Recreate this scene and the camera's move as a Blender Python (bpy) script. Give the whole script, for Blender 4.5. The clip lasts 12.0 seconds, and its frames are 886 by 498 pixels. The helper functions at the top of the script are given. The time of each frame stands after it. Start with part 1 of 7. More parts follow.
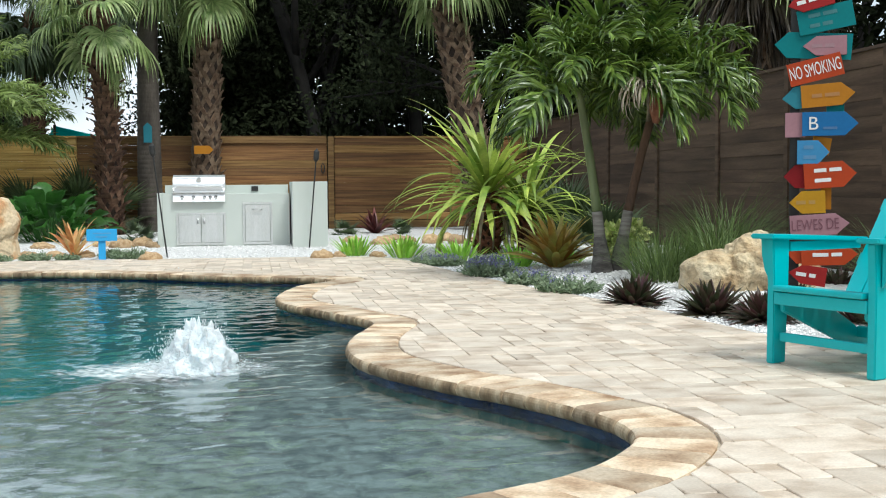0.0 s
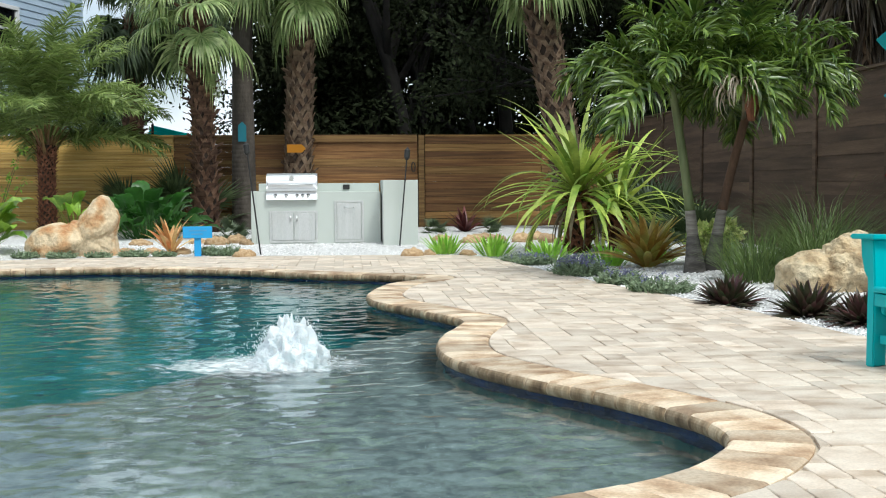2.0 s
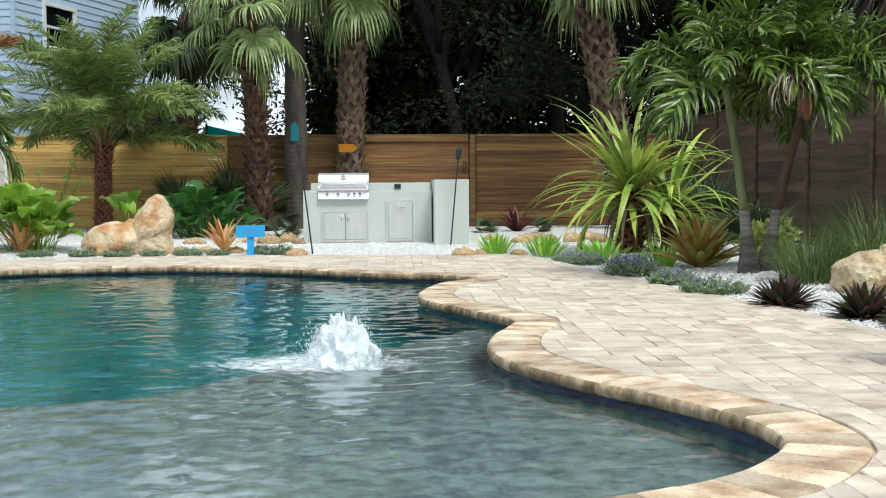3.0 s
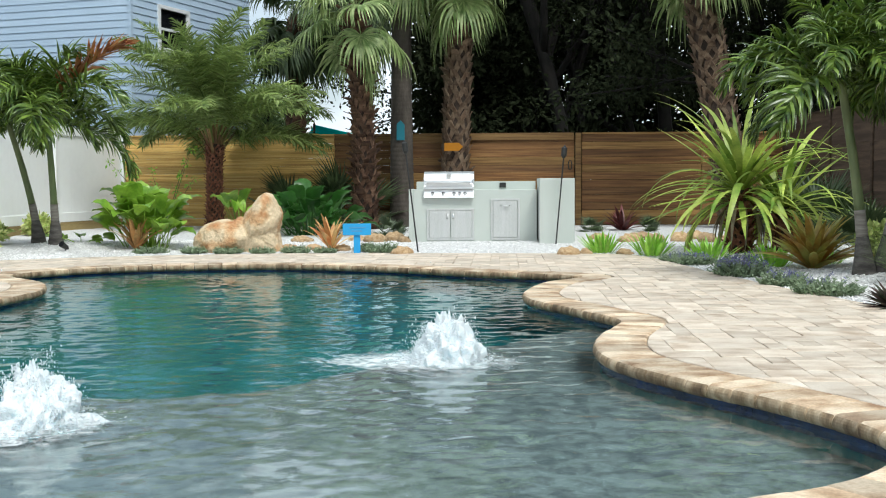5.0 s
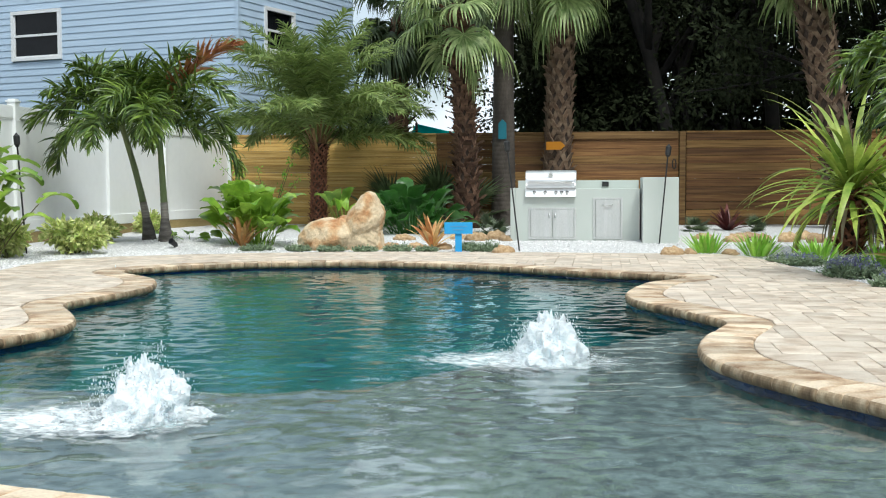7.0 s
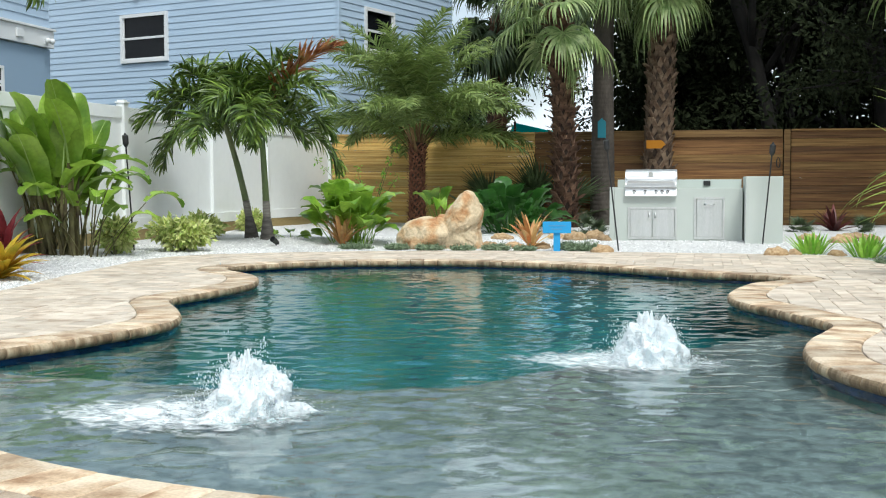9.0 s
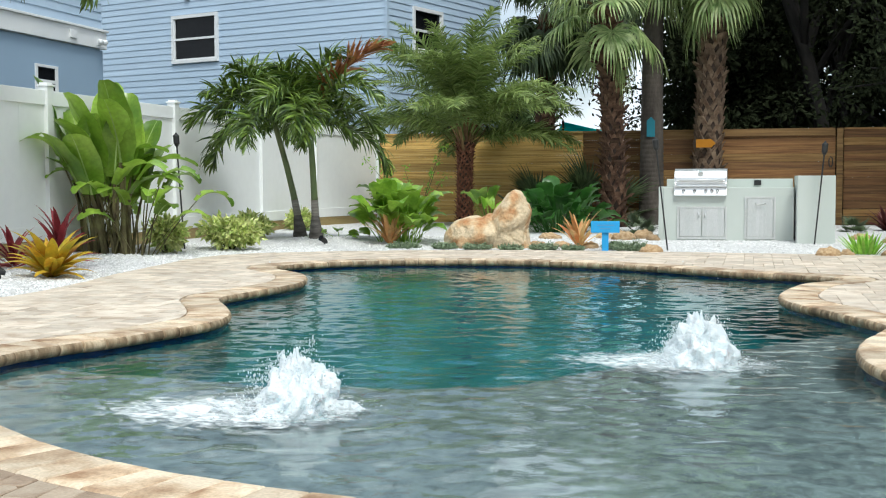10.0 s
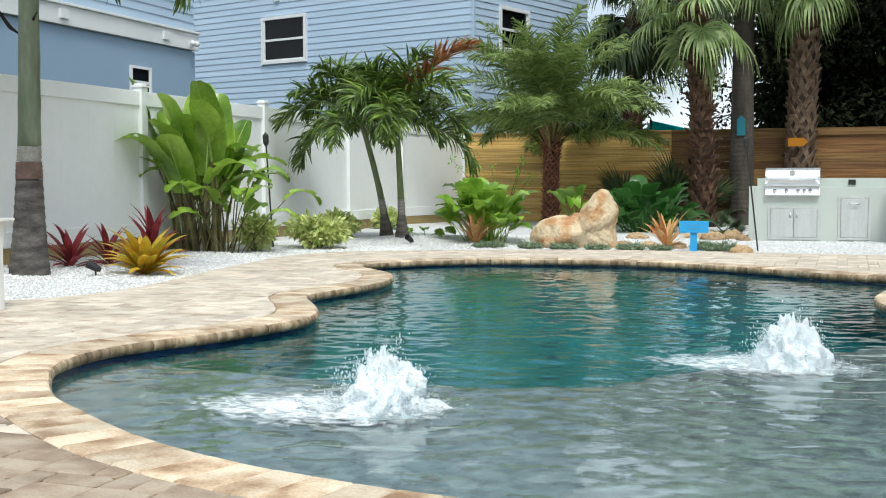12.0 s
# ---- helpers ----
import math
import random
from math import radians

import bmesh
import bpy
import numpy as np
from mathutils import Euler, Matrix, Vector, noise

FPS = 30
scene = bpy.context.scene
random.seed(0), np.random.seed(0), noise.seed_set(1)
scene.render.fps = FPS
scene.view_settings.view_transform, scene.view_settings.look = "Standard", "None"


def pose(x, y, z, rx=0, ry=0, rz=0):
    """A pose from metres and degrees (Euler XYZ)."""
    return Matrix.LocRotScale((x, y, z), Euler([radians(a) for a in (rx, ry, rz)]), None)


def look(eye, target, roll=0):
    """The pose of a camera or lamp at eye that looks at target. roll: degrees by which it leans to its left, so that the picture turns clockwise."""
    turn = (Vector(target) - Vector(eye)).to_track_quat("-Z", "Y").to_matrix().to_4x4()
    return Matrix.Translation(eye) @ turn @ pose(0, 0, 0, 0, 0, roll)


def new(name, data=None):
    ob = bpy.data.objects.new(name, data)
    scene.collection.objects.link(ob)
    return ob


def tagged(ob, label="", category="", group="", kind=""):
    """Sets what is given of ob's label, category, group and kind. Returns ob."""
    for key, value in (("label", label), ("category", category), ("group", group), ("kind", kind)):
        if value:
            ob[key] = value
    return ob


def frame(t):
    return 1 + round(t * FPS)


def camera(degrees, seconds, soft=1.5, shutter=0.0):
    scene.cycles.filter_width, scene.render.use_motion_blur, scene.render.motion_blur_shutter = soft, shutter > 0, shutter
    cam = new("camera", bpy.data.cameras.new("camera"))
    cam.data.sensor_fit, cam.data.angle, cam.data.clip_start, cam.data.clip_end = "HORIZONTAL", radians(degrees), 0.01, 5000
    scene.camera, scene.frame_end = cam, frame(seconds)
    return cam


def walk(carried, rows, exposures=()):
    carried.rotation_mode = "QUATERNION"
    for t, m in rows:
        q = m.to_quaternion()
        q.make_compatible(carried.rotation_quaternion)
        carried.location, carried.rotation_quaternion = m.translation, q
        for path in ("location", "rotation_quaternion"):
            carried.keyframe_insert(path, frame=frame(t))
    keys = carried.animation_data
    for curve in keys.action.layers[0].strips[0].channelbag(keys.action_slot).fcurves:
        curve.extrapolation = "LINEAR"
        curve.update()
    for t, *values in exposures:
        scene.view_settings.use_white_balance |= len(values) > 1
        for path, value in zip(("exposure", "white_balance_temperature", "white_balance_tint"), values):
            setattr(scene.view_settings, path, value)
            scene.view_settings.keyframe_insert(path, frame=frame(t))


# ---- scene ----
cam = camera(42.0, 12.0, soft=1.1)
PATH = [
    (0.0, (0.0161, 0.0987, 0.9200), (1.6251, 9.9529, 0.3676), -0.387),
    (0.5, (0.0143, 0.0990, 0.9200), (1.4440, 9.9807, 0.3649), -0.374),
    (1.0, (0.0125, 0.0992, 0.9200), (1.2626, 10.0051, 0.3634), -0.369),
    (1.5, (0.0105, 0.0994, 0.9200), (1.0592, 10.0287, 0.3622), -0.352),
    (2.0, (0.0084, 0.0996, 0.9200), (0.8498, 10.0484, 0.3598), -0.330),
    (2.5, (0.0063, 0.0998, 0.9200), (0.6324, 10.0644, 0.3590), -0.307),
    (3.0, (0.0040, 0.0999, 0.9200), (0.4072, 10.0759, 0.3576), -0.299),
    (5.0, (-0.0050, 0.0999, 0.9200), (-0.5039, 10.0712, 0.3504), -0.274),
    (5.5, (-0.0072, 0.0997, 0.9200), (-0.7295, 10.0573, 0.3490), -0.265),
    (6.0, (-0.0094, 0.0996, 0.9200), (-0.9515, 10.0386, 0.3480), -0.254),
    (6.5, (-0.0116, 0.0993, 0.9200), (-1.1683, 10.0156, 0.3453), -0.231),
    (7.0, (-0.0137, 0.0991, 0.9200), (-1.3804, 9.9885, 0.3446), -0.204),
    (9.0, (-0.0220, 0.0976, 0.9200), (-2.2182, 9.8361, 0.3391), -0.165),
    (9.5, (-0.0241, 0.0971, 0.9200), (-2.4253, 9.7870, 0.3368), -0.165),
    (10.0, (-0.0260, 0.0966, 0.9200), (-2.6200, 9.7365, 0.3341), -0.158),
    (10.5, (-0.0278, 0.0961, 0.9200), (-2.7998, 9.6862, 0.3333), -0.149),
    (11.0, (-0.0295, 0.0955, 0.9200), (-2.9755, 9.6337, 0.3324), -0.129),
    (11.5, (-0.0313, 0.0950, 0.9200), (-3.1522, 9.5772, 0.3307), -0.130),
    (12.0, (-0.0330, 0.0944, 0.9200), (-3.3314, 9.5163, 0.3293), -0.113),
]
walk(cam, [(t, look(eye, target, roll)) for t, eye, target, roll in PATH],
     exposures=((0.0, 0.04, 6120, 3.2), (12.0, 0.04, 6120, 3.2)))

# ---- world, sun ----
SUN_EL, SUN_AZ = radians(58), radians(150)
world = bpy.data.worlds.new("sky")
scene.world = world
world.use_nodes = True
wn, wl = world.node_tree.nodes, world.node_tree.links
wn.clear()
sky = wn.new("ShaderNodeTexSky")
sky.sky_type = "NISHITA"
sky.sun_disc = False
sky.sun_elevation, sky.sun_rotation = SUN_EL, SUN_AZ
sky.air_density, sky.dust_density = 1.0, 2.0
wco = wn.new("ShaderNodeTexCoord")
wno = wn.new("ShaderNodeTexNoise")
wno.inputs["Scale"].default_value = 5.0
wno.inputs["Detail"].default_value = 6.0
wra = wn.new("ShaderNodeValToRGB")
wra.color_ramp.elements[0].position, wra.color_ramp.elements[1].position = 0.3, 0.52
wmx = wn.new("ShaderNodeMix")
wmx.data_type = "RGBA"
wmx.inputs["B"].default_value = (9.0, 9.3, 9.8, 1)
wbg = wn.new("ShaderNodeBackground")
wbg.inputs["Strength"].default_value = 0.115
wout = wn.new("ShaderNodeOutputWorld")
wl.new(wco.outputs["Generated"], wno.inputs["Vector"])
wl.new(wno.outputs["Fac"], wra.inputs["Fac"])
wl.new(wra.outputs["Color"], wmx.inputs["Factor"])
wl.new(sky.outputs["Color"], wmx.inputs["A"])
wl.new(wmx.outputs["Result"], wbg.inputs["Color"])
wl.new(wbg.outputs["Background"], wout.inputs["Surface"])

sun_data = bpy.data.lights.new("sun", "SUN")
sun_data.energy, sun_data.angle, sun_data.color = 2.8, radians(18), (1.0, 0.96, 0.9)
sun = new("sun", sun_data)
sun.matrix_world = look((math.sin(SUN_AZ) * math.cos(SUN_EL) * 30, math.cos(SUN_AZ) * math.cos(SUN_EL) * 30, math.sin(SUN_EL) * 30), (0, 0, 0))


# ---- materials ----
def mat(name, cols, scale=3.0, fine=40.0, rough=0.7, metal=0.0, bump=0.3, bdist=0.01, var=0.0, island=False,
        spec=0.5, amp=0.18, stretch=(1, 1, 1), contrast=(0.35, 0.65), trans=0.0, coat=0.0):
    """Colours mixed by a coarse and a fine noise in object space, with relief; var: brightness change from piece to piece."""
    m = bpy.data.materials.new(name)
    m.use_nodes = True
    n, l = m.node_tree.nodes, m.node_tree.links
    b = n["Principled BSDF"]
    b.inputs["Roughness"].default_value = rough
    b.inputs["Metallic"].default_value = metal
    b.inputs["Specular IOR Level"].default_value = spec
    if trans:
        b.inputs["Subsurface Weight"].default_value = 0.0
    if coat:
        b.inputs["Coat Weight"].default_value = coat
    co = n.new("ShaderNodeTexCoord")
    mp = n.new("ShaderNodeMapping")
    mp.inputs["Scale"].default_value = stretch
    l.new(co.outputs["Object"], mp.inputs["Vector"])
    rnd = None
    if island:
        ad = n.new("ShaderNodeMath")
        l.new(n.new("ShaderNodeNewGeometry").outputs["Random Per Island"], ad.inputs[0])
        l.new(n.new("ShaderNodeObjectInfo").outputs["Random"], ad.inputs[1])
        fr = n.new("ShaderNodeMath")
        fr.operation = "FRACT"
        l.new(ad.outputs[0], fr.inputs[0])
        rnd = fr.outputs[0]
    elif var:
        rnd = n.new("ShaderNodeObjectInfo").outputs["Random"]
    vec = mp.outputs["Vector"]
    if rnd is not None:
        sc = n.new("ShaderNodeVectorMath")
        sc.operation = "ADD"
        mu = n.new("ShaderNodeMath")
        mu.operation = "MULTIPLY"
        mu.inputs[1].default_value = 37.0
        l.new(rnd, mu.inputs[0])
        l.new(vec, sc.inputs[0])
        l.new(mu.outputs[0], sc.inputs[1])
        vec = sc.outputs[0]
    n1 = n.new("ShaderNodeTexNoise")
    n1.inputs["Scale"].default_value, n1.inputs["Detail"].default_value = scale, 5
    n2 = n.new("ShaderNodeTexNoise")
    n2.inputs["Scale"].default_value, n2.inputs["Detail"].default_value = fine, 4
    l.new(vec, n1.inputs["Vector"])
    l.new(vec, n2.inputs["Vector"])
    r1 = n.new("ShaderNodeValToRGB")
    r1.color_ramp.elements[0].position, r1.color_ramp.elements[1].position = contrast
    els = r1.color_ramp.elements
    els[0].color, els[1].color = (*cols[0], 1), (*cols[-1], 1)
    for i, c in enumerate(cols[1:-1]):
        e = els.new(contrast[0] + (contrast[1] - contrast[0]) * (i + 1) / (len(cols) - 1))
        e.color = (*c, 1)
    l.new(n1.outputs["Fac"], r1.inputs["Fac"])
    hv = n.new("ShaderNodeHueSaturation")
    mr = n.new("ShaderNodeMapRange")
    mr.inputs["From Min"].default_value, mr.inputs["From Max"].default_value = 0.25, 0.75
    mr.inputs["To Min"].default_value, mr.inputs["To Max"].default_value = 1 - amp, 1 + amp
    l.new(n2.outputs["Fac"], mr.inputs["Value"])
    val = mr.outputs["Result"]
    if rnd is not None and var:
        mv = n.new("ShaderNodeMapRange")
        mv.inputs["To Min"].default_value, mv.inputs["To Max"].default_value = 1 - var, 1 + var
        l.new(rnd, mv.inputs["Value"])
        mm = n.new("ShaderNodeMath")
        mm.operation = "MULTIPLY"
        l.new(val, mm.inputs[0])
        l.new(mv.outputs["Result"], mm.inputs[1])
        val = mm.outputs[0]
    l.new(val, hv.inputs["Value"])
    l.new(r1.outputs["Color"], hv.inputs["Color"])
    l.new(hv.outputs["Color"], b.inputs["Base Color"])
    if bump:
        bp = n.new("ShaderNodeBump")
        bp.inputs["Strength"].default_value, bp.inputs["Distance"].default_value = bump, bdist
        l.new(n2.outputs["Fac"], bp.inputs["Height"])
        l.new(bp.outputs["Normal"], b.inputs["Normal"])
    if trans:
        tr = n.new("ShaderNodeBsdfTranslucent")
        l.new(hv.outputs["Color"], tr.inputs["Color"])
        mx = n.new("ShaderNodeMixShader")
        mx.inputs["Fac"].default_value = trans
        l.new(b.outputs["BSDF"], mx.inputs[1])
        l.new(tr.outputs["BSDF"], mx.inputs[2])
        l.new(mx.outputs["Shader"], n["Material Output"].inputs["Surface"])
    return m


def leafmat(name, c1, c2, c3=None, rough=0.45, scale=4.0, var=0.25, trans=0.3, spec=0.5):
    return mat(name, [c1, c2] + ([c3] if c3 else []), scale=scale, fine=25, rough=rough, bump=0.15, bdist=0.004, var=var, island=True, trans=trans, spec=spec)


M = {}
M["paver"] = mat("paver_stone", [(0.42, 0.325, 0.24), (0.58, 0.485, 0.39), (0.67, 0.585, 0.485)], scale=5, fine=90, rough=0.62, bump=0.6, bdist=0.005, var=0.17, stretch=(1, 1.3, 1), contrast=(0.3, 0.64), amp=0.12)
M["paver_brown"] = mat("brown_paver", [(0.19, 0.125, 0.08), (0.32, 0.235, 0.165), (0.42, 0.335, 0.25)], scale=5, fine=90, rough=0.6, bump=0.6, bdist=0.005, var=0.16, stretch=(1, 1.3, 1), contrast=(0.3, 0.64), amp=0.15)
M["paver_far"] = mat("paver_stone_far", [(0.42, 0.325, 0.24), (0.58, 0.485, 0.39), (0.67, 0.585, 0.485)], scale=5, fine=90, rough=0.62, bump=0.6, bdist=0.005, var=0.17, island=True, stretch=(1, 1.3, 1), contrast=(0.3, 0.64), amp=0.12)
M["coping"] = mat("coping_stone", [(0.26, 0.155, 0.085), (0.46, 0.335, 0.22), (0.61, 0.5, 0.37)], scale=5, fine=80, rough=0.8, bump=0.5, bdist=0.004, var=0.3, contrast=(0.3, 0.6))
# Stained stone, darkened further: shade on the nose is put into the colour.
M["coping_nose"] = mat("stained_shaded_coping_nose", [(0.11, 0.07, 0.038), (0.27, 0.19, 0.11), (0.47, 0.37, 0.25)], scale=9, fine=80, rough=0.75, bump=0.5, bdist=0.004, var=0.3, contrast=(0.3, 0.66), stretch=(1.6, 1.6, 0.5))
M["sand"] = mat("joint_sand", [(0.4, 0.33, 0.24), (0.52, 0.44, 0.34)], scale=6, fine=120, rough=0.95)
M["gravel"] = mat("white_gravel", [(0.58, 0.57, 0.56), (0.72, 0.71, 0.7), (0.8, 0.79, 0.78)], scale=30, fine=70, rough=0.9, bump=1.0, bdist=0.03)
M["pebble"] = mat("marble_chip", [(0.64, 0.63, 0.62), (0.83, 0.82, 0.81)], scale=20, fine=60, rough=0.8, bump=0.2, var=0.3, island=True)
M["soil"] = mat("soil_and_grass", [(0.05, 0.06, 0.025), (0.1, 0.09, 0.05)], scale=1.5, fine=25, rough=1.0, bump=0.6, bdist=0.03)
M["pool_tile"] = mat("blue_glazed_tile", [(0.002, 0.008, 0.032), (0.004, 0.02, 0.075)], scale=6, fine=30, rough=0.2, bump=0.1, var=0.3)
M["shelf"] = mat("pebble_plaster_grey", [(0.09, 0.107, 0.108), (0.15, 0.172, 0.174), (0.215, 0.24, 0.242)], scale=13, fine=45, rough=0.9, bump=0.3)
M["basin"] = mat("pebble_plaster_teal", [(0.003, 0.1, 0.112), (0.005, 0.155, 0.172)], scale=1.2, fine=30, rough=0.9, bump=0.3)
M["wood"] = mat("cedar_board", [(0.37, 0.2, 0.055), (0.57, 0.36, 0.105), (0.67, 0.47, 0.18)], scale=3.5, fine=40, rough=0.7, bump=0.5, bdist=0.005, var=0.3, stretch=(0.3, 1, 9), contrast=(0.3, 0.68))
# Darker board tones for the right bays, with the trees' shade in the colour.
M["wood_red"] = mat("shaded_red_brown_board", [(0.1, 0.042, 0.011), (0.18, 0.082, 0.024), (0.27, 0.14, 0.046)], scale=3.5, fine=40, rough=0.7, bump=0.5, bdist=0.005, var=0.3, stretch=(0.3, 1, 9), contrast=(0.3, 0.68))
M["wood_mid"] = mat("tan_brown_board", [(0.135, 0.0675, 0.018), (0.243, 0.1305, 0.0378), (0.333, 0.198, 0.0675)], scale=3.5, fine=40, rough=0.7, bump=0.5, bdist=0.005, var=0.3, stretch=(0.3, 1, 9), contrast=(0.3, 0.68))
M["wood_dark"] = mat("weathered_board", [(0.062, 0.037, 0.023), (0.125, 0.08, 0.051)], scale=2.2, fine=30, rough=0.9, bump=0.5, bdist=0.004, var=0.2, stretch=(1, 0.35, 5))
M["kick"] = mat("treated_kickboard", [(0.3, 0.22, 0.09), (0.4, 0.31, 0.14)], scale=2, fine=30, rough=0.8, stretch=(1, 0.3, 4))
M["vinyl"] = mat("white_vinyl", [(0.84, 0.85, 0.84), (0.88, 0.89, 0.88)], scale=0.7, fine=8, rough=0.35, bump=0.0, amp=0.02)
M["stucco"] = mat("pale_grey_stucco", [(0.5, 0.54, 0.5), (0.56, 0.59, 0.55)], scale=0.8, fine=120, rough=0.9, bump=0.2, bdist=0.003, amp=0.05)
M["steel"] = mat("brushed_steel", [(0.74, 0.74, 0.74), (0.84, 0.84, 0.84)], scale=3, fine=60, rough=0.36, amp=0.06, metal=1.0, bump=0.05, stretch=(0.2, 1, 12))
M["steel_dull"] = mat("dull_steel_panel", [(0.64, 0.65, 0.63), (0.7, 0.7, 0.69)], scale=2, fine=50, rough=0.5, metal=0.7, bump=0.05, stretch=(8, 1, 0.4))
M["black"] = mat("black_iron", [(0.01, 0.01, 0.01), (0.025, 0.025, 0.025)], scale=8, fine=60, rough=0.55, bump=0.1)
M["teal_plastic"] = mat("teal_plastic_lumber", [(0.011, 0.41, 0.45), (0.014, 0.45, 0.49)], scale=1.5, fine=60, rough=0.42, bump=0.08, bdist=0.001, amp=0.03, stretch=(1, 1, 1))
M["white_plastic"] = mat("white_plastic_lumber", [(0.72, 0.72, 0.7), (0.76, 0.76, 0.74)], scale=3, fine=60, rough=0.45, bump=0.06, amp=0.03)
M["siding"] = mat("blue_lap_siding", [(0.42, 0.53, 0.66), (0.46, 0.57, 0.7)], scale=0.5, fine=30, rough=0.6, bump=0.06, var=0.04, amp=0.03)
M["stucco_blue"] = mat("blue_grey_stucco", [(0.27, 0.37, 0.49), (0.29, 0.39, 0.51)], scale=0.3, fine=50, rough=0.9, bump=0.15, amp=0.04)
M["white_trim"] = mat("white_trim_paint", [(0.74, 0.75, 0.76), (0.78, 0.78, 0.78)], scale=1, fine=30, rough=0.5, bump=0.03, amp=0.02)
M["shingle"] = mat("grey_shingle", [(0.12, 0.12, 0.12), (0.2, 0.2, 0.2)], scale=3, fine=40, rough=0.9)
M["window_glass"] = mat("dark_window_glass", [(0.006, 0.007, 0.009), (0.01, 0.011, 0.013)], scale=1, fine=8, rough=0.06, bump=0.0, spec=0.15)
M["boulder"] = mat("orange_tan_boulder", [(0.4, 0.17, 0.06), (0.53, 0.34, 0.18), (0.64, 0.51, 0.34)], scale=3.5, fine=26, rough=0.85, bump=0.9, bdist=0.02, contrast=(0.34, 0.56))
M["boulder2"] = mat("tan_rough_boulder", [(0.4, 0.27, 0.14), (0.57, 0.44, 0.27), (0.66, 0.55, 0.37)], scale=5, fine=16, rough=0.9, bump=1.0, bdist=0.07, amp=0.3)
M["rock"] = mat("tan_edging_rock", [(0.34, 0.21, 0.1), (0.55, 0.4, 0.24)], scale=5, fine=30, rough=0.9, bump=0.6, bdist=0.01, var=0.25)
M["boot"] = mat("palm_boot", [(0.088, 0.0496, 0.0288), (0.216, 0.152, 0.1)], scale=6, fine=50, rough=0.95, bump=0.6, var=0.3, island=True)
M["boot_dark"] = mat("dark_brown_palm_boot", [(0.065, 0.032, 0.02), (0.2, 0.115, 0.07)], scale=6, fine=50, rough=0.95, bump=0.6, var=0.3, island=True)
M["boot_red"] = mat("red_brown_palm_boot", [(0.11, 0.038, 0.02), (0.27, 0.115, 0.065)], scale=6, fine=50, rough=0.95, bump=0.6, var=0.3, island=True)
M["trunk_scar"] = mat("grey_ring_scarred_trunk", [(0.05, 0.044, 0.04), (0.095, 0.086, 0.078), (0.15, 0.137, 0.125)], scale=5, fine=40, rough=0.95, bump=0.6, stretch=(1, 1, 3))
M["trunk_grey"] = mat("grey_palm_trunk", [(0.0425, 0.034, 0.0272), (0.0978, 0.0824, 0.068)], scale=4, fine=40, rough=0.95, bump=0.6, stretch=(1, 1, 0.3))
M["trunk_pale"] = mat("pale_ringed_palm_trunk", [(0.16, 0.14, 0.12), (0.3, 0.28, 0.25)], scale=5, fine=40, rough=0.9, bump=0.4, stretch=(0.4, 0.4, 6))
M["crownshaft"] = mat("green_crownshaft", [(0.1, 0.125, 0.075), (0.21, 0.24, 0.16)], scale=3, fine=25, rough=0.5, bump=0.1, stretch=(1, 1, 0.3))
M["green_stem"] = mat("smooth_green_palm_stem", [(0.1, 0.145, 0.05), (0.2, 0.23, 0.11)], scale=3, fine=25, rough=0.5, bump=0.1, stretch=(1, 1, 0.3))
# Near black for the trunks behind the fences: canopy shade put into the bark.
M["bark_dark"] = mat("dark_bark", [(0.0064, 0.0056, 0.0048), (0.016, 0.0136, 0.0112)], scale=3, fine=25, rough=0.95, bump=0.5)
M["boot_core"] = mat("dark_trunk_fibre", [(0.03, 0.02, 0.014), (0.08, 0.055, 0.04)], scale=6, fine=50, rough=1.0, bump=0.6)
M["lf_fan"] = leafmat("fan_palm_leaf", (0.14, 0.23, 0.06), (0.48, 0.56, 0.25))
# Darker copy of lf_fan: shade at and behind the fence put into the leaf.
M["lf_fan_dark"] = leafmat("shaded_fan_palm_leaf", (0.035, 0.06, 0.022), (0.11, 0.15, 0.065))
M["lf_dead"] = leafmat("dry_palm_leaf", (0.16, 0.12, 0.08), (0.34, 0.28, 0.2))
M["lf_skirt"] = leafmat("dead_brown_palm_skirt", (0.025, 0.016, 0.01), (0.105, 0.078, 0.052), trans=0.1)
M["lf_date"] = leafmat("feathery_date_palm_leaf", (0.12, 0.19, 0.045), (0.35, 0.43, 0.14), trans=0.38)
M["lf_adon"] = leafmat("glossy_palm_leaflet", (0.025, 0.064, 0.01), (0.2, 0.285, 0.05), rough=0.3, spec=0.5, var=0.45, trans=0.25)
M["lf_brown"] = leafmat("orange_brown_dead_frond", (0.2, 0.05, 0.025), (0.5, 0.24, 0.09))
M["lf_strap"] = leafmat("yellow_green_strap_leaf", (0.14, 0.25, 0.035), (0.5, 0.57, 0.12), scale=2, var=0.4)
M["lf_big"] = leafmat("broad_green_leaf", (0.13, 0.27, 0.022), (0.34, 0.52, 0.07), rough=0.3, scale=3)
# lf_big taken down for the clump behind the boulder: its shade is in the colour.
M["lf_big_dark"] = leafmat("broad_shaded_green_leaf", (0.025, 0.1, 0.015), (0.07, 0.19, 0.035), rough=0.35, scale=3)
M["lf_bop"] = leafmat("paddle_leaf", (0.125, 0.25, 0.02), (0.36, 0.52, 0.075), rough=0.3, scale=2, trans=0.3)
M["lf_orange"] = leafmat("orange_bromeliad_leaf", (0.55, 0.19, 0.05), (0.68, 0.5, 0.22), scale=3)
M["lf_rust"] = leafmat("rust_and_olive_bromeliad_leaf", (0.42, 0.2, 0.04), (0.42, 0.43, 0.1), scale=3)
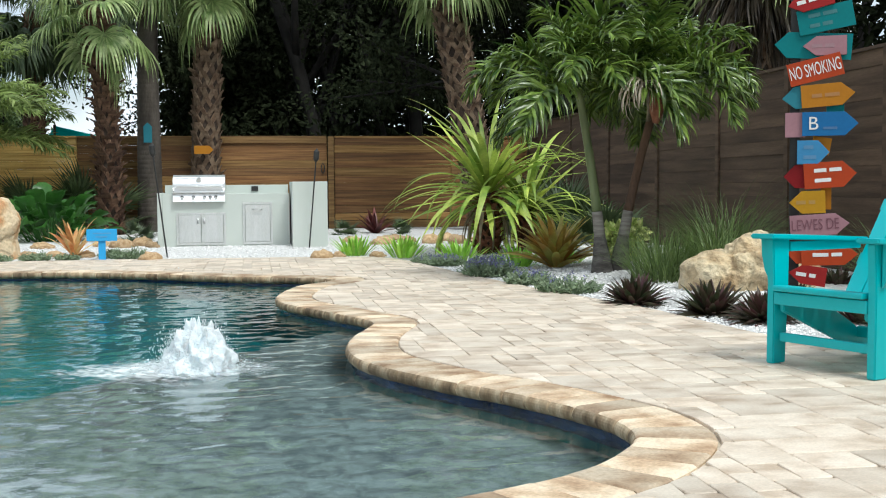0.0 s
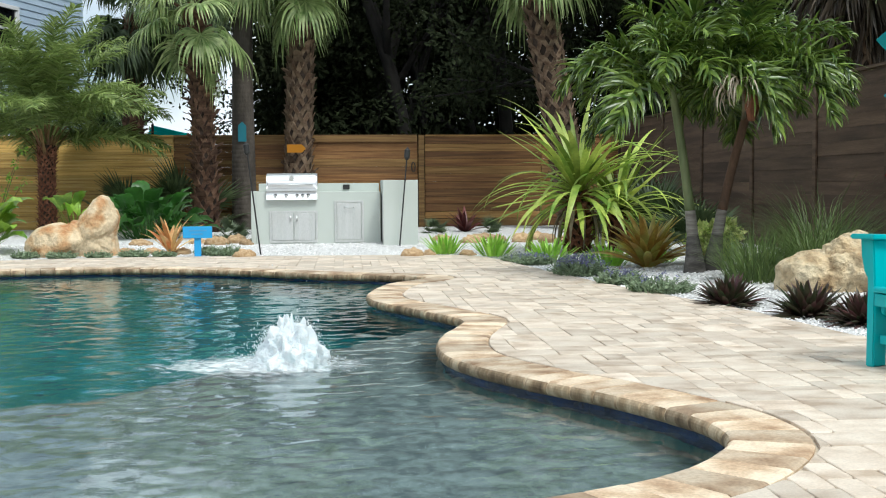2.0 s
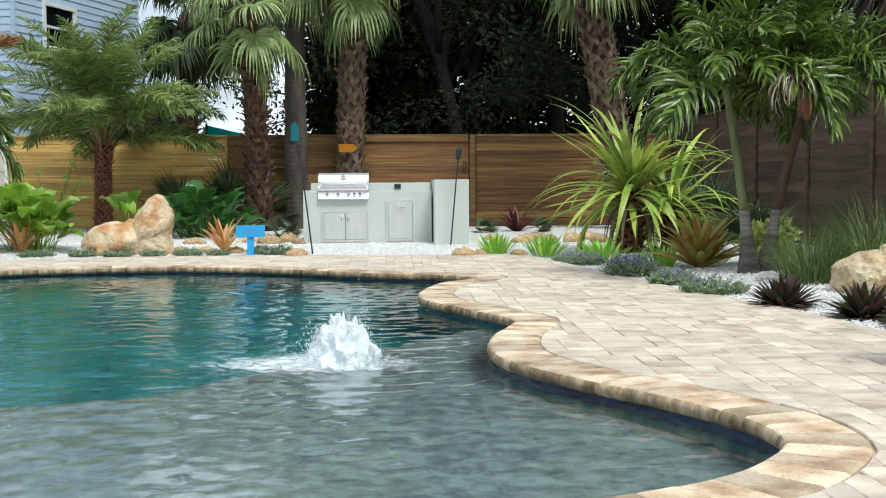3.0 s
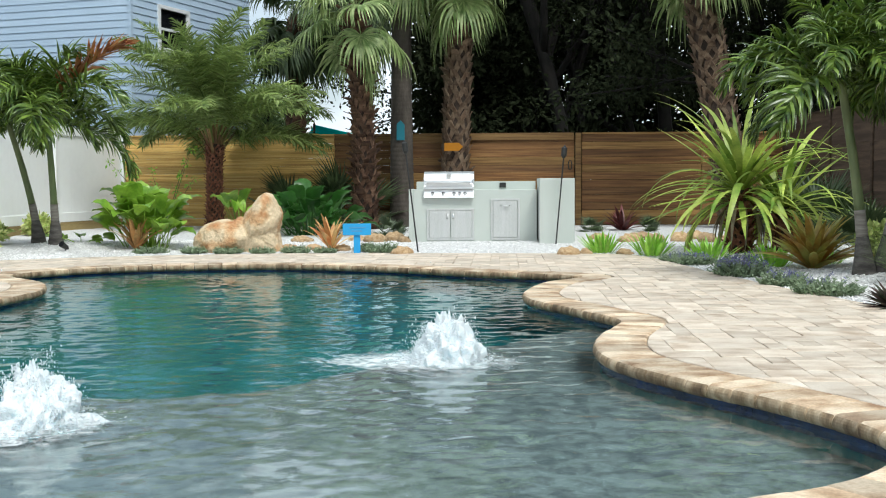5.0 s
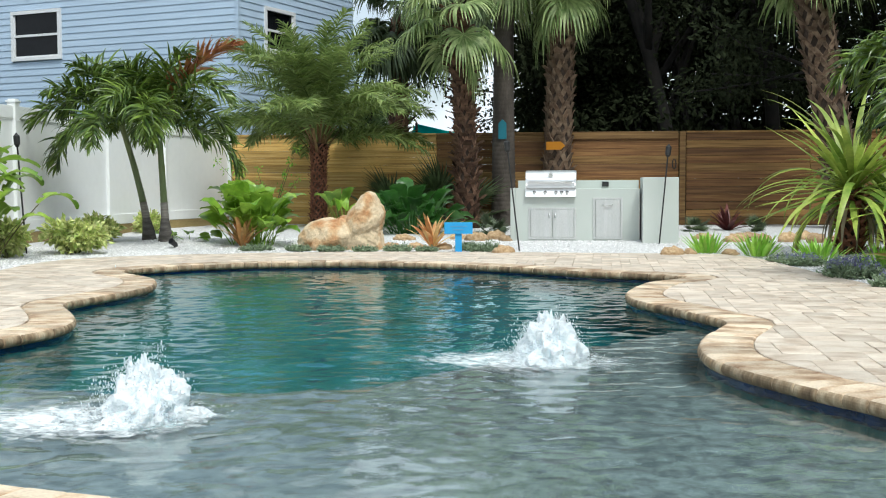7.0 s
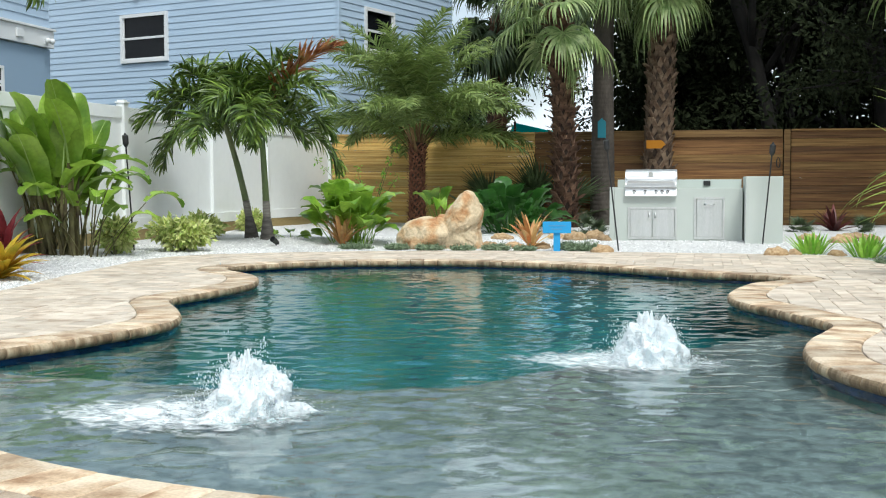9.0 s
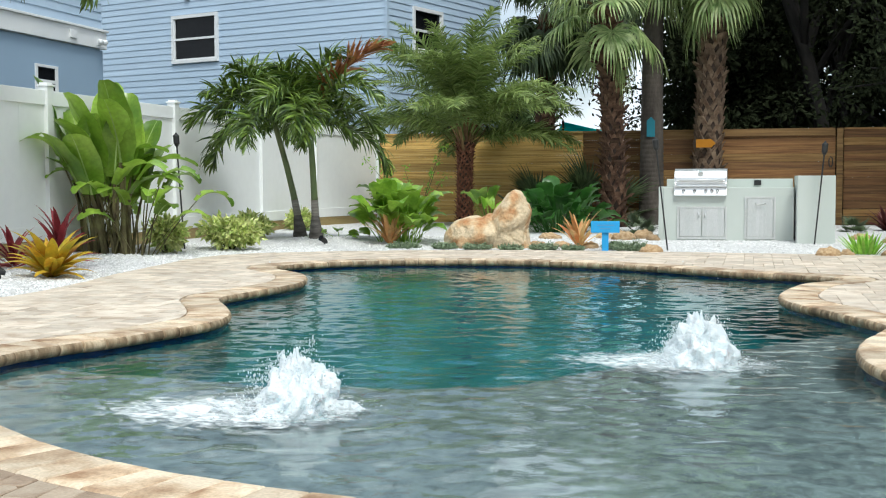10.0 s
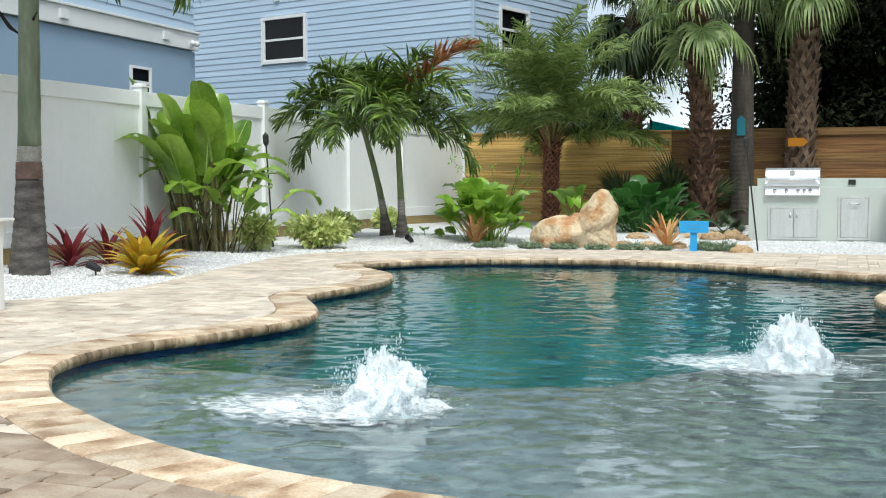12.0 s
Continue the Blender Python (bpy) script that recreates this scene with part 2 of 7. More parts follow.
M["lf_yellow"] = leafmat("yellow_bromeliad_leaf", (0.52, 0.24, 0.02), (0.66, 0.47, 0.04), (0.42, 0.38, 0.05), scale=5)
M["lf_red"] = leafmat("dark_red_bromeliad_leaf", (0.13, 0.015, 0.02), (0.42, 0.06, 0.07), scale=3)
M["lf_wine"] = leafmat("brown_wine_bromeliad_leaf", (0.05, 0.012, 0.012), (0.14, 0.035, 0.03), scale=3)
M["lf_lime"] = leafmat("bright_green_blade", (0.2, 0.44, 0.04), (0.4, 0.64, 0.1), scale=3)
M["lf_var"] = leafmat("cream_variegated_leaf", (0.3, 0.43, 0.08), (0.86, 0.85, 0.4), scale=14)
M["lf_herb"] = leafmat("grey_green_herb_leaf", (0.12, 0.18, 0.09), (0.3, 0.37, 0.23))
M["flower"] = leafmat("violet_blue_floret", (0.17, 0.17, 0.34), (0.27, 0.27, 0.45))
M["lf_rhoeo"] = leafmat("dark_purple_green_leaf", (0.045, 0.075, 0.03), (0.1, 0.036, 0.042), scale=6)
M["lf_grass"] = leafmat("soft_green_grass_blade", (0.07, 0.125, 0.03), (0.18, 0.25, 0.075))
# Near-black leaves: the gloom under the canopy is put into their colour.
M["lf_woods"] = leafmat("shaded_woodland_leaf", (0.011, 0.016, 0.007), (0.033, 0.041, 0.02), trans=0.08, rough=0.9, spec=0.1)
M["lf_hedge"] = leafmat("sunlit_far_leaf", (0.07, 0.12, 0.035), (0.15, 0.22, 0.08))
M["stem"] = mat("green_brown_stem", [(0.08, 0.11, 0.03), (0.16, 0.15, 0.07)], scale=4, fine=30, rough=0.7)
M["ring"] = mat("dark_brown_trunk_ring", [(0.09, 0.055, 0.045), (0.17, 0.115, 0.095)], scale=8, fine=50, rough=0.95)
M["shaft_brown"] = mat("brown_palm_stem", [(0.065, 0.036, 0.022), (0.15, 0.085, 0.052)], scale=5, fine=40, rough=0.8, stretch=(1, 1, 0.4))
M["dry_stalk"] = mat("pale_dry_stalk", [(0.4, 0.33, 0.25), (0.6, 0.52, 0.42)], scale=6, fine=50, rough=0.9)
M["leaf_base"] = mat("brown_yellow_frond_base", [(0.12, 0.055, 0.025), (0.26, 0.17, 0.06)], scale=5, fine=40, rough=0.7)
M["midrib"] = mat("pale_leaf_midrib", [(0.3, 0.42, 0.12), (0.42, 0.54, 0.2)], scale=4, fine=30, rough=0.5)
M["stalk"] = mat("brown_green_stalk", [(0.07, 0.05, 0.025), (0.17, 0.16, 0.06)], scale=4, fine=30, rough=0.7)
M["sail"] = mat("turquoise_shade_cloth", [(0.01, 0.66, 0.66), (0.02, 0.74, 0.74)], scale=2, fine=40, rough=0.8, trans=0.6, amp=0.05)


def water_material():
    m = bpy.data.materials.new("pool_water")
    m.use_nodes = True
    n, l = m.node_tree.nodes, m.node_tree.links
    b = n["Principled BSDF"]
    b.inputs["Base Color"].default_value = (0.74, 0.95, 0.97, 1)
    b.inputs["Roughness"].default_value = 0.015
    b.inputs["IOR"].default_value = 1.33
    b.inputs["Transmission Weight"].default_value = 1.0
    co = n.new("ShaderNodeTexCoord")
    mp = n.new("ShaderNodeMapping")
    mp.inputs["Scale"].default_value = (1, 1.25, 1)
    n1 = n.new("ShaderNodeTexNoise")
    n1.inputs["Scale"].default_value, n1.inputs["Detail"].default_value = 30, 2
    bp = n.new("ShaderNodeBump")
    bp.inputs["Strength"].default_value, bp.inputs["Distance"].default_value = 0.3, 0.002
    l.new(co.outputs["Object"], mp.inputs["Vector"])
    l.new(mp.outputs["Vector"], n1.inputs["Vector"])
    l.new(n1.outputs["Fac"], bp.inputs["Height"])
    l.new(bp.outputs["Normal"], b.inputs["Normal"])
    return m


M["water"] = water_material()


def foam_material():
    m = bpy.data.materials.new("white_water")
    m.use_nodes = True
    n, l = m.node_tree.nodes, m.node_tree.links
    b = n["Principled BSDF"]
    b.inputs["Base Color"].default_value = (0.8, 0.865, 0.9, 1)
    b.inputs["Roughness"].default_value = 0.35
    b.inputs["Transmission Weight"].default_value = 0.06
    b.inputs["IOR"].default_value = 1.33
    b.inputs["Subsurface Weight"].default_value = 0.35
    b.inputs["Subsurface Radius"].default_value = (0.08, 0.1, 0.11)
    b.inputs["Subsurface Scale"].default_value = 1.0
    tx = n.new("ShaderNodeTexNoise")
    tx.inputs["Scale"].default_value = 30
    bp = n.new("ShaderNodeBump")
    bp.inputs["Strength"].default_value, bp.inputs["Distance"].default_value = 0.6, 0.02
    l.new(tx.outputs["Fac"], bp.inputs["Height"])
    l.new(bp.outputs["Normal"], b.inputs["Normal"])
    return m


def lace_material():
    """Torn foam on the water: white where a fine noise passes a level that rises away from the middle."""
    m = bpy.data.materials.new("foam_lace")
    m.use_nodes = True
    n, l = m.node_tree.nodes, m.node_tree.links
    b = n["Principled BSDF"]
    b.inputs["Base Color"].default_value = (0.9, 0.94, 0.95, 1)
    b.inputs["Roughness"].default_value = 0.4
    co = n.new("ShaderNodeTexCoord")
    ln = n.new("ShaderNodeVectorMath")
    ln.operation = "LENGTH"
    l.new(co.outputs["Object"], ln.inputs[0])
    tx = n.new("ShaderNodeTexNoise")
    tx.inputs["Scale"].default_value, tx.inputs["Detail"].default_value, tx.inputs["Roughness"].default_value = 8, 9, 0.72
    tx.inputs["Distortion"].default_value = 0.8
    l.new(co.outputs["Object"], tx.inputs["Vector"])
    ma = n.new("ShaderNodeMath")
    ma.operation = "MULTIPLY_ADD"
    ma.inputs[1].default_value, ma.inputs[2].default_value = -0.36, 0.33
    l.new(ln.outputs["Value"], ma.inputs[0])
    ad = n.new("ShaderNodeMath")
    l.new(ma.outputs[0], ad.inputs[0])
    l.new(tx.outputs["Fac"], ad.inputs[1])
    ra = n.new("ShaderNodeMapRange")
    ra.inputs["From Min"].default_value, ra.inputs["From Max"].default_value = 0.55, 0.8
    ra.inputs["To Max"].default_value = 0.92
    l.new(ad.outputs[0], ra.inputs["Value"])
    tr = n.new("ShaderNodeBsdfTransparent")
    mx = n.new("ShaderNodeMixShader")
    l.new(ra.outputs["Result"], mx.inputs["Fac"])
    l.new(tr.outputs["BSDF"], mx.inputs[1])
    l.new(b.outputs["BSDF"], mx.inputs[2])
    l.new(mx.outputs["Shader"], n["Material Output"].inputs["Surface"])
    return m


M["foam"] = foam_material()
M["lace"] = lace_material()


def paint(name, c, rough=0.6):
    return mat(name, [tuple(v * 0.9 for v in c), c], scale=3, fine=60, rough=rough, bump=0.1, bdist=0.002, amp=0.05, spec=0.2)


# ---- building helpers ----
def mesh_object(name, verts, faces, material, parent=None, label="", smooth=False):
    me = bpy.data.meshes.new(name)
    me.from_pydata([tuple(v) for v in verts], [], faces)
    me.update()
    if smooth:
        me.shade_smooth()
    me.materials.append(material)
    ob = new(name, me)
    if parent is not None:
        ob.parent = parent
    if label:
        tagged(ob, label)
    return ob


def part(name, bm, material, parent=None, label="", smooth=False):
    me = bpy.data.meshes.new(name)
    bm.normal_update()
    bm.to_mesh(me)
    bm.free()
    if smooth:
        me.shade_smooth()
    me.materials.append(material)
    ob = new(name, me)
    if parent is not None:
        ob.parent = parent
    if label:
        tagged(ob, label)
    return ob


def thing(name, m, label, category, group="", kind=""):
    ob = new(name)
    ob.empty_display_size = 0.1
    ob.matrix_world = m
    return tagged(ob, label, category, group, kind)


def box(bm, x0, x1, y0, y1, z0, z1, bevel=0.0, m=None):
    vs = [bm.verts.new((x, y, z)) for z in (z0, z1) for y in (y0, y1) for x in (x0, x1)]
    fs = [bm.faces.new([vs[i] for i in f]) for f in ((0, 2, 3, 1), (4, 5, 7, 6), (0, 1, 5, 4), (2, 6, 7, 3), (0, 4, 6, 2), (1, 3, 7, 5))]
    if bevel:
        es = list({e for f in fs for e in f.edges})
        r = bmesh.ops.bevel(bm, geom=es, offset=bevel, segments=2, affect="EDGES", profile=0.6)
        vs = list({v for f in bm.faces if f.is_valid for v in f.verts if v in vs or True}) if m is None else list({v for f in r["faces"] for v in f.verts} | {v for v in vs if v.is_valid})
    if m is not None:
        bmesh.ops.transform(bm, matrix=m, verts=[v for v in vs if v.is_valid])
    return bm


def boxbm(x0, x1, y0, y1, z0, z1, bevel=0.0):
    bm = bmesh.new()
    return box(bm, x0, x1, y0, y1, z0, z1, bevel)


def prism(pts, y0, y1, bevel=0.0):
    """A plate: outline in x and z, thickness in y."""
    bm = bmesh.new()
    a = [bm.verts.new((x, y0, z)) for x, z in pts]
    b = [bm.verts.new((x, y1, z)) for x, z in pts]
    n = len(pts)
    bm.faces.new(a)
    bm.faces.new(b[::-1])
    for i in range(n):
        bm.faces.new((a[i], b[i], b[(i + 1) % n], a[(i + 1) % n]))
    bmesh.ops.recalc_face_normals(bm, faces=bm.faces)
    if bevel:
        bmesh.ops.bevel(bm, geom=list(bm.edges), offset=bevel, segments=2, affect="EDGES", profile=0.6)
    return bm


def tube(path, radii, seg=10, cap=True):
    """Verts and faces of a tube along points."""
    vs, fs = [], []
    for i, p in enumerate(path):
        p = Vector(p)
        a, b = Vector(path[max(i - 1, 0)]), Vector(path[min(i + 1, len(path) - 1)])
        d = (b - a).normalized()
        s = d.orthogonal().normalized() if abs(d.z) < 0.9 else Vector((1, 0, 0))
        s = (s - d * s.dot(d)).normalized()
        t = d.cross(s)
        for k in range(seg):
            w = 2 * math.pi * k / seg
            vs.append(p + (s * math.cos(w) + t * math.sin(w)) * radii[i])
    for i in range(len(path) - 1):
        for k in range(seg):
            a, b = i * seg + k, i * seg + (k + 1) % seg
            fs.append((a, b, b + seg, a + seg))
    if cap:
        fs.append(tuple(range(seg))[::-1])
        fs.append(tuple(range((len(path) - 1) * seg, len(path) * seg)))
    return vs, fs


def resample(pts, step, closed=True):
    """Catmull-Rom through points, evenly spaced."""
    P = [np.array(p, float) for p in pts]
    n = len(P)
    out = []
    for i in range(n if closed else n - 1):
        p0, p1, p2, p3 = (P[(i + k) % n] for k in (-1, 0, 1, 2)) if closed else (P[max(i - 1, 0)], P[i], P[i + 1], P[min(i + 2, n - 1)])
        for s in np.linspace(0, 1, 24, endpoint=False):
            out.append(0.5 * (2 * p1 + (p2 - p0) * s + (2 * p0 - 5 * p1 + 4 * p2 - p3) * s * s + (3 * p1 - p0 - 3 * p2 + p3) * s ** 3))
    if not closed:
        out.append(P[-1])
    out = np.array(out)
    nx = np.roll(out, -1, 0) if closed else out[1:]
    d = np.linalg.norm((nx - out) if closed else (nx - out[:-1]), axis=1)
    c = np.concatenate([[0], np.cumsum(d)])
    k = max(3, int(round(c[-1] / step)))
    s = np.linspace(0, c[-1], k, endpoint=not closed)
    full = np.vstack([out, out[:1]]) if closed else out
    return np.stack([np.interp(s, c, full[:, 0]), np.interp(s, c, full[:, 1])], 1)


def inside(poly, x, y):
    n, r = len(poly), False
    j = n - 1
    for i in range(n):
        xi, yi, xj, yj = poly[i][0], poly[i][1], poly[j][0], poly[j][1]
        if (yi > y) != (yj > y) and x < (xj - xi) * (y - yi) / (yj - yi) + xi:
            r = not r
        j = i
    return r


def nearest(poly, x, y):
    """Distance to a closed line of points, with the index of the nearest point."""
    d = np.hypot(poly[:, 0] - x, poly[:, 1] - y)
    i = int(d.argmin())
    return d[i], i


def outward(poly):
    """Unit normals that point out of a counter-clockwise line."""
    t = np.roll(poly, -1, 0) - np.roll(poly, 1, 0)
    t /= np.linalg.norm(t, axis=1, keepdims=True)
    return np.stack([t[:, 1], -t[:, 0]], 1)


def ring_fill(outer, inner, z, name, material):
    bm = bmesh.new()
    es = []
    for loop in (outer, inner):
        vs = [bm.verts.new((p[0], p[1], z)) for p in loop]
        es += [bm.edges.new((vs[i], vs[(i + 1) % len(vs)])) for i in range(len(vs))]
    bmesh.ops.triangle_fill(bm, use_beauty=True, use_dissolve=False, edges=es)
    bmesh.ops.recalc_face_normals(bm, faces=bm.faces)
    if sum(f.normal.z for f in bm.faces) < 0:
        bmesh.ops.reverse_faces(bm, faces=bm.faces)
    return part(name, bm, material)


# ---- the pool's plan, counter-clockwise ----
POOL = [(-0.2, 3.27), (0.4, 3.36), (0.99, 3.64), (1.28, 3.95), (1.39, 4.2), (1.36, 4.55), (1.12, 5.07), (0.79, 5.62), (0.57, 6.12), (0.515, 6.6),
        (0.58, 7.1), (0.70, 7.5), (0.79, 7.85), (0.71, 8.15), (0.42, 8.8), (0.23, 9.25), (0.175, 9.65), (0.21, 10.1), (0.4, 10.85), (0.72, 11.3), (0.78, 11.55), (0.6, 11.72), (0.29, 11.88),
        (-0.27, 12.15), (-0.87, 12.58), (-1.52, 12.97), (-2.2, 13.2), (-2.88, 13.27), (-3.54, 13.15), (-4.16, 12.94), (-4.72, 12.52),
        (-5.02, 12.0), (-5.0, 11.62), (-4.72, 11.28), (-4.42, 10.95), (-4.2, 10.55), (-4.05, 10.05), (-4.04, 9.6), (-4.1, 9.1), (-4.15, 8.7), (-4.08, 8.4), (-3.8, 7.95),
        (-3.56, 7.5), (-3.47, 7.1), (-3.54, 6.67), (-3.65, 6.25), (-3.79, 5.9), (-3.9, 5.5), (-3.86, 5.12), (-3.72, 4.8),
        (-3.3, 4.27), (-2.95, 4.0), (-2.62, 3.77), (-2.27, 3.57), (-1.72, 3.37), (-1.0, 3.25)]
EDGE = resample(POOL, 0.05)
for _ in range(2):
    EDGE = (np.roll(EDGE, 1, 0) + 2 * EDGE + np.roll(EDGE, -1, 0)) / 4
EDGE_N = outward(EDGE)
COPE = 0.31
OUTER = EDGE + EDGE_N * COPE
WATER_Z = -0.09

# ---- the deck's plan ----
DECK = [(9, -6), (9, 4.5), (5.2, 5.6), (3.9, 6.05), (3.15, 6.6), (3.0, 7.3), (2.93, 8.0), (2.76, 8.9), (2.55, 9.8), (2.37, 10.7), (2.17, 12.0), (1.98, 13.3), (1.8, 14.4), (1.5, 15.0), (0.8, 15.15),
        (-0.5, 15.25), (-2.0, 15.3), (-3.2, 15.2), (-4.5, 14.85), (-5.6, 14.3), (-6.35, 13.6), (-6.55, 12.7), (-6.42, 11.8), (-6.2, 10.4), (-5.95, 9.2), (-5.85, 8.3), (-6.1, 7.5), (-6.9, 6.8), (-8.2, 6.4), (-8.2, -6)]
DECK_E = np.vstack([resample(DECK[1:-1], 0.12, closed=False), [(-8.2, -6), (9, -6)]])

ground = ring_fill([(400 * math.cos(a * math.pi / 24), 400 * math.sin(a * math.pi / 24) + 10) for a in range(48)], OUTER[::3], -0.05, "ground", M["soil"])
tagged(ground, "bare soil and rough grass under the garden", "ground", kind="structure")
bed = ring_fill(DECK_E, EDGE + EDGE_N * 0.06, -0.014, "deck_base", M["sand"])
tagged(bed, "brown sand bed and joints under the pool deck pavers", "deck", kind="structure")


def gravel_height_fast(x, y, d):
    k = min(1.0, d / 2.5)
    h = -0.02 + 0.07 * k * k * (3 - 2 * k)
    h += 0.05 * math.exp(-((x + 6.4) ** 2 + (y - 16.2) ** 2) / 1.2)
    h += 0.05 * math.exp(-((x - 3.7) ** 2 + (y - 11.6) ** 2) / 0.8)
    return h + 0.012 * noise.noise((x * 2, y * 2, 0))


def gravel_height(x, y):
    return gravel_height_fast(x, y, nearest(DECK_E, x, y)[0])


def gravel_beds():
    st = 0.2
    nx, ny = int(14.4 / st), int(22.4 / st)
    vs, idx, fs = [], {}, []
    def v(i, j):
        if (i, j) not in idx:
            x, y = -8.36 + i * st, 1.6 + j * st
            idx[i, j] = len(vs)
            vs.append((x, y, gravel_height(x, y)))
        return idx[i, j]
    for i in range(nx):
        for j in range(ny):
            x, y = -8.36 + (i + 0.5) * st, 1.6 + (j + 0.5) * st
            if inside(DECK_E, x, y) and nearest(DECK_E, x, y)[0] > 0.25:
                continue
            fs.append((v(i, j), v(i + 1, j), v(i + 1, j + 1), v(i, j + 1)))
    return mesh_object("gravel_bed", vs, fs, M["gravel"], smooth=True)


tagged(gravel_beds(), "white crushed marble gravel in the planting beds", "gravel", kind="structure")


# ---- pool shell and water ----
def pool_shell():
    ob = thing("pool_shell", pose(0, 0, 0), "dark teal plaster pool with a shallow grey sun shelf", "pool", kind="structure")
    wall = EDGE + EDGE_N * 0.035
    n = len(wall)
    vs = [(p[0], p[1], z) for z in (-0.05, -0.24, -1.7) for p in wall]
    fs = [(i + n, (i + 1) % n + n, (i + 1) % n + 2 * n, i + 2 * n)[::-1] for i in range(n)]
    back = EDGE + EDGE_N * 0.042
    gv = [(p[0], p[1], z) for z in (-0.03, -0.26) for p in back]
    mesh_object("grout", gv, [(i, (i + 1) % n, (i + 1) % n + n, i + n)[::-1] for i in range(n)], M["pool_tile"], ob)
    mesh_object("basin_wall", vs, fs, M["basin"], ob)
    # waterline tiles, each 0.15 m
    d = np.linalg.norm(np.roll(wall, -1, 0) - wall, axis=1)
    tv, tf = [], []
    for i in range(n):
        a, b = wall[i], wall[(i + 1) % n]
        t = (b - a) / np.linalg.norm(b - a)
        a2 = a + t * (0.0015 if i % 3 == 0 else 0)
        b2 = b - t * (0.0015 if i % 3 == 2 else 0)
        k = len(tv)
        tv += [(a2[0], a2[1], -0.045), (b2[0], b2[1], -0.045), (b2[0], b2[1], -0.25), (a2[0], a2[1], -0.25)]
        tf.append((k + 3, k + 2, k + 1, k))
    mesh_object("waterline_tile", tv, tf, M["pool_tile"], ob, "dark blue glazed waterline tiles")
    mesh_object("basin_floor", [(-7, 2, -1.7), (3, 2, -1.7), (3, 15, -1.7), (-7, 15, -1.7)], [(0, 1, 2, 3)], M["basin"], ob)
    # the sun shelf: a slab whose far edge swings across the pool
    edge = resample([(-5.2, 6.1), (-3.2, 5.75), (-2.0, 5.72), (-1.26, 6.0), (-0.8, 6.65), (-0.1, 7.5), (0.6, 8.45), (1.4, 9.3)], 0.2, closed=False)
    pts = [(1.9, 9.3), (1.9, 2.8), (-5.2, 2.8)]
    allp = [tuple(p) for p in edge] + pts
    bm = bmesh.new()
    a = [bm.verts.new((x, y, -0.42)) for x, y in allp]
    b = [bm.verts.new((x, y, -1.7)) for x, y in allp]
    f = bm.faces.new(a)
    for i in range(len(allp)):
        bm.faces.new((a[i], b[i], b[(i + 1) % len(allp)], a[(i + 1) % len(allp)]))
    bmesh.ops.recalc_face_normals(bm, faces=bm.faces)
    bmesh.ops.triangulate(bm, faces=[f])
    part("sun_shelf", bm, M["shelf"], ob, "grey pebble plaster sun shelf under shallow water")
    return ob


pool_shell()


def wave(x, y):
    """Short sharp-crested ripples, a little calmer over the shallow shelf, with rings round the bubblers."""
    k = 0.68 - 0.12 * max(0.0, min(1.0, (6.2 - y) / 2.0))
    h = 0.005 * noise.noise((x * 2.4, y * 2.8, 0.3)) + 0.007 * noise.noise((x * 4.8, y * 5.6, 2.0)) + 0.012 * (0.3 - abs(noise.noise((x * 6.6 + 3, y * 7.8, 5.0)))) + 0.0085 * noise.noise((x * 11, y * 13, 6.0)) + 0.003 * noise.noise((x * 18, y * 21, 7.0))
    h *= k
    for bx, by, br in BUBBLERS:
        d = math.hypot(x - bx, y - by)
        h += 0.005 * math.exp(-d / 0.7) * math.sin(d * 26 + 2 * noise.noise((x * 3, y * 3, 9)))
    return h


BUBBLERS = [(-0.3, 6.58, 0.24), (-1.94, 4.8, 0.22)]


def inside_many(poly, X, Y):
    r = np.zeros(X.shape, bool)
    for (xi, yi), (xj, yj) in zip(poly, np.roll(poly, 1, 0)):
        if yi != yj:
            r ^= ((yi > Y) != (yj > Y)) & (X < (xj - xi) * (Y - yi) / (yj - yi) + xi)
    return r


def pool_water():
    st = 0.042
    nx, ny = int(7.0 / st), int(10.6 / st)
    vs, idx, fs = [], {}, []
    X0, Y0 = -5.3, 3.0
    gx, gy = np.meshgrid(X0 + (np.arange(nx) + 0.5) * st, Y0 + (np.arange(ny) + 0.5) * st, indexing="ij")
    wet = inside_many(EDGE + EDGE_N * 0.055, gx, gy)
    def v(i, j):
        if (i, j) not in idx:
            x, y = X0 + i * st, Y0 + j * st
            idx[i, j] = len(vs)
            vs.append((x, y, WATER_Z + wave(x, y)))
        return idx[i, j]
    for i, j in np.argwhere(wet):
        fs.append((v(i, j), v(i + 1, j), v(i + 1, j + 1), v(i, j + 1)))
    ob = mesh_object("pool_water", vs, fs, M["water"], smooth=True)
    ob.visible_shadow = False
    return tagged(ob, "clear rippled pool water with small waves", "water", kind="structure")


pool_water()


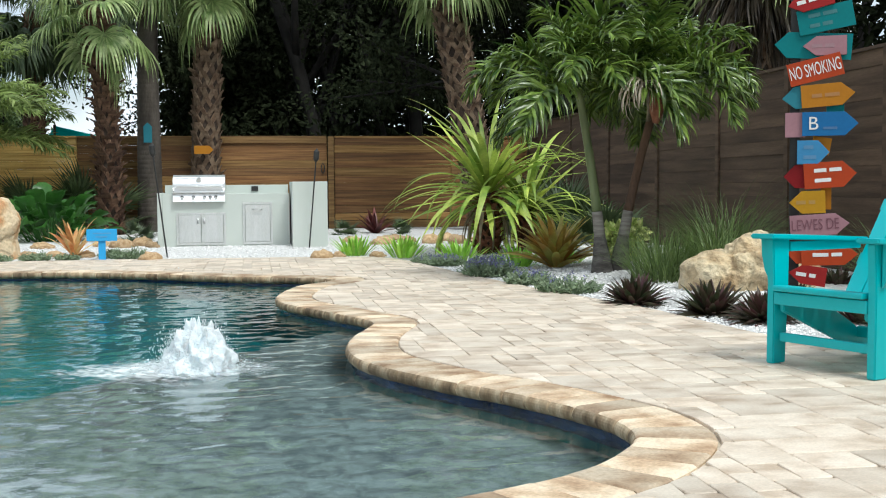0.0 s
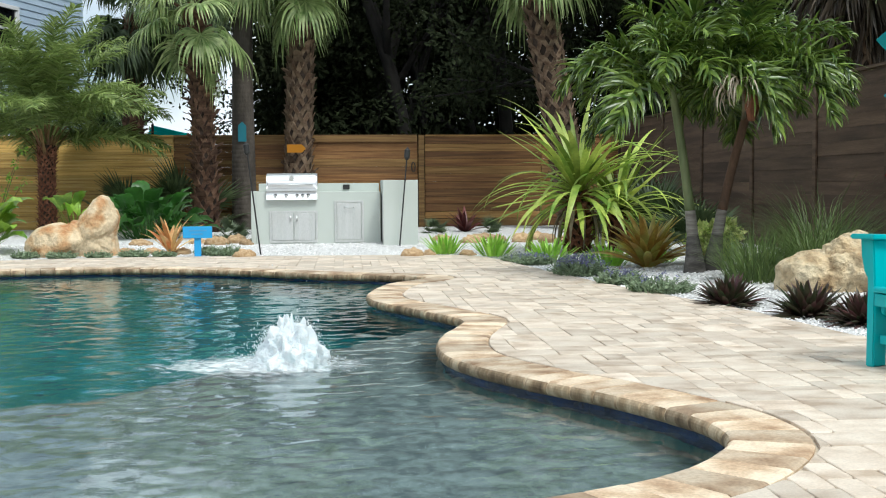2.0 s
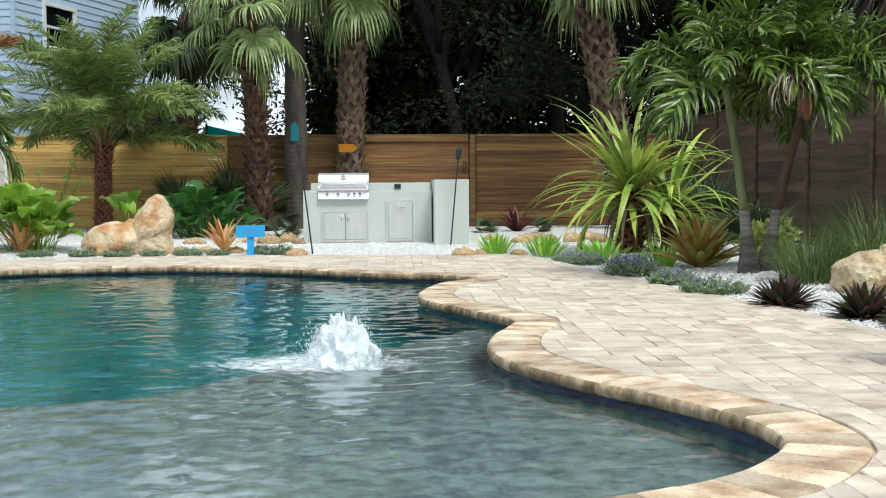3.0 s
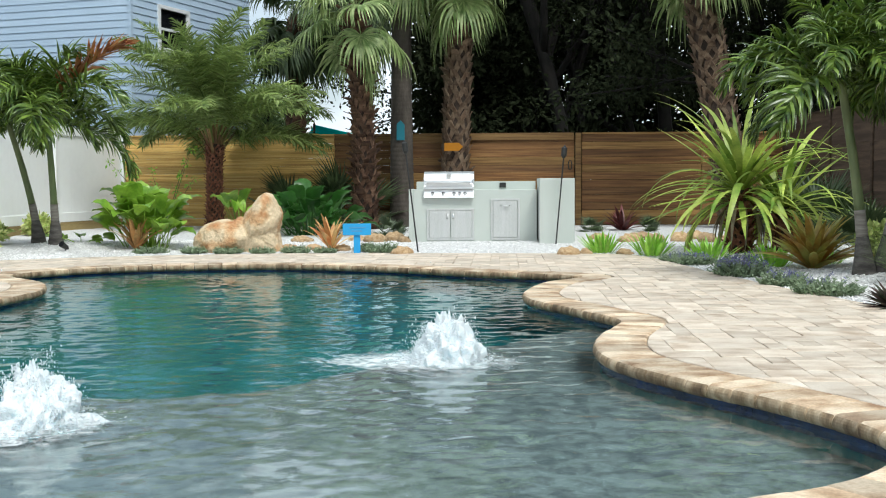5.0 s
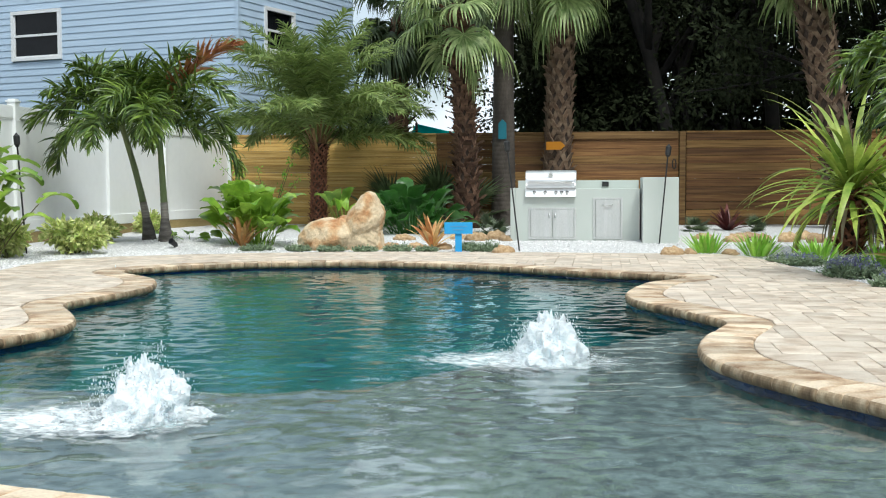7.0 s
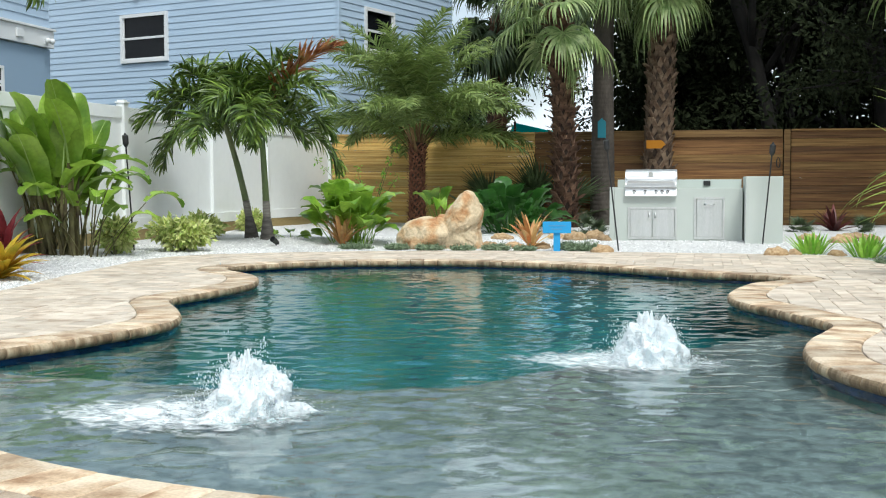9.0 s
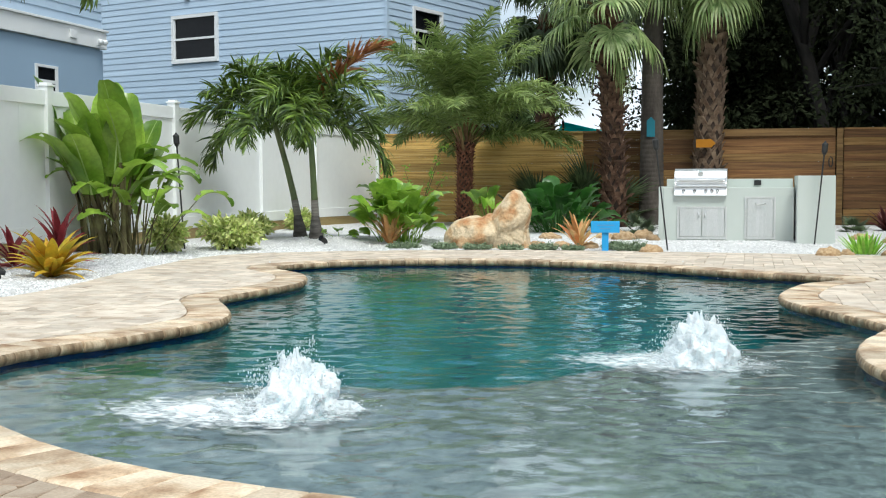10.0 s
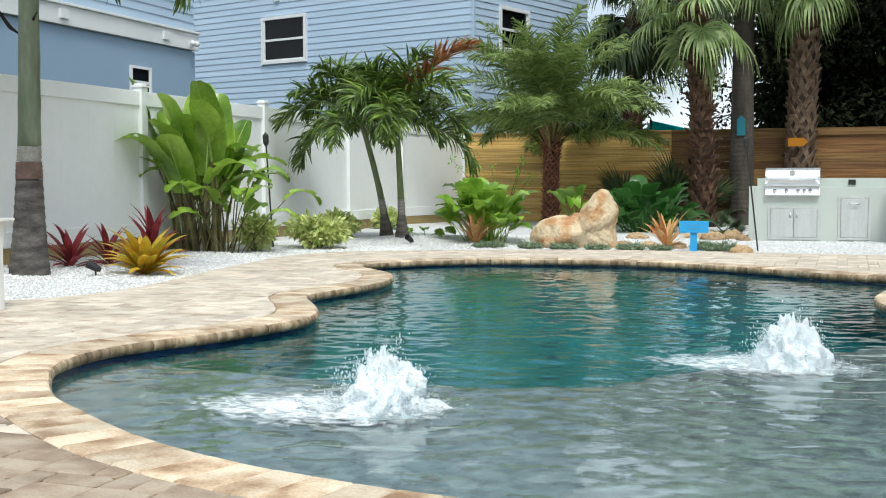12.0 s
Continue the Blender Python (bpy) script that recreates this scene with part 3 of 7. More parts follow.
# ---- fences ----
def wood_fence():
    ob = thing("wood_fence", pose(-8.3, 24.0, 0), "honey-stained horizontal board fence with a gate panel", "fence", kind="structure")
    H, n = 1.93, 12
    bh = 0.155
    data = {}
    tone = random.Random(31)
    def board(x0, x1, z, gap, mt):
        L = round(x1 - x0, 2)
        key = (L, gap, mt.name)
        if key not in data:
            bm = boxbm(0, L, 0, 0.025, gap / 2, bh - gap / 2, 0.011)
            me = bpy.data.meshes.new("board")
            bm.to_mesh(me)
            bm.free()
            me.materials.append(mt)
            data[key] = me
        b = new("board", data[key])
        b.parent = ob
        b.location = (x0, 0.004 * random.uniform(-1, 1), z)
        b.rotation_euler = (0, radians(random.uniform(-0.08, 0.08)), 0)
    seams = [(0.43, 2.4), (2.4, 4.85), (4.85, 7.3), (7.3, 9.82), (9.96, 12.4), (12.4, 14.2)]
    # bays from the third on: darker boards carry the palms' and trees' shade
    for k, (x0, x1) in enumerate(seams):
        for i in range(n):
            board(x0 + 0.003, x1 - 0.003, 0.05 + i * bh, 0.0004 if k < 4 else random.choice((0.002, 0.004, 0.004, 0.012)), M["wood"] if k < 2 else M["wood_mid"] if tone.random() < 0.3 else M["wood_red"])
    for x in (0.42, 2.4, 4.85, 7.3, 12.4):
        part("post", boxbm(x - 0.045, x + 0.045, 0.03, 0.12, -0.05, H), M["wood"], ob)
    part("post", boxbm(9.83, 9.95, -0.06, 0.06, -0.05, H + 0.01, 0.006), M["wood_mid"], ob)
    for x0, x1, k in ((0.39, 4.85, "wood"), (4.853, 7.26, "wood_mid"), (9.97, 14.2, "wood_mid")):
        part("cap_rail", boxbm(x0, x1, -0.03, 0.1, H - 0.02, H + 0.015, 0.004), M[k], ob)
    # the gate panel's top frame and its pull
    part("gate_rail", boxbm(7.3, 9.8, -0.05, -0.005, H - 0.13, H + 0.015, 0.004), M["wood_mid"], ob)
    v, f = tube([(9.72 + 0.035 * math.cos(a), -0.07, 1.28 + 0.1 * math.sin(a)) for a in np.linspace(0, 2 * math.pi, 17)], [0.011] * 17, 6)
    mesh_object("gate_pull", v, f, M["black"], ob, "black iron gate pull ring")
    return ob


wood_fence()


def vinyl_fence():
    ob = thing("vinyl_fence", pose(-8.4, 0, 0), "white vinyl privacy fence with square capped posts", "fence", kind="structure")
    H = 2.04
    # the posts; the last bay turns in to meet the board fence
    spots = [(0, y) for y in (-3.4, -0.2, 3.0, 6.2, 9.38, 12.55, 15.76, 18.9, 21.5)] + [(0.46, 24.0)]
    for x, y in spots:
        p = part("post", boxbm(-0.065, 0.065, -0.065, 0.065, 0, H + 0.05, 0.004), M["vinyl"], ob)
        p.location = (x, y, 0)
        bm = boxbm(-0.08, 0.08, -0.08, 0.08, H + 0.05, H + 0.075, 0.004)
        box(bm, -0.055, 0.055, -0.055, 0.055, H + 0.07, H + 0.1)
        part("post_cap", bm, M["vinyl"], p)
    for (xa, ya), (xb, yb) in zip(spots, spots[1:]):
        L = math.hypot(xb - xa, yb - ya)
        bay = pose(xa, ya, 0, 0, 0, -math.degrees(math.atan2(xb - xa, yb - ya)))
        def rail(name, x0, x1, y0, y1, z0, z1, bevel, material, label=""):
            part(name, boxbm(x0, x1, y0, y1, z0, z1, bevel), material, ob, label).matrix_basis = bay
        rail("top_rail", -0.035, 0.035, 0.066, L - 0.066, H - 0.18, H, 0.006, M["vinyl"])
        rail("bottom_rail", -0.035, 0.035, 0.066, L - 0.066, 0.215, 0.39, 0.006, M["vinyl"])
        n = max(1, round(L / 0.5))
        for i in range(n):
            y0, y1 = 0.066 + i * (L - 0.132) / n, 0.066 + (i + 1) * (L - 0.132) / n
            rail("panel", -0.012, 0.012, y0 + 0.0004, y1 - 0.0004, 0.37, H - 0.16, 0.001, M["vinyl"])
        rail("kickboard", -0.02, 0.03, 0.066, L - 0.066, -0.05, 0.21, 0, M["kick"], "yellowed treated timber kickboard")
    return ob


vinyl_fence()


def dark_fence():
    ob = thing("weathered_fence", pose(5.75, 0, 0), "tall grey-brown weathered horizontal board fence", "fence", kind="structure")
    H = 2.16
    ys = [-4.5, -2.0, 0.5, 3.0, 5.4, 7.8, 9.9, 11.9, 13.8, 16.0, 18.3, 20.6, 23.9]
    n = 14
    for a, b in zip(ys, ys[1:]):
        me = None
        for i in range(n):
            if me is None:
                bm = boxbm(0, 0.022, a + 0.002, b - 0.002, 0.0008, H / n - 0.0008, 0.002)
                me = bpy.data.meshes.new("board")
                bm.to_mesh(me)
                bm.free()
                me.materials.append(M["wood_dark"])
            o = new("board", me)
            o.parent = ob
            o.location = (0.005 * random.uniform(-1, 1), 0, i * H / n)
    for y in ys:
        part("post", boxbm(-0.035, -0.006, y - 0.045, y + 0.045, -0.05, H + 0.03, 0.004), M["wood_dark"], ob)
    for a, b in zip(ys, ys[1:]):
        part("backing", boxbm(0.03, 0.042, a, b, -0.05, H - 0.002), M["wood_dark"], ob)
    part("cap_rail", boxbm(-0.03, 0.06, -4.5, 23.9, H, H + 0.03), M["wood_dark"], ob)
    return ob


dark_fence()


# ---- plain wall that closes the place behind the viewer ----
south = part("wall_south", boxbm(-8.3, 5.7, -6.2, -6.0, -0.05, 2.9), M["stucco"])
tagged(south, "plain pale stucco house wall behind the deck", "wall", kind="structure")


# ---- houses behind the white fence ----
def rect_window(parent, w, h, name="window", t=0.09):
    """A sash window in the plane y = 0, looking to -y, its lower left corner at the origin."""
    win = new(name)
    win.parent = parent
    bm = boxbm(0, w, -0.06, 0.03, 0, t, 0.005)
    box(bm, 0, w, -0.06, 0.03, h - t, h)
    box(bm, 0, t, -0.058, 0.03, t, h - t)
    box(bm, w - t, w, -0.058, 0.03, t, h - t)
    part("window_frame", bm, M["white_trim"], win, "white window casing")
    bm = boxbm(t, w - t, -0.035, 0.0, h / 2 - 0.03, h / 2 + 0.03)
    box(bm, t, t + 0.035, -0.03, 0.0, t, h - t)
    box(bm, w - t - 0.035, w - t, -0.03, 0.0, t, h - t)
    box(bm, t, w - t, -0.03, 0.0, t, t + 0.035)
    part("sash", bm, M["white_trim"], win)
    part("pane", boxbm(t, w - t, 0.004, 0.012, t, h / 2 - 0.03), M["window_glass"], win)
    part("pane", boxbm(t, w - t, 0.008, 0.016, h / 2 + 0.03, h - t), M["window_glass"], win)
    return win


def lap_boards(parent, length, z0, z1, place, openings=(), exposure=0.17):
    """Lap siding in the plane y = 0 of the pose given, each course a board; openings: (x0, x1, z0, z1)."""
    n = int((z1 - z0) / exposure)
    cache = {}
    for i in range(n):
        za = z0 + i * exposure
        runs = [(0.0, length)]
        for a, b, c, d in openings:
            if za + exposure > c and za < d:
                runs = [r for s in runs for r in (((s[0], a), (b, s[1])) if s[0] < a < s[1] else (s,)) if r[1] - r[0] > 0.01]
        for a, b in runs:
            key = (round(a, 2), round(b, 2))
            if key not in cache:
                vs = [(x, y, z) for x in key for y, z in ((-0.022, 0.0), (-0.004, exposure + 0.01), (0.012, exposure + 0.01), (0.012, 0.0))]
                me = bpy.data.meshes.new("siding_board")
                me.from_pydata(vs, [], [(0, 1, 5, 4), (0, 4, 7, 3), (1, 2, 6, 5), (0, 3, 2, 1), (4, 5, 6, 7)])
                me.materials.append(M["siding"])
                cache[key] = me
            o = new("siding_board", cache[key])
            o.parent = parent
            o.matrix_basis = place @ pose(0, 0, za)


def tall_house():
    ob = thing("house", pose(-8.66, 27.0, 0, 0, 0, -17), "two-storey pale blue house with lap siding and white windows", "house", "neighbouring houses")
    L, D, H = 10.6, 5.6, 8.2
    part("wall", boxbm(-L, -0.03, 0.03, D, -0.05, H), M["siding"], ob)
    wa = (-7.15, -5.45, 4.15, 5.45)
    lap_boards(ob, L, 0.2, H, pose(-L, 0, 0), [(wa[0] + L, wa[1] + L, wa[2], wa[3])])
    lap_boards(ob, D, 0.2, H, pose(0, 0, 0, 0, 0, 90), [(1.1, 2.5, 4.15, 5.3)])
    part("corner_board", boxbm(-0.07, 0.03, -0.03, 0.07, 0, H, 0.004), M["siding"], ob)
    w1 = rect_window(ob, wa[1] - wa[0], wa[3] - wa[2])
    w1.location = (wa[0], -0.02, wa[2])
    w2 = rect_window(ob, 1.4, 1.15)
    w2.matrix_basis = pose(0, 1.1, 4.15, 0, 0, 90)
    part("vent_pipe", boxbm(-6.62, -6.47, -0.09, -0.02, 5.85, 6.3, 0.01), M["white_trim"], ob, "white wall vent cover")
    bm = bmesh.new()
    e = 0.5
    a = [bm.verts.new(p) for p in ((-L - e, -e, H), (e, -e, H), (e, D + e, H), (-L - e, D + e, H))]
    r = [bm.verts.new(p) for p in ((-L + 2, D / 2, H + 1.2), (-2, D / 2, H + 1.2))]
    for f in ((0, 1, 5, 4), (1, 2, 5), (2, 3, 4, 5), (3, 0, 4), (3, 2, 1, 0)):
        bm.faces.new([(a + r)[i] for i in f])
    part("roof", bm, M["shingle"], ob)


tall_house()


def low_house():
    ob = thing("house", pose(-13.0, 4.0, 0, 0, 0, 90), "blue-grey stucco house with white trim and lap siding above", "house", "neighbouring houses")
    L, D, H = 17.4, 8.0, 7.0
    bm = boxbm(0, L, 0.0, D, -0.05, 3.62)
    part("wall", bm, M["stucco_blue"], ob, "blue-grey stucco lower wall")
    part("upper_wall", boxbm(0.02, L - 0.02, 0.04, D, 3.62, H), M["siding"], ob)
    part("trim_band", boxbm(-0.05, L + 0.05, -0.07, 0.03, 3.64, 3.98, 0.01), M["white_trim"], ob, "white band board")
    part("trim_drip", boxbm(-0.08, L + 0.08, -0.11, 0.03, 3.98, 4.03, 0.01), M["white_trim"], ob)
    lap_boards(ob, L, 4.05, H, pose(0, 0.02, 0))
    w = rect_window(ob, 0.72, 0.62, t=0.05)
    w.location = (15.05, -0.007, 2.52)
    w.scale = (1, 0.35, 1)
    for x in (7.5, 12.9, 16.1):
        part("wall_box", boxbm(x, x + 0.22, -0.11, -0.07, 3.74, 3.9, 0.01), M["white_trim"], ob, "small white wall vent")
    bm = boxbm(L - 0.3, L - 0.22, -0.12, -0.07, 3.7, 3.8, 0.008)
    bmesh.ops.create_uvsphere(bm, u_segments=10, v_segments=8, radius=0.06, matrix=pose(L - 0.34, -0.17, 3.76))
    bmesh.ops.create_uvsphere(bm, u_segments=10, v_segments=8, radius=0.06, matrix=pose(L - 0.18, -0.17, 3.76))
    part("flood_light", bm, M["white_trim"], ob, "white twin flood light")
    bm = bmesh.new()
    e = 0.5
    a = [bm.verts.new(p) for p in ((-e, -e, H), (L + e, -e, H), (L + e, D + e, H), (-e, D + e, H))]
    r = [bm.verts.new(p) for p in ((4, D / 2, H + 2), (L - 4, D / 2, H + 2))]
    for f in ((0, 1, 5, 4), (1, 2, 5), (2, 3, 4, 5), (3, 0, 4), (3, 2, 1, 0)):
        bm.faces.new([(a + r)[i] for i in f])
    part("roof", bm, M["shingle"], ob)


low_house()


def shade_sail():
    ob = thing("shade_sail", pose(0, 27.0, 0), "turquoise fabric shade sail stretched behind the fence", "shade sail")
    bm = bmesh.new()
    pts = [(-4.35, 0.0, 2.3), (-3.35, -0.2, 2.06), (-4.9, 1.9, 2.0)]
    top = [bm.verts.new(p) for p in pts]
    bot = [bm.verts.new((x, y, z - 0.012)) for x, y, z in pts]
    bm.faces.new(top)
    bm.faces.new(bot[::-1])
    for i in range(3):
        bm.faces.new((top[i], bot[i], bot[(i + 1) % 3], top[(i + 1) % 3]))
    bmesh.ops.recalc_face_normals(bm, faces=bm.faces)
    bmesh.ops.subdivide_edges(bm, edges=bm.edges[:], cuts=4, use_grid_fill=True)
    part("cloth", bm, M["sail"], ob)
    for x, y, z in pts:
        v, f = tube([(x, y, -0.05), (x, y, z + 0.02)], [0.035, 0.03], 8)
        mesh_object("pole", v, f, M["black"], ob)


shade_sail()


# ---- outdoor kitchen ----
KITCHEN = pose(-1.38, 17.4, 0.0)


def kitchen_island():
    ob = thing("kitchen_island", KITCHEN, "pale grey stucco outdoor kitchen counter with steel doors", "kitchen island")
    part("end_panel", boxbm(0, 0.07, -0.015, 0.78, -0.05, 0.83, 0.006), M["stucco"], ob)
    part("counter_body", boxbm(0.072, 1.915, 0, 0.6, -0.05, 0.82, 0.006), M["stucco"], ob)
    part("backsplash", boxbm(0.072, 1.915, 0.602, 0.78, -0.05, 0.945, 0.006), M["stucco"], ob)
    part("side_wall", boxbm(1.94, 2.448, -0.5, 0.8, -0.05, 0.985, 0.012), M["stucco"], ob, "taller rendered end block")
    part("outlet", boxbm(1.36, 1.46, 0.578, 0.602, 0.85, 0.925, 0.004), M["black"], ob, "black outlet cover")
    def door(x0, x1, z0, z1, handle):
        fr = boxbm(x0 - 0.03, x1 + 0.03, -0.018, 0.002, z0 - 0.03, z0, 0.003)
        box(fr, x0 - 0.03, x1 + 0.03, -0.018, 0.002, z1, z1 + 0.03)
        box(fr, x0 - 0.03, x0, -0.017, 0.002, z0, z1)
        box(fr, x1, x1 + 0.03, -0.017, 0.002, z0, z1)
        part("door_frame", fr, M["steel_dull"], ob, "brushed steel door frame")
        n = 2 if handle == "pair" else 1
        w = (x1 - x0) / n
        for i in range(n):
            d = part("door", boxbm(x0 + i * w + 0.006, x0 + (i + 1) * w - 0.006, -0.022, -0.002, z0 + 0.006, z1 - 0.006, 0.004), M["steel_dull"], ob, "brushed steel cabinet door")
            if handle == "pair":
                hx = x0 + w + (-0.045 if i == 0 else 0.045)
                v, f = tube([(hx, -0.024, z1 - 0.12), (hx, -0.05, z1 - 0.11), (hx, -0.05, z1 - 0.065), (hx, -0.024, z1 - 0.055)], [0.011] * 4, 8)
            else:
                hx = (x0 + x1) / 2
                v, f = tube([(hx - 0.07, -0.024, z1 - 0.07), (hx - 0.05, -0.05, z1 - 0.08), (hx + 0.05, -0.05, z1 - 0.08), (hx + 0.07, -0.024, z1 - 0.07)], [0.008] * 4, 8)
            mesh_object("handle", v, f, M["steel"], d, "polished steel handle", smooth=True)
    door(0.30, 0.95, 0.095, 0.51, "pair")
    door(1.26, 1.632, 0.10, 0.657, "bar")
    return ob


kitchen_island()


def gas_grill():
    ob = thing("gas_grill", KITCHEN @ pose(0.225, -0.07, 0.70), "stainless steel built-in gas grill with closed hood", "grill")
    W = 0.75
    part("fire_box", boxbm(0.01, W - 0.01, 0.075, 0.6, 0.0, 0.19, 0.01), M["steel"], ob)
    # the control panel leans back
    bm = boxbm(0, W, 0.0, 0.07, 0.0, 0.125, 0.006)
    for v in bm.verts:
        v.co.y += 0.05 * v.co.z / 0.125 if v.co.y < 0.03 else 0
    part("control_panel", bm, M["steel"], ob)
    part("drip_ledge", boxbm(-0.005, W + 0.005, 0.0, 0.08, 0.128, 0.15, 0.006), M["steel"], ob)
    prof = [(0.07, 0.165), (0.05, 0.2), (0.06, 0.28), (0.12, 0.355), (0.22, 0.395), (0.42, 0.395), (0.56, 0.34), (0.58, 0.165)]
    bm = bmesh.new()
    a = [bm.verts.new((0.015, y, z)) for y, z in prof]
    b = [bm.verts.new((W - 0.015, y, z)) for y, z in prof]
    bm.faces.new(a)
    bm.faces.new(b[::-1])
    for i in range(len(prof)):
        bm.faces.new((a[i], b[i], b[(i + 1) % len(prof)], a[(i + 1) % len(prof)]))
    bmesh.ops.recalc_face_normals(bm, faces=bm.faces)
    bmesh.ops.bevel(bm, geom=[e for e in bm.edges if abs(e.verts[0].co.x - e.verts[1].co.x) > 0.1], offset=0.02, segments=3, affect="EDGES")
    hood = part("hood", bm, M["steel"], ob)
    for x in (0.013, W - 0.013):
        part("hood_end", prism([(y, z) for y, z in prof], -0.012, 0.012), M["steel"], hood).matrix_basis = pose(x, 0, 0, 0, 0, 90)
    v, f = tube([(0.06, 0.045, 0.22), (0.06, 0.0, 0.222), (W - 0.06, 0.0, 0.222), (W - 0.06, 0.045, 0.22)], [0.012] * 4, 10)
    mesh_object("hood_handle", v, f, M["steel"], hood, "steel tube hood handle", smooth=True)
    v, f = tube([(W / 2, 0.05, 0.318), (W / 2, 0.085, 0.33)], [0.035, 0.035], 16)
    mesh_object("thermometer", v, f, M["steel_dull"], hood, "round hood thermometer")
    for x in (0.135, 0.295, 0.455, 0.54, 0.62):
        v, f = tube([(x, 0.028, 0.068), (x, 0.0, 0.058), (x, -0.008, 0.055)], [0.019, 0.017, 0.014], 14)
        mesh_object("knob", v, f, M["steel"], ob, "steel control knob")
        bz, bf = tube([(x, 0.03, 0.069), (x, 0.02, 0.065)], [0.024, 0.024], 14)
        mesh_object("bezel", bz, bf, M["black"], ob)
    return ob


gas_grill()


# ---- torches, yard sign, garden spots ----
def tiki_torch(base, top, label):
    b, t = Vector(base), Vector(top)
    q = (t - b).to_track_quat("Z", "Y").to_matrix().to_4x4()
    ob = thing("tiki_torch", Matrix.Translation(b) @ q, label, "torch", "garden torches")
    L = (t - b).length
    v, f = tube([(0, 0, -0.08), (0, 0, L - 0.18)], [0.011, 0.011], 8)
    mesh_object("pole", v, f, M["black"], ob)
    v, f = tube([(0, 0, L - 0.18), (0, 0, L - 0.15), (0, 0, L - 0.145), (0, 0, L - 0.04), (0, 0, L - 0.035), (0, 0, L - 0.02)], [0.02, 0.034, 0.04, 0.042, 0.04, 0.026], 14)
    mesh_object("fuel_can", v, f, M["black"], ob, "black metal torch canister")
    v, f = tube([(0, 0, L - 0.02), (0, 0, L - 0.01), (0, 0, L), (0, 0, L + 0.008)], [0.016, 0.016, 0.01, 0.004], 10)
    mesh_object("snuffer_cap", v, f, M["black"], ob)


tiki_torch((-1.13, 15.74, 0), (-1.31, 15.8, 1.5), "leaning black metal torch beside the grill counter")
tiki_torch((0.785, 16.72, 0), (0.915, 16.76, 1.45), "leaning black metal torch before the counter end")
tiki_torch((-7.43, 14.2, 0), (-7.56, 14.25, 1.58), "black metal torch beside the paddle-leaf plant")

M["blue_paint"] = paint("sky_blue_paint", (0.05, 0.36, 0.72))
M["grey_bar"] = paint("faded_blue_lettering", (0.1, 0.33, 0.6))


def yard_sign():
    ob = thing("yard_sign", pose(-1.93, 15.49, 0, 0, 0, 6), "small sky-blue wooden sign on a flat stake", "sign")
    b = part("board", boxbm(-0.19, 0.19, -0.02, 0.0, 0.23, 0.385, 0.004), M["blue_paint"], ob)
    part("stake", boxbm(-0.045, 0.045, 0.001, 0.02, -0.1, 0.37, 0.003), M["blue_paint"], ob)
    for z, x0, x1 in ((0.33, -0.11, 0.12), (0.285, -0.08, 0.07)):
        part("lettering", boxbm(x0, x1, -0.0225, -0.0195, z - 0.008, z + 0.008), M["grey_bar"], b, "faded line of lettering")


yard_sign()


def garden_spot(x, y, z, rz):
    ob = thing("garden_spotlight", pose(x, y, z, 0, 0, rz), "small black garden spotlight on a ground stake", "spotlight", "garden spotlights")
    v, f = tube([(0, 0, -0.1), (0, 0, 0.06)], [0.008, 0.01], 8)
    mesh_object("stake", v, f, M["black"], ob)
    v, f = tube([(0.0, 0.05, 0.06), (0.0, 0.02, 0.075), (0, -0.06, 0.12), (0, -0.075, 0.128)], [0.018, 0.032, 0.042, 0.044], 14)
    mesh_object("head", v, f, M["black"], ob)
    v, f = tube([(0, -0.0755, 0.1285), (0, -0.078, 0.1298)], [0.036, 0.036], 14)
    mesh_object("lens", v, f, M["window_glass"], ob)


garden_spot(-6.89, 9.5, 0.0, -60)
garden_spot(-5.88, 15.4, 0.0, -20)


# ---- rocks ----
def rock_mesh(name, lobes, seed, rough, sub=4, centre=(0, 0, 0.2), cut=0.0):
    """A rock whose outline is the hull of overlapping lobes (centre, radii, lean), with broken relief."""
    bm = bmesh.new()
    bmesh.ops.create_icosphere(bm, subdivisions=sub, radius=1)
    c0 = Vector(centre)
    mats = []
    for c, r, lean in lobes:
        mats.append((pose(*c, 0, lean, 0) @ Matrix.Diagonal((*r, 1))).inverted())
    for v in bm.verts:
        d = v.co.normalized()
        best = 0.05
        for m in mats:
            o, k = m @ c0, m.to_3x3() @ d
            a, b, c = k.dot(k), 2 * o.dot(k), o.dot(o) - 1
            q = b * b - 4 * a * c
            if q > 0:
                best = max(best, (-b + math.sqrt(q)) / (2 * a))
        p = c0 + d * best
        s = Vector((seed * 7.1, seed * 3.3, seed))
        h = rough * (0.6 * noise.noise(p * 3 + s) + 0.35 * noise.noise(p * 8 + s) + 0.2 * abs(noise.noise(p * 17 + s)))
        h += rough * 0.5 * (0.5 - abs(noise.noise(p * 4.5 + s * 2)))
        for fq, am in ((3.2, 0.55), (7.5, 0.3)):
            dd = noise.voronoi(p * fq + s)[0]
            h -= rough * am * max(0.0, 0.35 - (dd[1] - dd[0])) / 0.35
            h -= rough * am * 0.5 * dd[0]
        v.co = p + d * h
    for v in bm.verts:
        v.co.z = max(v.co.z, -0.12)
    return bm


def boulder(name_label, m, lobes, seed, rough, material, centre, sub=5):
    bm = rock_mesh("boulder", lobes, seed, rough, sub, centre)
    ob = part("boulder", bm, material, smooth=True)
    ob.matrix_world = m
    tagged(ob, name_label, "boulder")


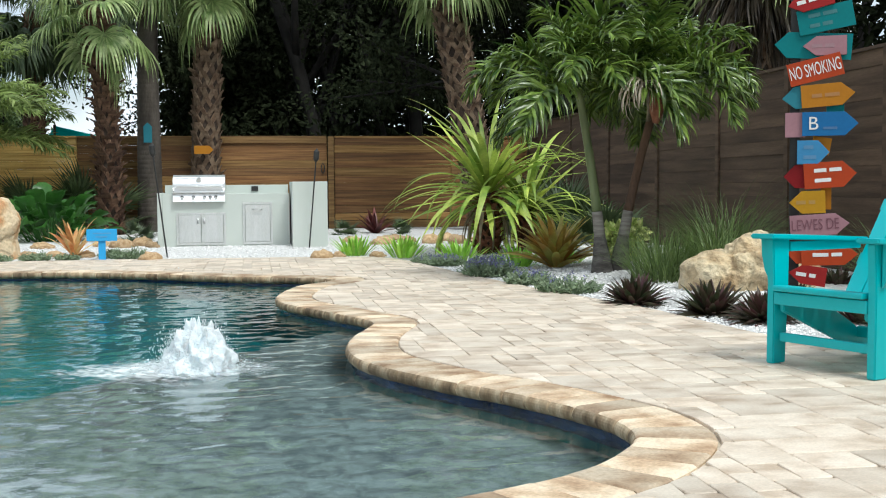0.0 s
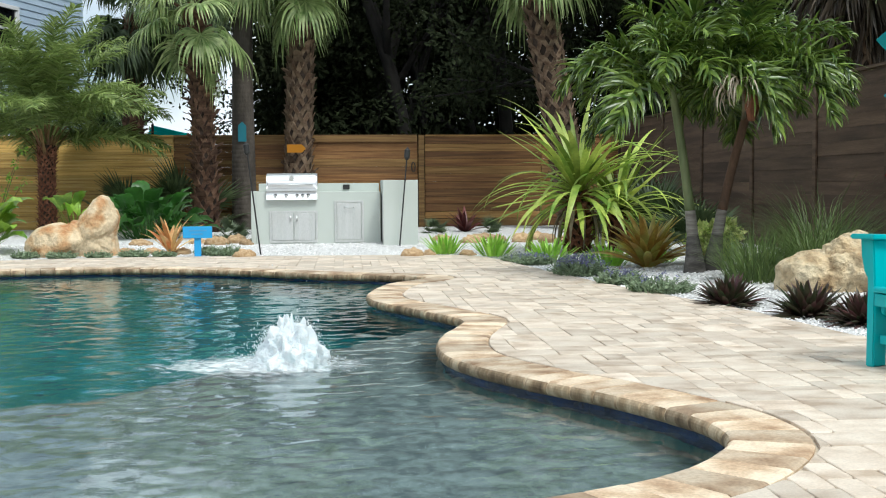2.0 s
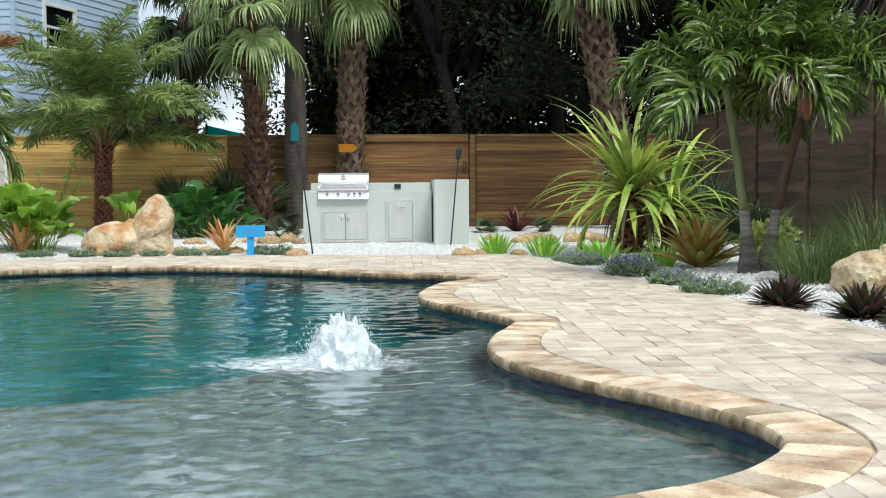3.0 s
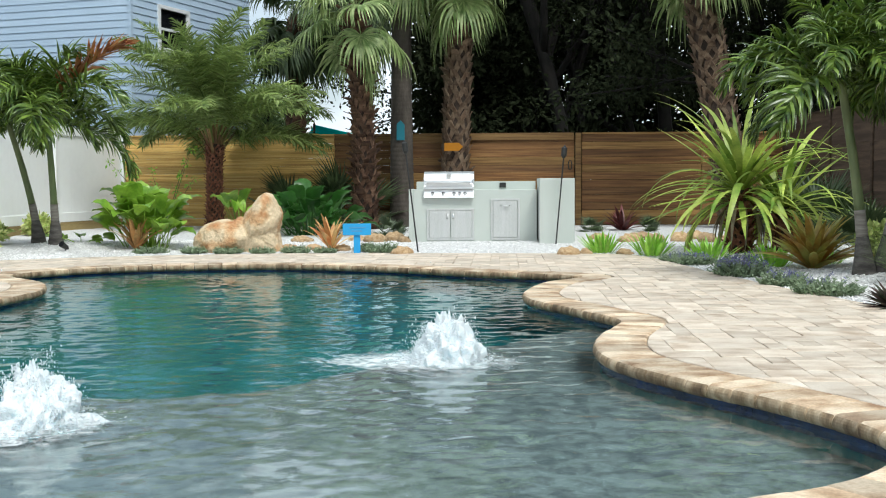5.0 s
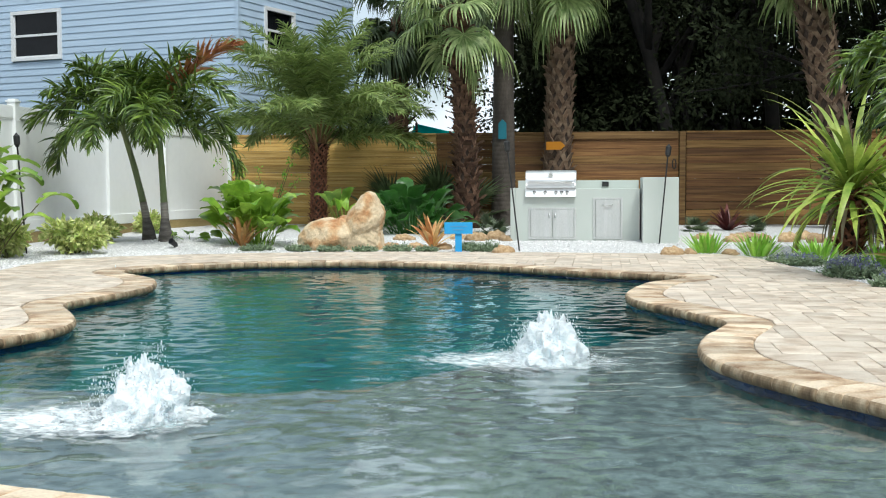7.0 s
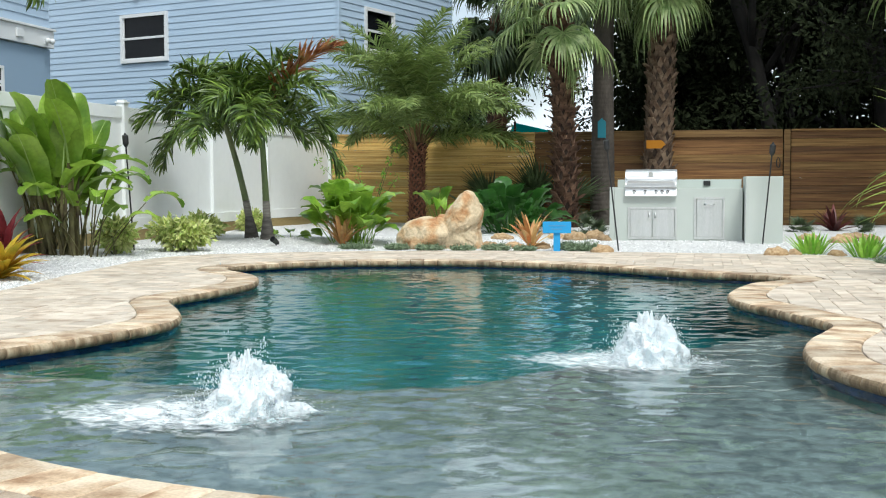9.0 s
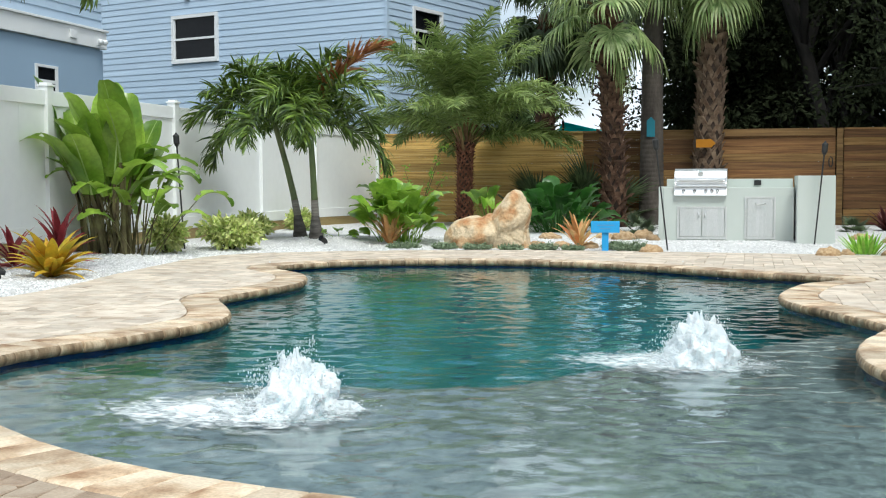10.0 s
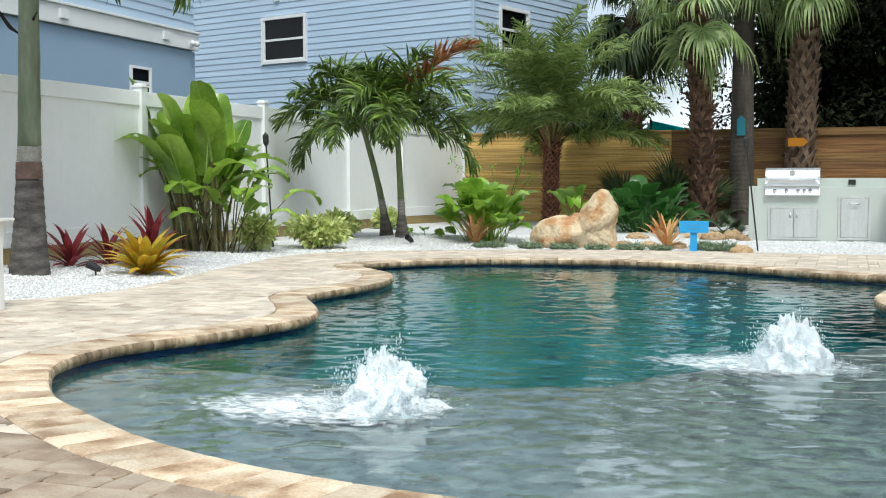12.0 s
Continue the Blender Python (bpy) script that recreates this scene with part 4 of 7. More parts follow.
def profile_boulder(label, m, outline, centre, depth, seed, rough, material):
    """A boulder with a given silhouette in x and z, rounded off in depth."""
    ang = [math.atan2(z - centre[1], x - centre[0]) % (2 * math.pi) for x, z in outline]
    rad = [math.hypot(x - centre[0], z - centre[1]) for x, z in outline]
    o = np.argsort(ang)
    A = np.array([ang[k] for k in o])
    B = np.array([rad[k] for k in o])
    A, B = np.concatenate([A - 2 * math.pi, A, A + 2 * math.pi]), np.concatenate([B, B, B])
    bm = bmesh.new()
    bmesh.ops.create_icosphere(bm, subdivisions=6, radius=1)
    s = Vector((seed * 7.1, seed * 3.3, seed))
    for v in bm.verts:
        d = v.co.normalized()
        R = float(np.interp(math.atan2(d.z, d.x) % (2 * math.pi), A, B))
        flat = math.hypot(d.x, d.z)
        k = min(1.0, flat ** 0.75)
        c, n = (d.x / flat, d.z / flat) if flat > 1e-6 else (0, 0)
        p = Vector((centre[0] + R * k * c, depth * (1 if d.y > 0 else -1) * abs(d.y) ** 0.85 * (0.7 + 0.3 * R / 0.5), centre[1] + R * k * n))
        h = rough * (noise.noise(p * 2.5 + s) + 0.5 * noise.noise(p * 6 + s) + 0.3 * abs(noise.noise(p * 13 + s)) + 0.15 * noise.noise(p * 26 + s))
        h -= rough * 0.45 * max(0, 0.12 - abs(noise.noise(p * 3.2 + s * 2))) / 0.12
        dd = noise.voronoi(p * 6.0 + s)[0]
        h -= rough * 0.22 * max(0.0, 0.3 - (dd[1] - dd[0])) / 0.3 + rough * 0.15 * dd[0]
        v.co = p + d * h
    ob = part("boulder", bm, material, smooth=True)
    ob.matrix_world = m
    tagged(ob, label, "boulder")


profile_boulder("large orange and cream boulder with a raised peak", pose(-3.62, 15.95, 0, 0, 0, 4),
                [(-0.64, -0.1), (-0.62, 0.12), (-0.5, 0.34), (-0.38, 0.41), (-0.1, 0.42), (0.06, 0.45), (0.18, 0.6), (0.28, 0.75), (0.38, 0.81), (0.46, 0.79), (0.54, 0.66), (0.61, 0.54), (0.6, 0.4), (0.55, 0.25), (0.55, 0.1), (0.56, -0.1), (0, -0.12)], (0.16, 0.2), 0.36, 1, 0.04, M["boulder"])
boulder("broad tan limestone boulder with a rough broken face", pose(4.15, 9.45, 0, 0, 0, -25),
        [((-0.12, 0, 0.05), (0.44, 0.38, 0.36), 0), ((0.12, 0.05, 0.1), (0.42, 0.4, 0.4), 8), ((0.35, 0, 0.08), (0.32, 0.36, 0.34), 0)], 2, 0.09, M["boulder2"], (0.1, 0, 0.12))


def edging_rocks():
    spots = [(-1.3, 15.2, .17, .09), (0.87, 14.98, .17, .09), (1.1, 15.15, .11, .07), (1.62, 15.25, .13, .06), (2.0, 15.2, .1, .05), (-2.2, 16.0, .14, .07), (-2.6, 16.1, .2, .06), (-2.95, 16.15, .16, .06),
             (-1.9, 17.4, .2, .1), (-1.62, 17.7, .17, .1), (-2.2, 17.6, .15, .08), (-1.45, 17.3, .12, .07), (1.9, 17.2, .2, .09), (2.3, 17.5, .18, .08), (2.65, 17.2, .22, .1), (3.0, 17.0, .2, .1), (1.5, 18.0, .2, .07), (2.2, 18.4, .25, .07), (3.0, 18.0, .22, .09),
             (-8.0, 9.7, .1, .05), (3.35, 17.3, .2, .08), (-2.75, 18.3, .16, .08), (-3.0, 17.4, .2, .07)]
    meshes = []
    for s in range(4):
        bm = rock_mesh("rock", [((0, 0, 0.2), (1, 0.75, 0.8), 10 * s), ((0.3, 0.1, 0.2), (0.7, 0.6, 0.6), 0)], 10 + s, 0.2, 3, (0, 0, 0.2))
        me = bpy.data.meshes.new("edging_rock")
        bm.to_mesh(me)
        bm.free()
        me.shade_smooth()
        me.materials.append(M["rock"])
        meshes.append(me)
    for i, (x, y, w, h) in enumerate(spots):
        ob = new("edging_rock", meshes[i % 4])
        ob.matrix_world = pose(x, y, gravel_height(x, y) - 0.01, 0, 0, random.uniform(-40, 40)) @ Matrix.Diagonal((w, w * 0.8, h * 1.55, 1))
        tagged(ob, "rounded tan edging rock on the white gravel", "rock", "edging rocks")


edging_rocks()


# ---- bubbling fountains ----
def bubbler(x, y, h, seed, drift):
    rng = random.Random(seed)
    ob = thing("bubbler_fountain", pose(x, y, WATER_Z), "foaming white water bubbling up from the sun shelf", "fountain", "bubbling fountains")
    vs, fs = [], []
    def blob(c, r, seg):
        k = len(vs)
        t = [(0, 0, 1), (0.9, 0, 0.2), (-0.45, 0.78, 0.2), (-0.45, -0.78, 0.2), (0.4, 0.4, -0.8), (-0.5, 0, -0.8), (0.3, -0.5, -0.8)]
        a = rng.uniform(0, 6.28)
        for px, py, pz in t:
            vs.append((c[0] + r[0] * (px * math.cos(a) - py * math.sin(a)), c[1] + r[1] * (px * math.sin(a) + py * math.cos(a)), c[2] + r[2] * pz))
        for f in ((0, 1, 2), (0, 2, 3), (0, 3, 1), (1, 4, 2), (2, 5, 3), (3, 6, 1), (4, 5, 2), (5, 6, 3), (6, 4, 1), (4, 6, 5)):
            fs.append(tuple(k + i for i in f))
    # a soft core, wrapped in strands of water thrown up on ballistic arcs
    bm = bmesh.new()
    bmesh.ops.create_icosphere(bm, subdivisions=6, radius=1)
    s = Vector((seed * 5.0, 0, 0))
    for v in bm.verts:
        d = v.co.copy()
        up = max(d.z, 0)
        r = 0.18 + 0.05 * noise.noise(d * 2 + s)
        spike = max(0.0, noise.noise(Vector((d.x * 5, d.y * 5, d.z * 1.5)) + s)) ** 1.3
        p = Vector((d.x * r * (1.15 - 0.45 * up), d.y * r * (1.15 - 0.45 * up), d.z * h * (0.75 if d.z > 0 else 0.15)))
        st = Vector((d.x, d.y, d.z * 0.45))
        p += d * (0.055 * noise.noise(d * 4 + s) + 0.016 * noise.noise(st * 13 + s) + 0.008 * noise.noise(st * 28 + s))
        p += Vector(drift).to_3d() * 0.16 * max(0.0, 0.35 - abs(d.z))
        p.z += h * 0.45 * spike * up
        v.co = p
    part("jet", bm, M["foam"], ob, smooth=True)
    for i in range(230):
        vx, vy = rng.gauss(0, 0.42), rng.gauss(0, 0.42)
        vz = math.sqrt(2 * 9.81 * h * rng.uniform(0.35, 1.15)) * max(0.45, 1 - 0.45 * math.hypot(vx, vy))
        x0, y0 = rng.gauss(0, 0.05), rng.gauss(0, 0.05)
        T = 2 * vz / 9.81
        big = rng.uniform(0.55, 1.2)
        for k in range(22):
            t = T * (k + rng.random()) / 22
            r = big * 0.0062 * rng.uniform(0.4, 1.1) * (1.15 - 0.75 * t / T)
            j = 0.012
            blob((x0 + vx * t + drift[0] * 0.06 * t / T + rng.gauss(0, j), y0 + vy * t + rng.gauss(0, j), vz * t - 4.905 * t * t + rng.gauss(0, j)), (r, r, r * rng.uniform(1.0, 1.9)), 1)
    tagged(mesh_object("spray", vs, fs, M["foam"], ob, "strands of white spray thrown up", smooth=True), kind="stuff")
    # torn foam spread over the water round the jet
    q = 34
    gv = [((i / q * 2 - 1) * 1.25, (j / q * 2 - 1) * 1.25) for i in range(q + 1) for j in range(q + 1)]
    lace = mesh_object("foam_lace", [(a, b, (wave(x + drift[0] * 0.45 + a * 0.75, y + drift[1] * 0.45 + b * 0.5) + 0.006)) for a, b in gv], [(i * (q + 1) + j, (i + 1) * (q + 1) + j, (i + 1) * (q + 1) + j + 1, i * (q + 1) + j + 1) for i in range(q) for j in range(q) if math.hypot(*gv[i * (q + 1) + j]) < 1.2], M["lace"], ob, "torn white foam on the water", smooth=True)
    lace.matrix_basis = Matrix.Translation((drift[0] * 0.45, drift[1] * 0.45, 0)) @ Matrix.Diagonal((0.75, 0.5, 1, 1))
    tagged(lace, kind="stuff")
    # the churned ridge that trails off the jet
    bm = bmesh.new()
    bmesh.ops.create_icosphere(bm, subdivisions=5, radius=1)
    dr = Vector(drift).to_3d()
    L = dr.length
    ax, ay = dr / L, Vector((-dr.y, dr.x, 0)) / L
    for v in bm.verts:
        d = v.co.copy()
        u = d.x
        t = 0.5 - 0.5 * u
        w = (0.12 + 0.05 * noise.noise(Vector((u * 3, seed, 0)))) * (1 - 0.3 * t)
        top = max(0.008, (0.05 * (1 - t) + 0.02) * (1 + 1.5 * noise.noise(Vector((u * 7, d.y * 5, seed)))))
        p = ax * (L * (0.16 - 0.5 * u)) + ay * (d.y * w) + Vector((0, 0, d.z * top * (1 if d.z > 0 else 0.2)))
        n = Vector((d.x, d.y, 0.5 * d.z)) * (0.05 * noise.noise(p * 9 + s) + 0.035 * noise.noise(p * 22 + s) + 0.016 * noise.noise(p * 45 + s))
        v.co = p + n
    part("churn", bm, M["foam"], ob, "low ridge of churned white water", smooth=True)
    # low tumbling foam that drifts off to one side
    vs, fs = [], []
    for i in range(2600):
        a, q = rng.uniform(0, 6.28), abs(rng.gauss(0, 1))
        along = max(0.0, rng.gauss(0.05, 0.16))
        px = math.cos(a) * q * 0.17 + drift[0] * along
        py = math.sin(a) * q * 0.15 + drift[1] * along
        r = rng.uniform(0.003, 0.014) * max(0.3, 1 - 0.3 * q)
        blob((px, py, rng.uniform(-0.01, 0.012) + 0.07 * math.exp(-3 * math.hypot(px, py)) * rng.random()), (r * rng.uniform(1, 2.2), r, r * rng.uniform(0.2, 0.5)), 1)
    tagged(mesh_object("foam", vs, fs, M["foam"], ob, "ragged white foam on the water", smooth=True), kind="stuff")
    vs, fs = [], []
    for i in range(150):
        a, q = rng.uniform(0, 6.28), abs(rng.gauss(0, 1))
        rr = 0.13 + 0.06 * q
        z = max(0.0, rng.gauss(0.45, 0.35)) * h * max(0.15, 1.35 - 0.55 * q)
        r = rng.uniform(0.0015, 0.0045) if rng.random() < 0.97 else rng.uniform(0.0045, 0.007)
        blob((math.cos(a) * rr + drift[0] * 0.1 * q * rng.random(), math.sin(a) * rr * 0.9, z), (r, r, r * rng.uniform(0.9, 2.2)), 1)
    tagged(mesh_object("droplet_spray", vs, fs, M["foam"], ob, "flying water droplets", smooth=True), kind="stuff")


bubbler(BUBBLERS[0][0], BUBBLERS[0][1], 0.31, 3, (-0.42, 0.0))
bubbler(BUBBLERS[1][0], BUBBLERS[1][1], 0.3, 8, (-0.75, -0.25))


# ---- adirondack chairs ----
def adirondack(name_label, m, material):
    ob = thing("adirondack_chair", m, name_label, "chair", "pool chairs")
    def P(n, bm, lab=""):
        return part(n, bm, material, ob, lab)
    for s in (-1, 1):
        x0, x1 = (0.285, 0.335) if s > 0 else (-0.335, -0.285)
        bm = bmesh.new()
        pts = [(-0.03, 0.0), (0.06, 0.0), (0.08, 0.4), (0.085, 0.635), (-0.035, 0.635), (-0.025, 0.4)]
        a = [bm.verts.new((x0, y, z)) for y, z in pts]
        b = [bm.verts.new((x1, y, z)) for y, z in pts]
        bm.faces.new(a)
        bm.faces.new(b[::-1])
        for i in range(6):
            bm.faces.new((a[i], b[i], b[(i + 1) % 6], a[(i + 1) % 6]))
        bmesh.ops.recalc_face_normals(bm, faces=bm.faces)
        bmesh.ops.bevel(bm, geom=list(bm.edges), offset=0.006, segments=2, affect="EDGES")
        P("front_leg", bm)
        # stringer that runs back and down to the ground as the rear leg
        xi0, xi1 = (0.245, 0.272) if s > 0 else (-0.272, -0.245)
        bm = bmesh.new()
        pts = [(0.0, 0.37), (0.0, 0.27), (0.62, 0.0), (0.8, 0.0), (0.5, 0.19), (0.3, 0.3)]
        a = [bm.verts.new((xi0, y, z)) for y, z in pts]
        b = [bm.verts.new((xi1, y, z)) for y, z in pts]
        bm.faces.new(a)
        bm.faces.new(b[::-1])
        for i in range(6):
            bm.faces.new((a[i], b[i], b[(i + 1) % 6], a[(i + 1) % 6]))
        bmesh.ops.recalc_face_normals(bm, faces=bm.faces)
        bmesh.ops.bevel(bm, geom=list(bm.edges), offset=0.005, segments=2, affect="EDGES")
        P("rear_leg", bm)
        # arm, broad in front and narrower behind
        bm = bmesh.new()
        xa, xb = (0.25, 0.41)
        out = [(xa, -0.075), (xb - 0.02, -0.085), (xb, -0.06), (xb + 0.005, 0.2), (xb - 0.03, 0.45), (xb - 0.06, 0.66), (xa + 0.01, 0.66), (xa, 0.45)]
        lo = [bm.verts.new((s * x, y, 0.637 - 0.05 * max(0, y))) for x, y in out]
        hi = [bm.verts.new((s * x, y, 0.662 - 0.05 * max(0, y))) for x, y in out]
        bm.faces.new(lo)
        bm.faces.new(hi[::-1])
        for i in range(8):
            bm.faces.new((lo[i], hi[i], hi[(i + 1) % 8], lo[(i + 1) % 8]))
        bmesh.ops.recalc_face_normals(bm, faces=bm.faces)
        bmesh.ops.bevel(bm, geom=list(bm.edges), offset=0.006, segments=2, affect="EDGES")
        P("armrest", bm)
        # curved bracket below the arm, outside the leg
        bm = bmesh.new()
        pts = [(0.345, 0.635), (0.4, 0.635), (0.395, 0.55), (0.375, 0.47), (0.345, 0.43)]
        a = [bm.verts.new((s * x, 0.0, z)) for x, z in pts]
        b = [bm.verts.new((s * x, 0.03, z)) for x, z in pts]
        bm.faces.new(a)
        bm.faces.new(b[::-1])
        for i in range(5):
            bm.faces.new((a[i], b[i], b[(i + 1) % 5], a[(i + 1) % 5]))
        bmesh.ops.recalc_face_normals(bm, faces=bm.faces)
        P("arm_bracket", bm)
        # arm rail below the armrest
        P("arm_rail", boxbm(0.28 if s > 0 else -0.31, 0.31 if s > 0 else -0.28, 0.086, 0.62, 0.57, 0.62, 0.004))
    P("front_apron", boxbm(-0.284, 0.284, -0.03, -0.004, 0.305, 0.368, 0.006))
    P("lower_stretcher", boxbm(-0.274, 0.274, 0.0, 0.028, 0.115, 0.16, 0.006))
    P("rear_stretcher", boxbm(-0.244, 0.244, 0.55, 0.58, 0.1, 0.16, 0.006))
    for i in range(5):
        y0 = -0.055 + i * 0.1
        z = 0.375 - 0.22 * max(0, y0)
        b = P("seat_slat", boxbm(-0.3, 0.3, 0, 0.094, 0, 0.026, 0.008) if i else boxbm(-0.275, 0.275, 0, 0.1, 0, 0.03, 0.01))
        b.matrix_basis = pose(0, y0, z, -12 if i else -3)
    n = 5
    for i in range(n):
        x = (i - (n - 1) / 2) * 0.108
        top = 0.86 - 0.25 * (abs(x) / 0.22) ** 2 * 0.35
        w = 0.05
        bm = bmesh.new()
        out = [(-w, 0), (w, 0), (w, top - 0.03), (w * 0.6, top), (-w * 0.6, top), (-w, top - 0.03)]
        bm.free()
        b = P("back_slat", prism(out, -0.012, 0.012, 0.004))
        b.matrix_basis = pose(x, 0.44, 0.26, -33)
    for h in (0.28, 0.62):
        b = P("back_rail", boxbm(-0.3, 0.3, 0.014, 0.04, h, h + 0.07, 0.005))
        b.matrix_basis = pose(0, 0.44, 0.26, -33)
    return ob


adirondack("turquoise slatted plastic-lumber garden chair on the pavers", pose(2.745, 5.335, 0, 0, 0, -68.3), M["teal_plastic"])
adirondack("white slatted plastic-lumber garden chair beside the palm", pose(-5.75, 6.5, 0, 0, 0, 90), M["white_plastic"])


# ---- arrow signs on a post ----
PAINTS = {"red": (0.55, 0.03, 0.03), "dark_red": (0.35, 0.01, 0.015), "orange_red": (0.72, 0.09, 0.02), "orange": (0.75, 0.3, 0.02), "yellow": (0.8, 0.42, 0.02), "teal": (0.01, 0.32, 0.34),
          "aqua": (0.06, 0.36, 0.46), "blue": (0.03, 0.24, 0.6), "sky": (0.1, 0.42, 0.8), "pink": (0.62, 0.33, 0.38), "white": (0.8, 0.8, 0.78), "dark_pink": (0.36, 0.16, 0.2)}
# Paints cut to about half: tree shade over the boards is mixed into them.
SIGN_M = {k: paint(k + "_sign_paint", tuple(c * (0.52 if k != "white" else 0.9) for c in v)) for k, v in PAINTS.items()}
FADED_M = {k: paint(k + "_faded_lettering", tuple(0.4 * c + 0.06 for c in v)) for k, v in PAINTS.items()}


def words(text, size, material, parent, x, z, y, tilt=0.0):
    cu = bpy.data.curves.new("lettering", "FONT")
    cu.body, cu.size, cu.extrude, cu.align_x, cu.align_y = text, size, 0.001, "CENTER", "CENTER"
    tmp = new("tmp", cu)
    me = bpy.data.meshes.new_from_object(tmp.evaluated_get(bpy.context.evaluated_depsgraph_get()))
    bpy.data.objects.remove(tmp)
    me.materials.clear()
    me.materials.append(material)
    ob = new("lettering", me)
    ob.parent = parent
    ob.matrix_basis = pose(x, y, z, 90, 0, 0) @ pose(0, 0, 0, 0, 0, tilt)
    return tagged(ob, "hand-painted white lettering")


def arrow_signs():
    ob = thing("sign_post", pose(3.9, 7.8, 0, 0, 0, -26.9), "black post nailed with many bright hand-painted arrow boards", "sign post")
    part("post", boxbm(-0.12, -0.05, 0.02, 0.085, -0.05, 2.9, 0.004), M["black"], ob)
    S = 1 / 252.0
    rng = random.Random(31)
    # left, right, middle height, board height (in units of the post's own scale), tilt, tip, colour, depth layer, writing
    rows = [(1392, 1470, 2, 34, -14, "l", "red", 0, 1), (1410, 1505, 34, 44, -10, "", "teal", 1, 1), (1370, 1502, 81, 46, 4, "l", "teal", 2, 0), (1419, 1493, 82, 34, 0, "l", "pink", 1, 1),
            (1394, 1487, 124, 40, -13, "", "orange_red", 0, 2), (1384, 1450, 172, 40, -4, "l", "aqua", 1, 0), (1417, 1508, 169, 40, -4, "r", "orange", 0, 1), (1460, 1490, 190, 30, 0, "", "teal", 2, 0),
            (1390, 1425, 221, 44, 0, "", "pink", 1, 0), (1419, 1514, 220, 42, 0, "r", "blue", 0, 1), (1411, 1466, 270, 42, 0, "r", "sky", 0, 1), (1436, 1468, 258, 30, 10, "", "orange", 2, 0),
            (1388, 1445, 313, 42, 0, "l", "dark_red", 1, 0), (1423, 1512, 310, 46, -4, "r", "orange_red", 0, 1), (1398, 1460, 359, 40, -2, "l", "yellow", 0, 1), (1452, 1470, 352, 40, 0, "", "orange", 2, 0),
            (1400, 1501, 399, 38, -4, "r", "pink", 0, 1), (1396, 1440, 452, 34, 0, "l", "orange_red", 1, 0), (1420, 1516, 452, 38, -2, "r", "orange_red", 0, 1), (1398, 1463, 489, 34, 8, "l", "red", 0, 1)]
    for x0, x1, yc, h, tilt, tip, colour, layer, text in rows:
        w, hh = (x1 - x0) * S, h * S
        t = min(0.09, w * 0.35)
        if tip == "r":
            out = [(-w / 2, -hh / 2), (w / 2 - t, -hh / 2), (w / 2, 0), (w / 2 - t, hh / 2), (-w / 2, hh / 2)]
        elif tip == "l":
            out = [(-w / 2 + t, -hh / 2), (w / 2, -hh / 2), (w / 2, hh / 2), (-w / 2 + t, hh / 2), (-w / 2, 0)]
        else:
            out = [(-w / 2, -hh / 2), (w / 2, -hh / 2), (w / 2, hh / 2), (-w / 2, hh / 2)]
        b = part("arrow_board", prism(out, -0.009, 0.009, 0.002), SIGN_M[colour], ob, colour.replace("_", " ") + " painted board")
        b.matrix_basis = pose(((x0 + x1) / 2 - 1428) * S, -0.045 + 0.02 * layer, 0.92 + (324 - yc) * S, 0, tilt, 0)
        if text == 2:
            words("NO SMOKING", 0.088, SIGN_M["white"], b, 0, 0, -0.012).scale = (0.63, 1.45, 1)
        elif text == 1 and colour == "pink" and w > 0.35:
            words("LEWES DE", 0.1, SIGN_M["dark_pink"], b, -0.03, 0, -0.012).scale = (0.72, 1.1, 1)
        elif text == 1:
            wm = SIGN_M["white"] if colour in ("red", "orange_red") else FADED_M[colour]
            if colour == "blue":
                words("B", 0.13, SIGN_M["white"], b, -w * 0.3, 0, -0.012)
            k = 2 if h > 40 and colour != "blue" else 1
            for j in range(k):
                z = (-0.03 if colour == "blue" else 0) if k == 1 else (0.035 - 0.07 * j)
                a0, a1 = -w * (0.12 if colour == "blue" else 0.3), w * (0.22 if j == 0 else 0.12)
                size = 0.009 if colour == "blue" else 0.013
                bm = bmesh.new()
                x = a0
                while x < a1 - 0.03:
                    lw = min(rng.uniform(0.06, 0.11), a1 - x)
                    box(bm, x, x + lw, -0.0115, -0.0092, z - size, z + size)
                    x += lw + 0.02
                part("lettering", bm, wm, b, "unreadable line of lettering")


arrow_signs()


def nailed_sign(m, label, colour, out):
    b = part("arrow_sign", prism(out, -0.012, 0.0, 0.002), SIGN_M[colour])
    b.matrix_world = m
    tagged(b, label, "sign")


nailed_sign(pose(-1.99, 23.11, 1.97), "small aqua arrow board nailed to the grey palm trunk", "aqua", [(-0.08, -0.19), (0.08, -0.19), (0.08, 0.12), (0, 0.2), (-0.08, 0.12)])
nailed_sign(pose(-0.95, 23.12, 1.64), "small orange arrow board nailed to the palm trunk", "orange", [(-0.17, -0.08), (0.12, -0.08), (0.2, 0), (0.12, 0.08), (-0.17, 0.08)])


# ---- plants ----
def ribbon(V, F, pts, widths, side, fold=0.25):
    """A folded strip along points: an edge, a keel and an edge at each; side: the way of its breadth."""
    k = len(V)
    n = len(pts)
    for i, p in enumerate(pts):
        d = (pts[min(i + 1, n - 1)] - pts[max(i - 1, 0)]).normalized()
        s = (side - d * side.dot(d)).normalized()
        up = s.cross(d)
        w = widths[i] / 2
        V += [tuple(p - s * w + up * (w * fold)), tuple(p), tuple(p + s * w + up * (w * fold))]
    for i in range(n - 1):
        a = k + 3 * i
        F += [(a, a + 1, a + 4, a + 3), (a + 1, a + 2, a + 5, a + 4)]


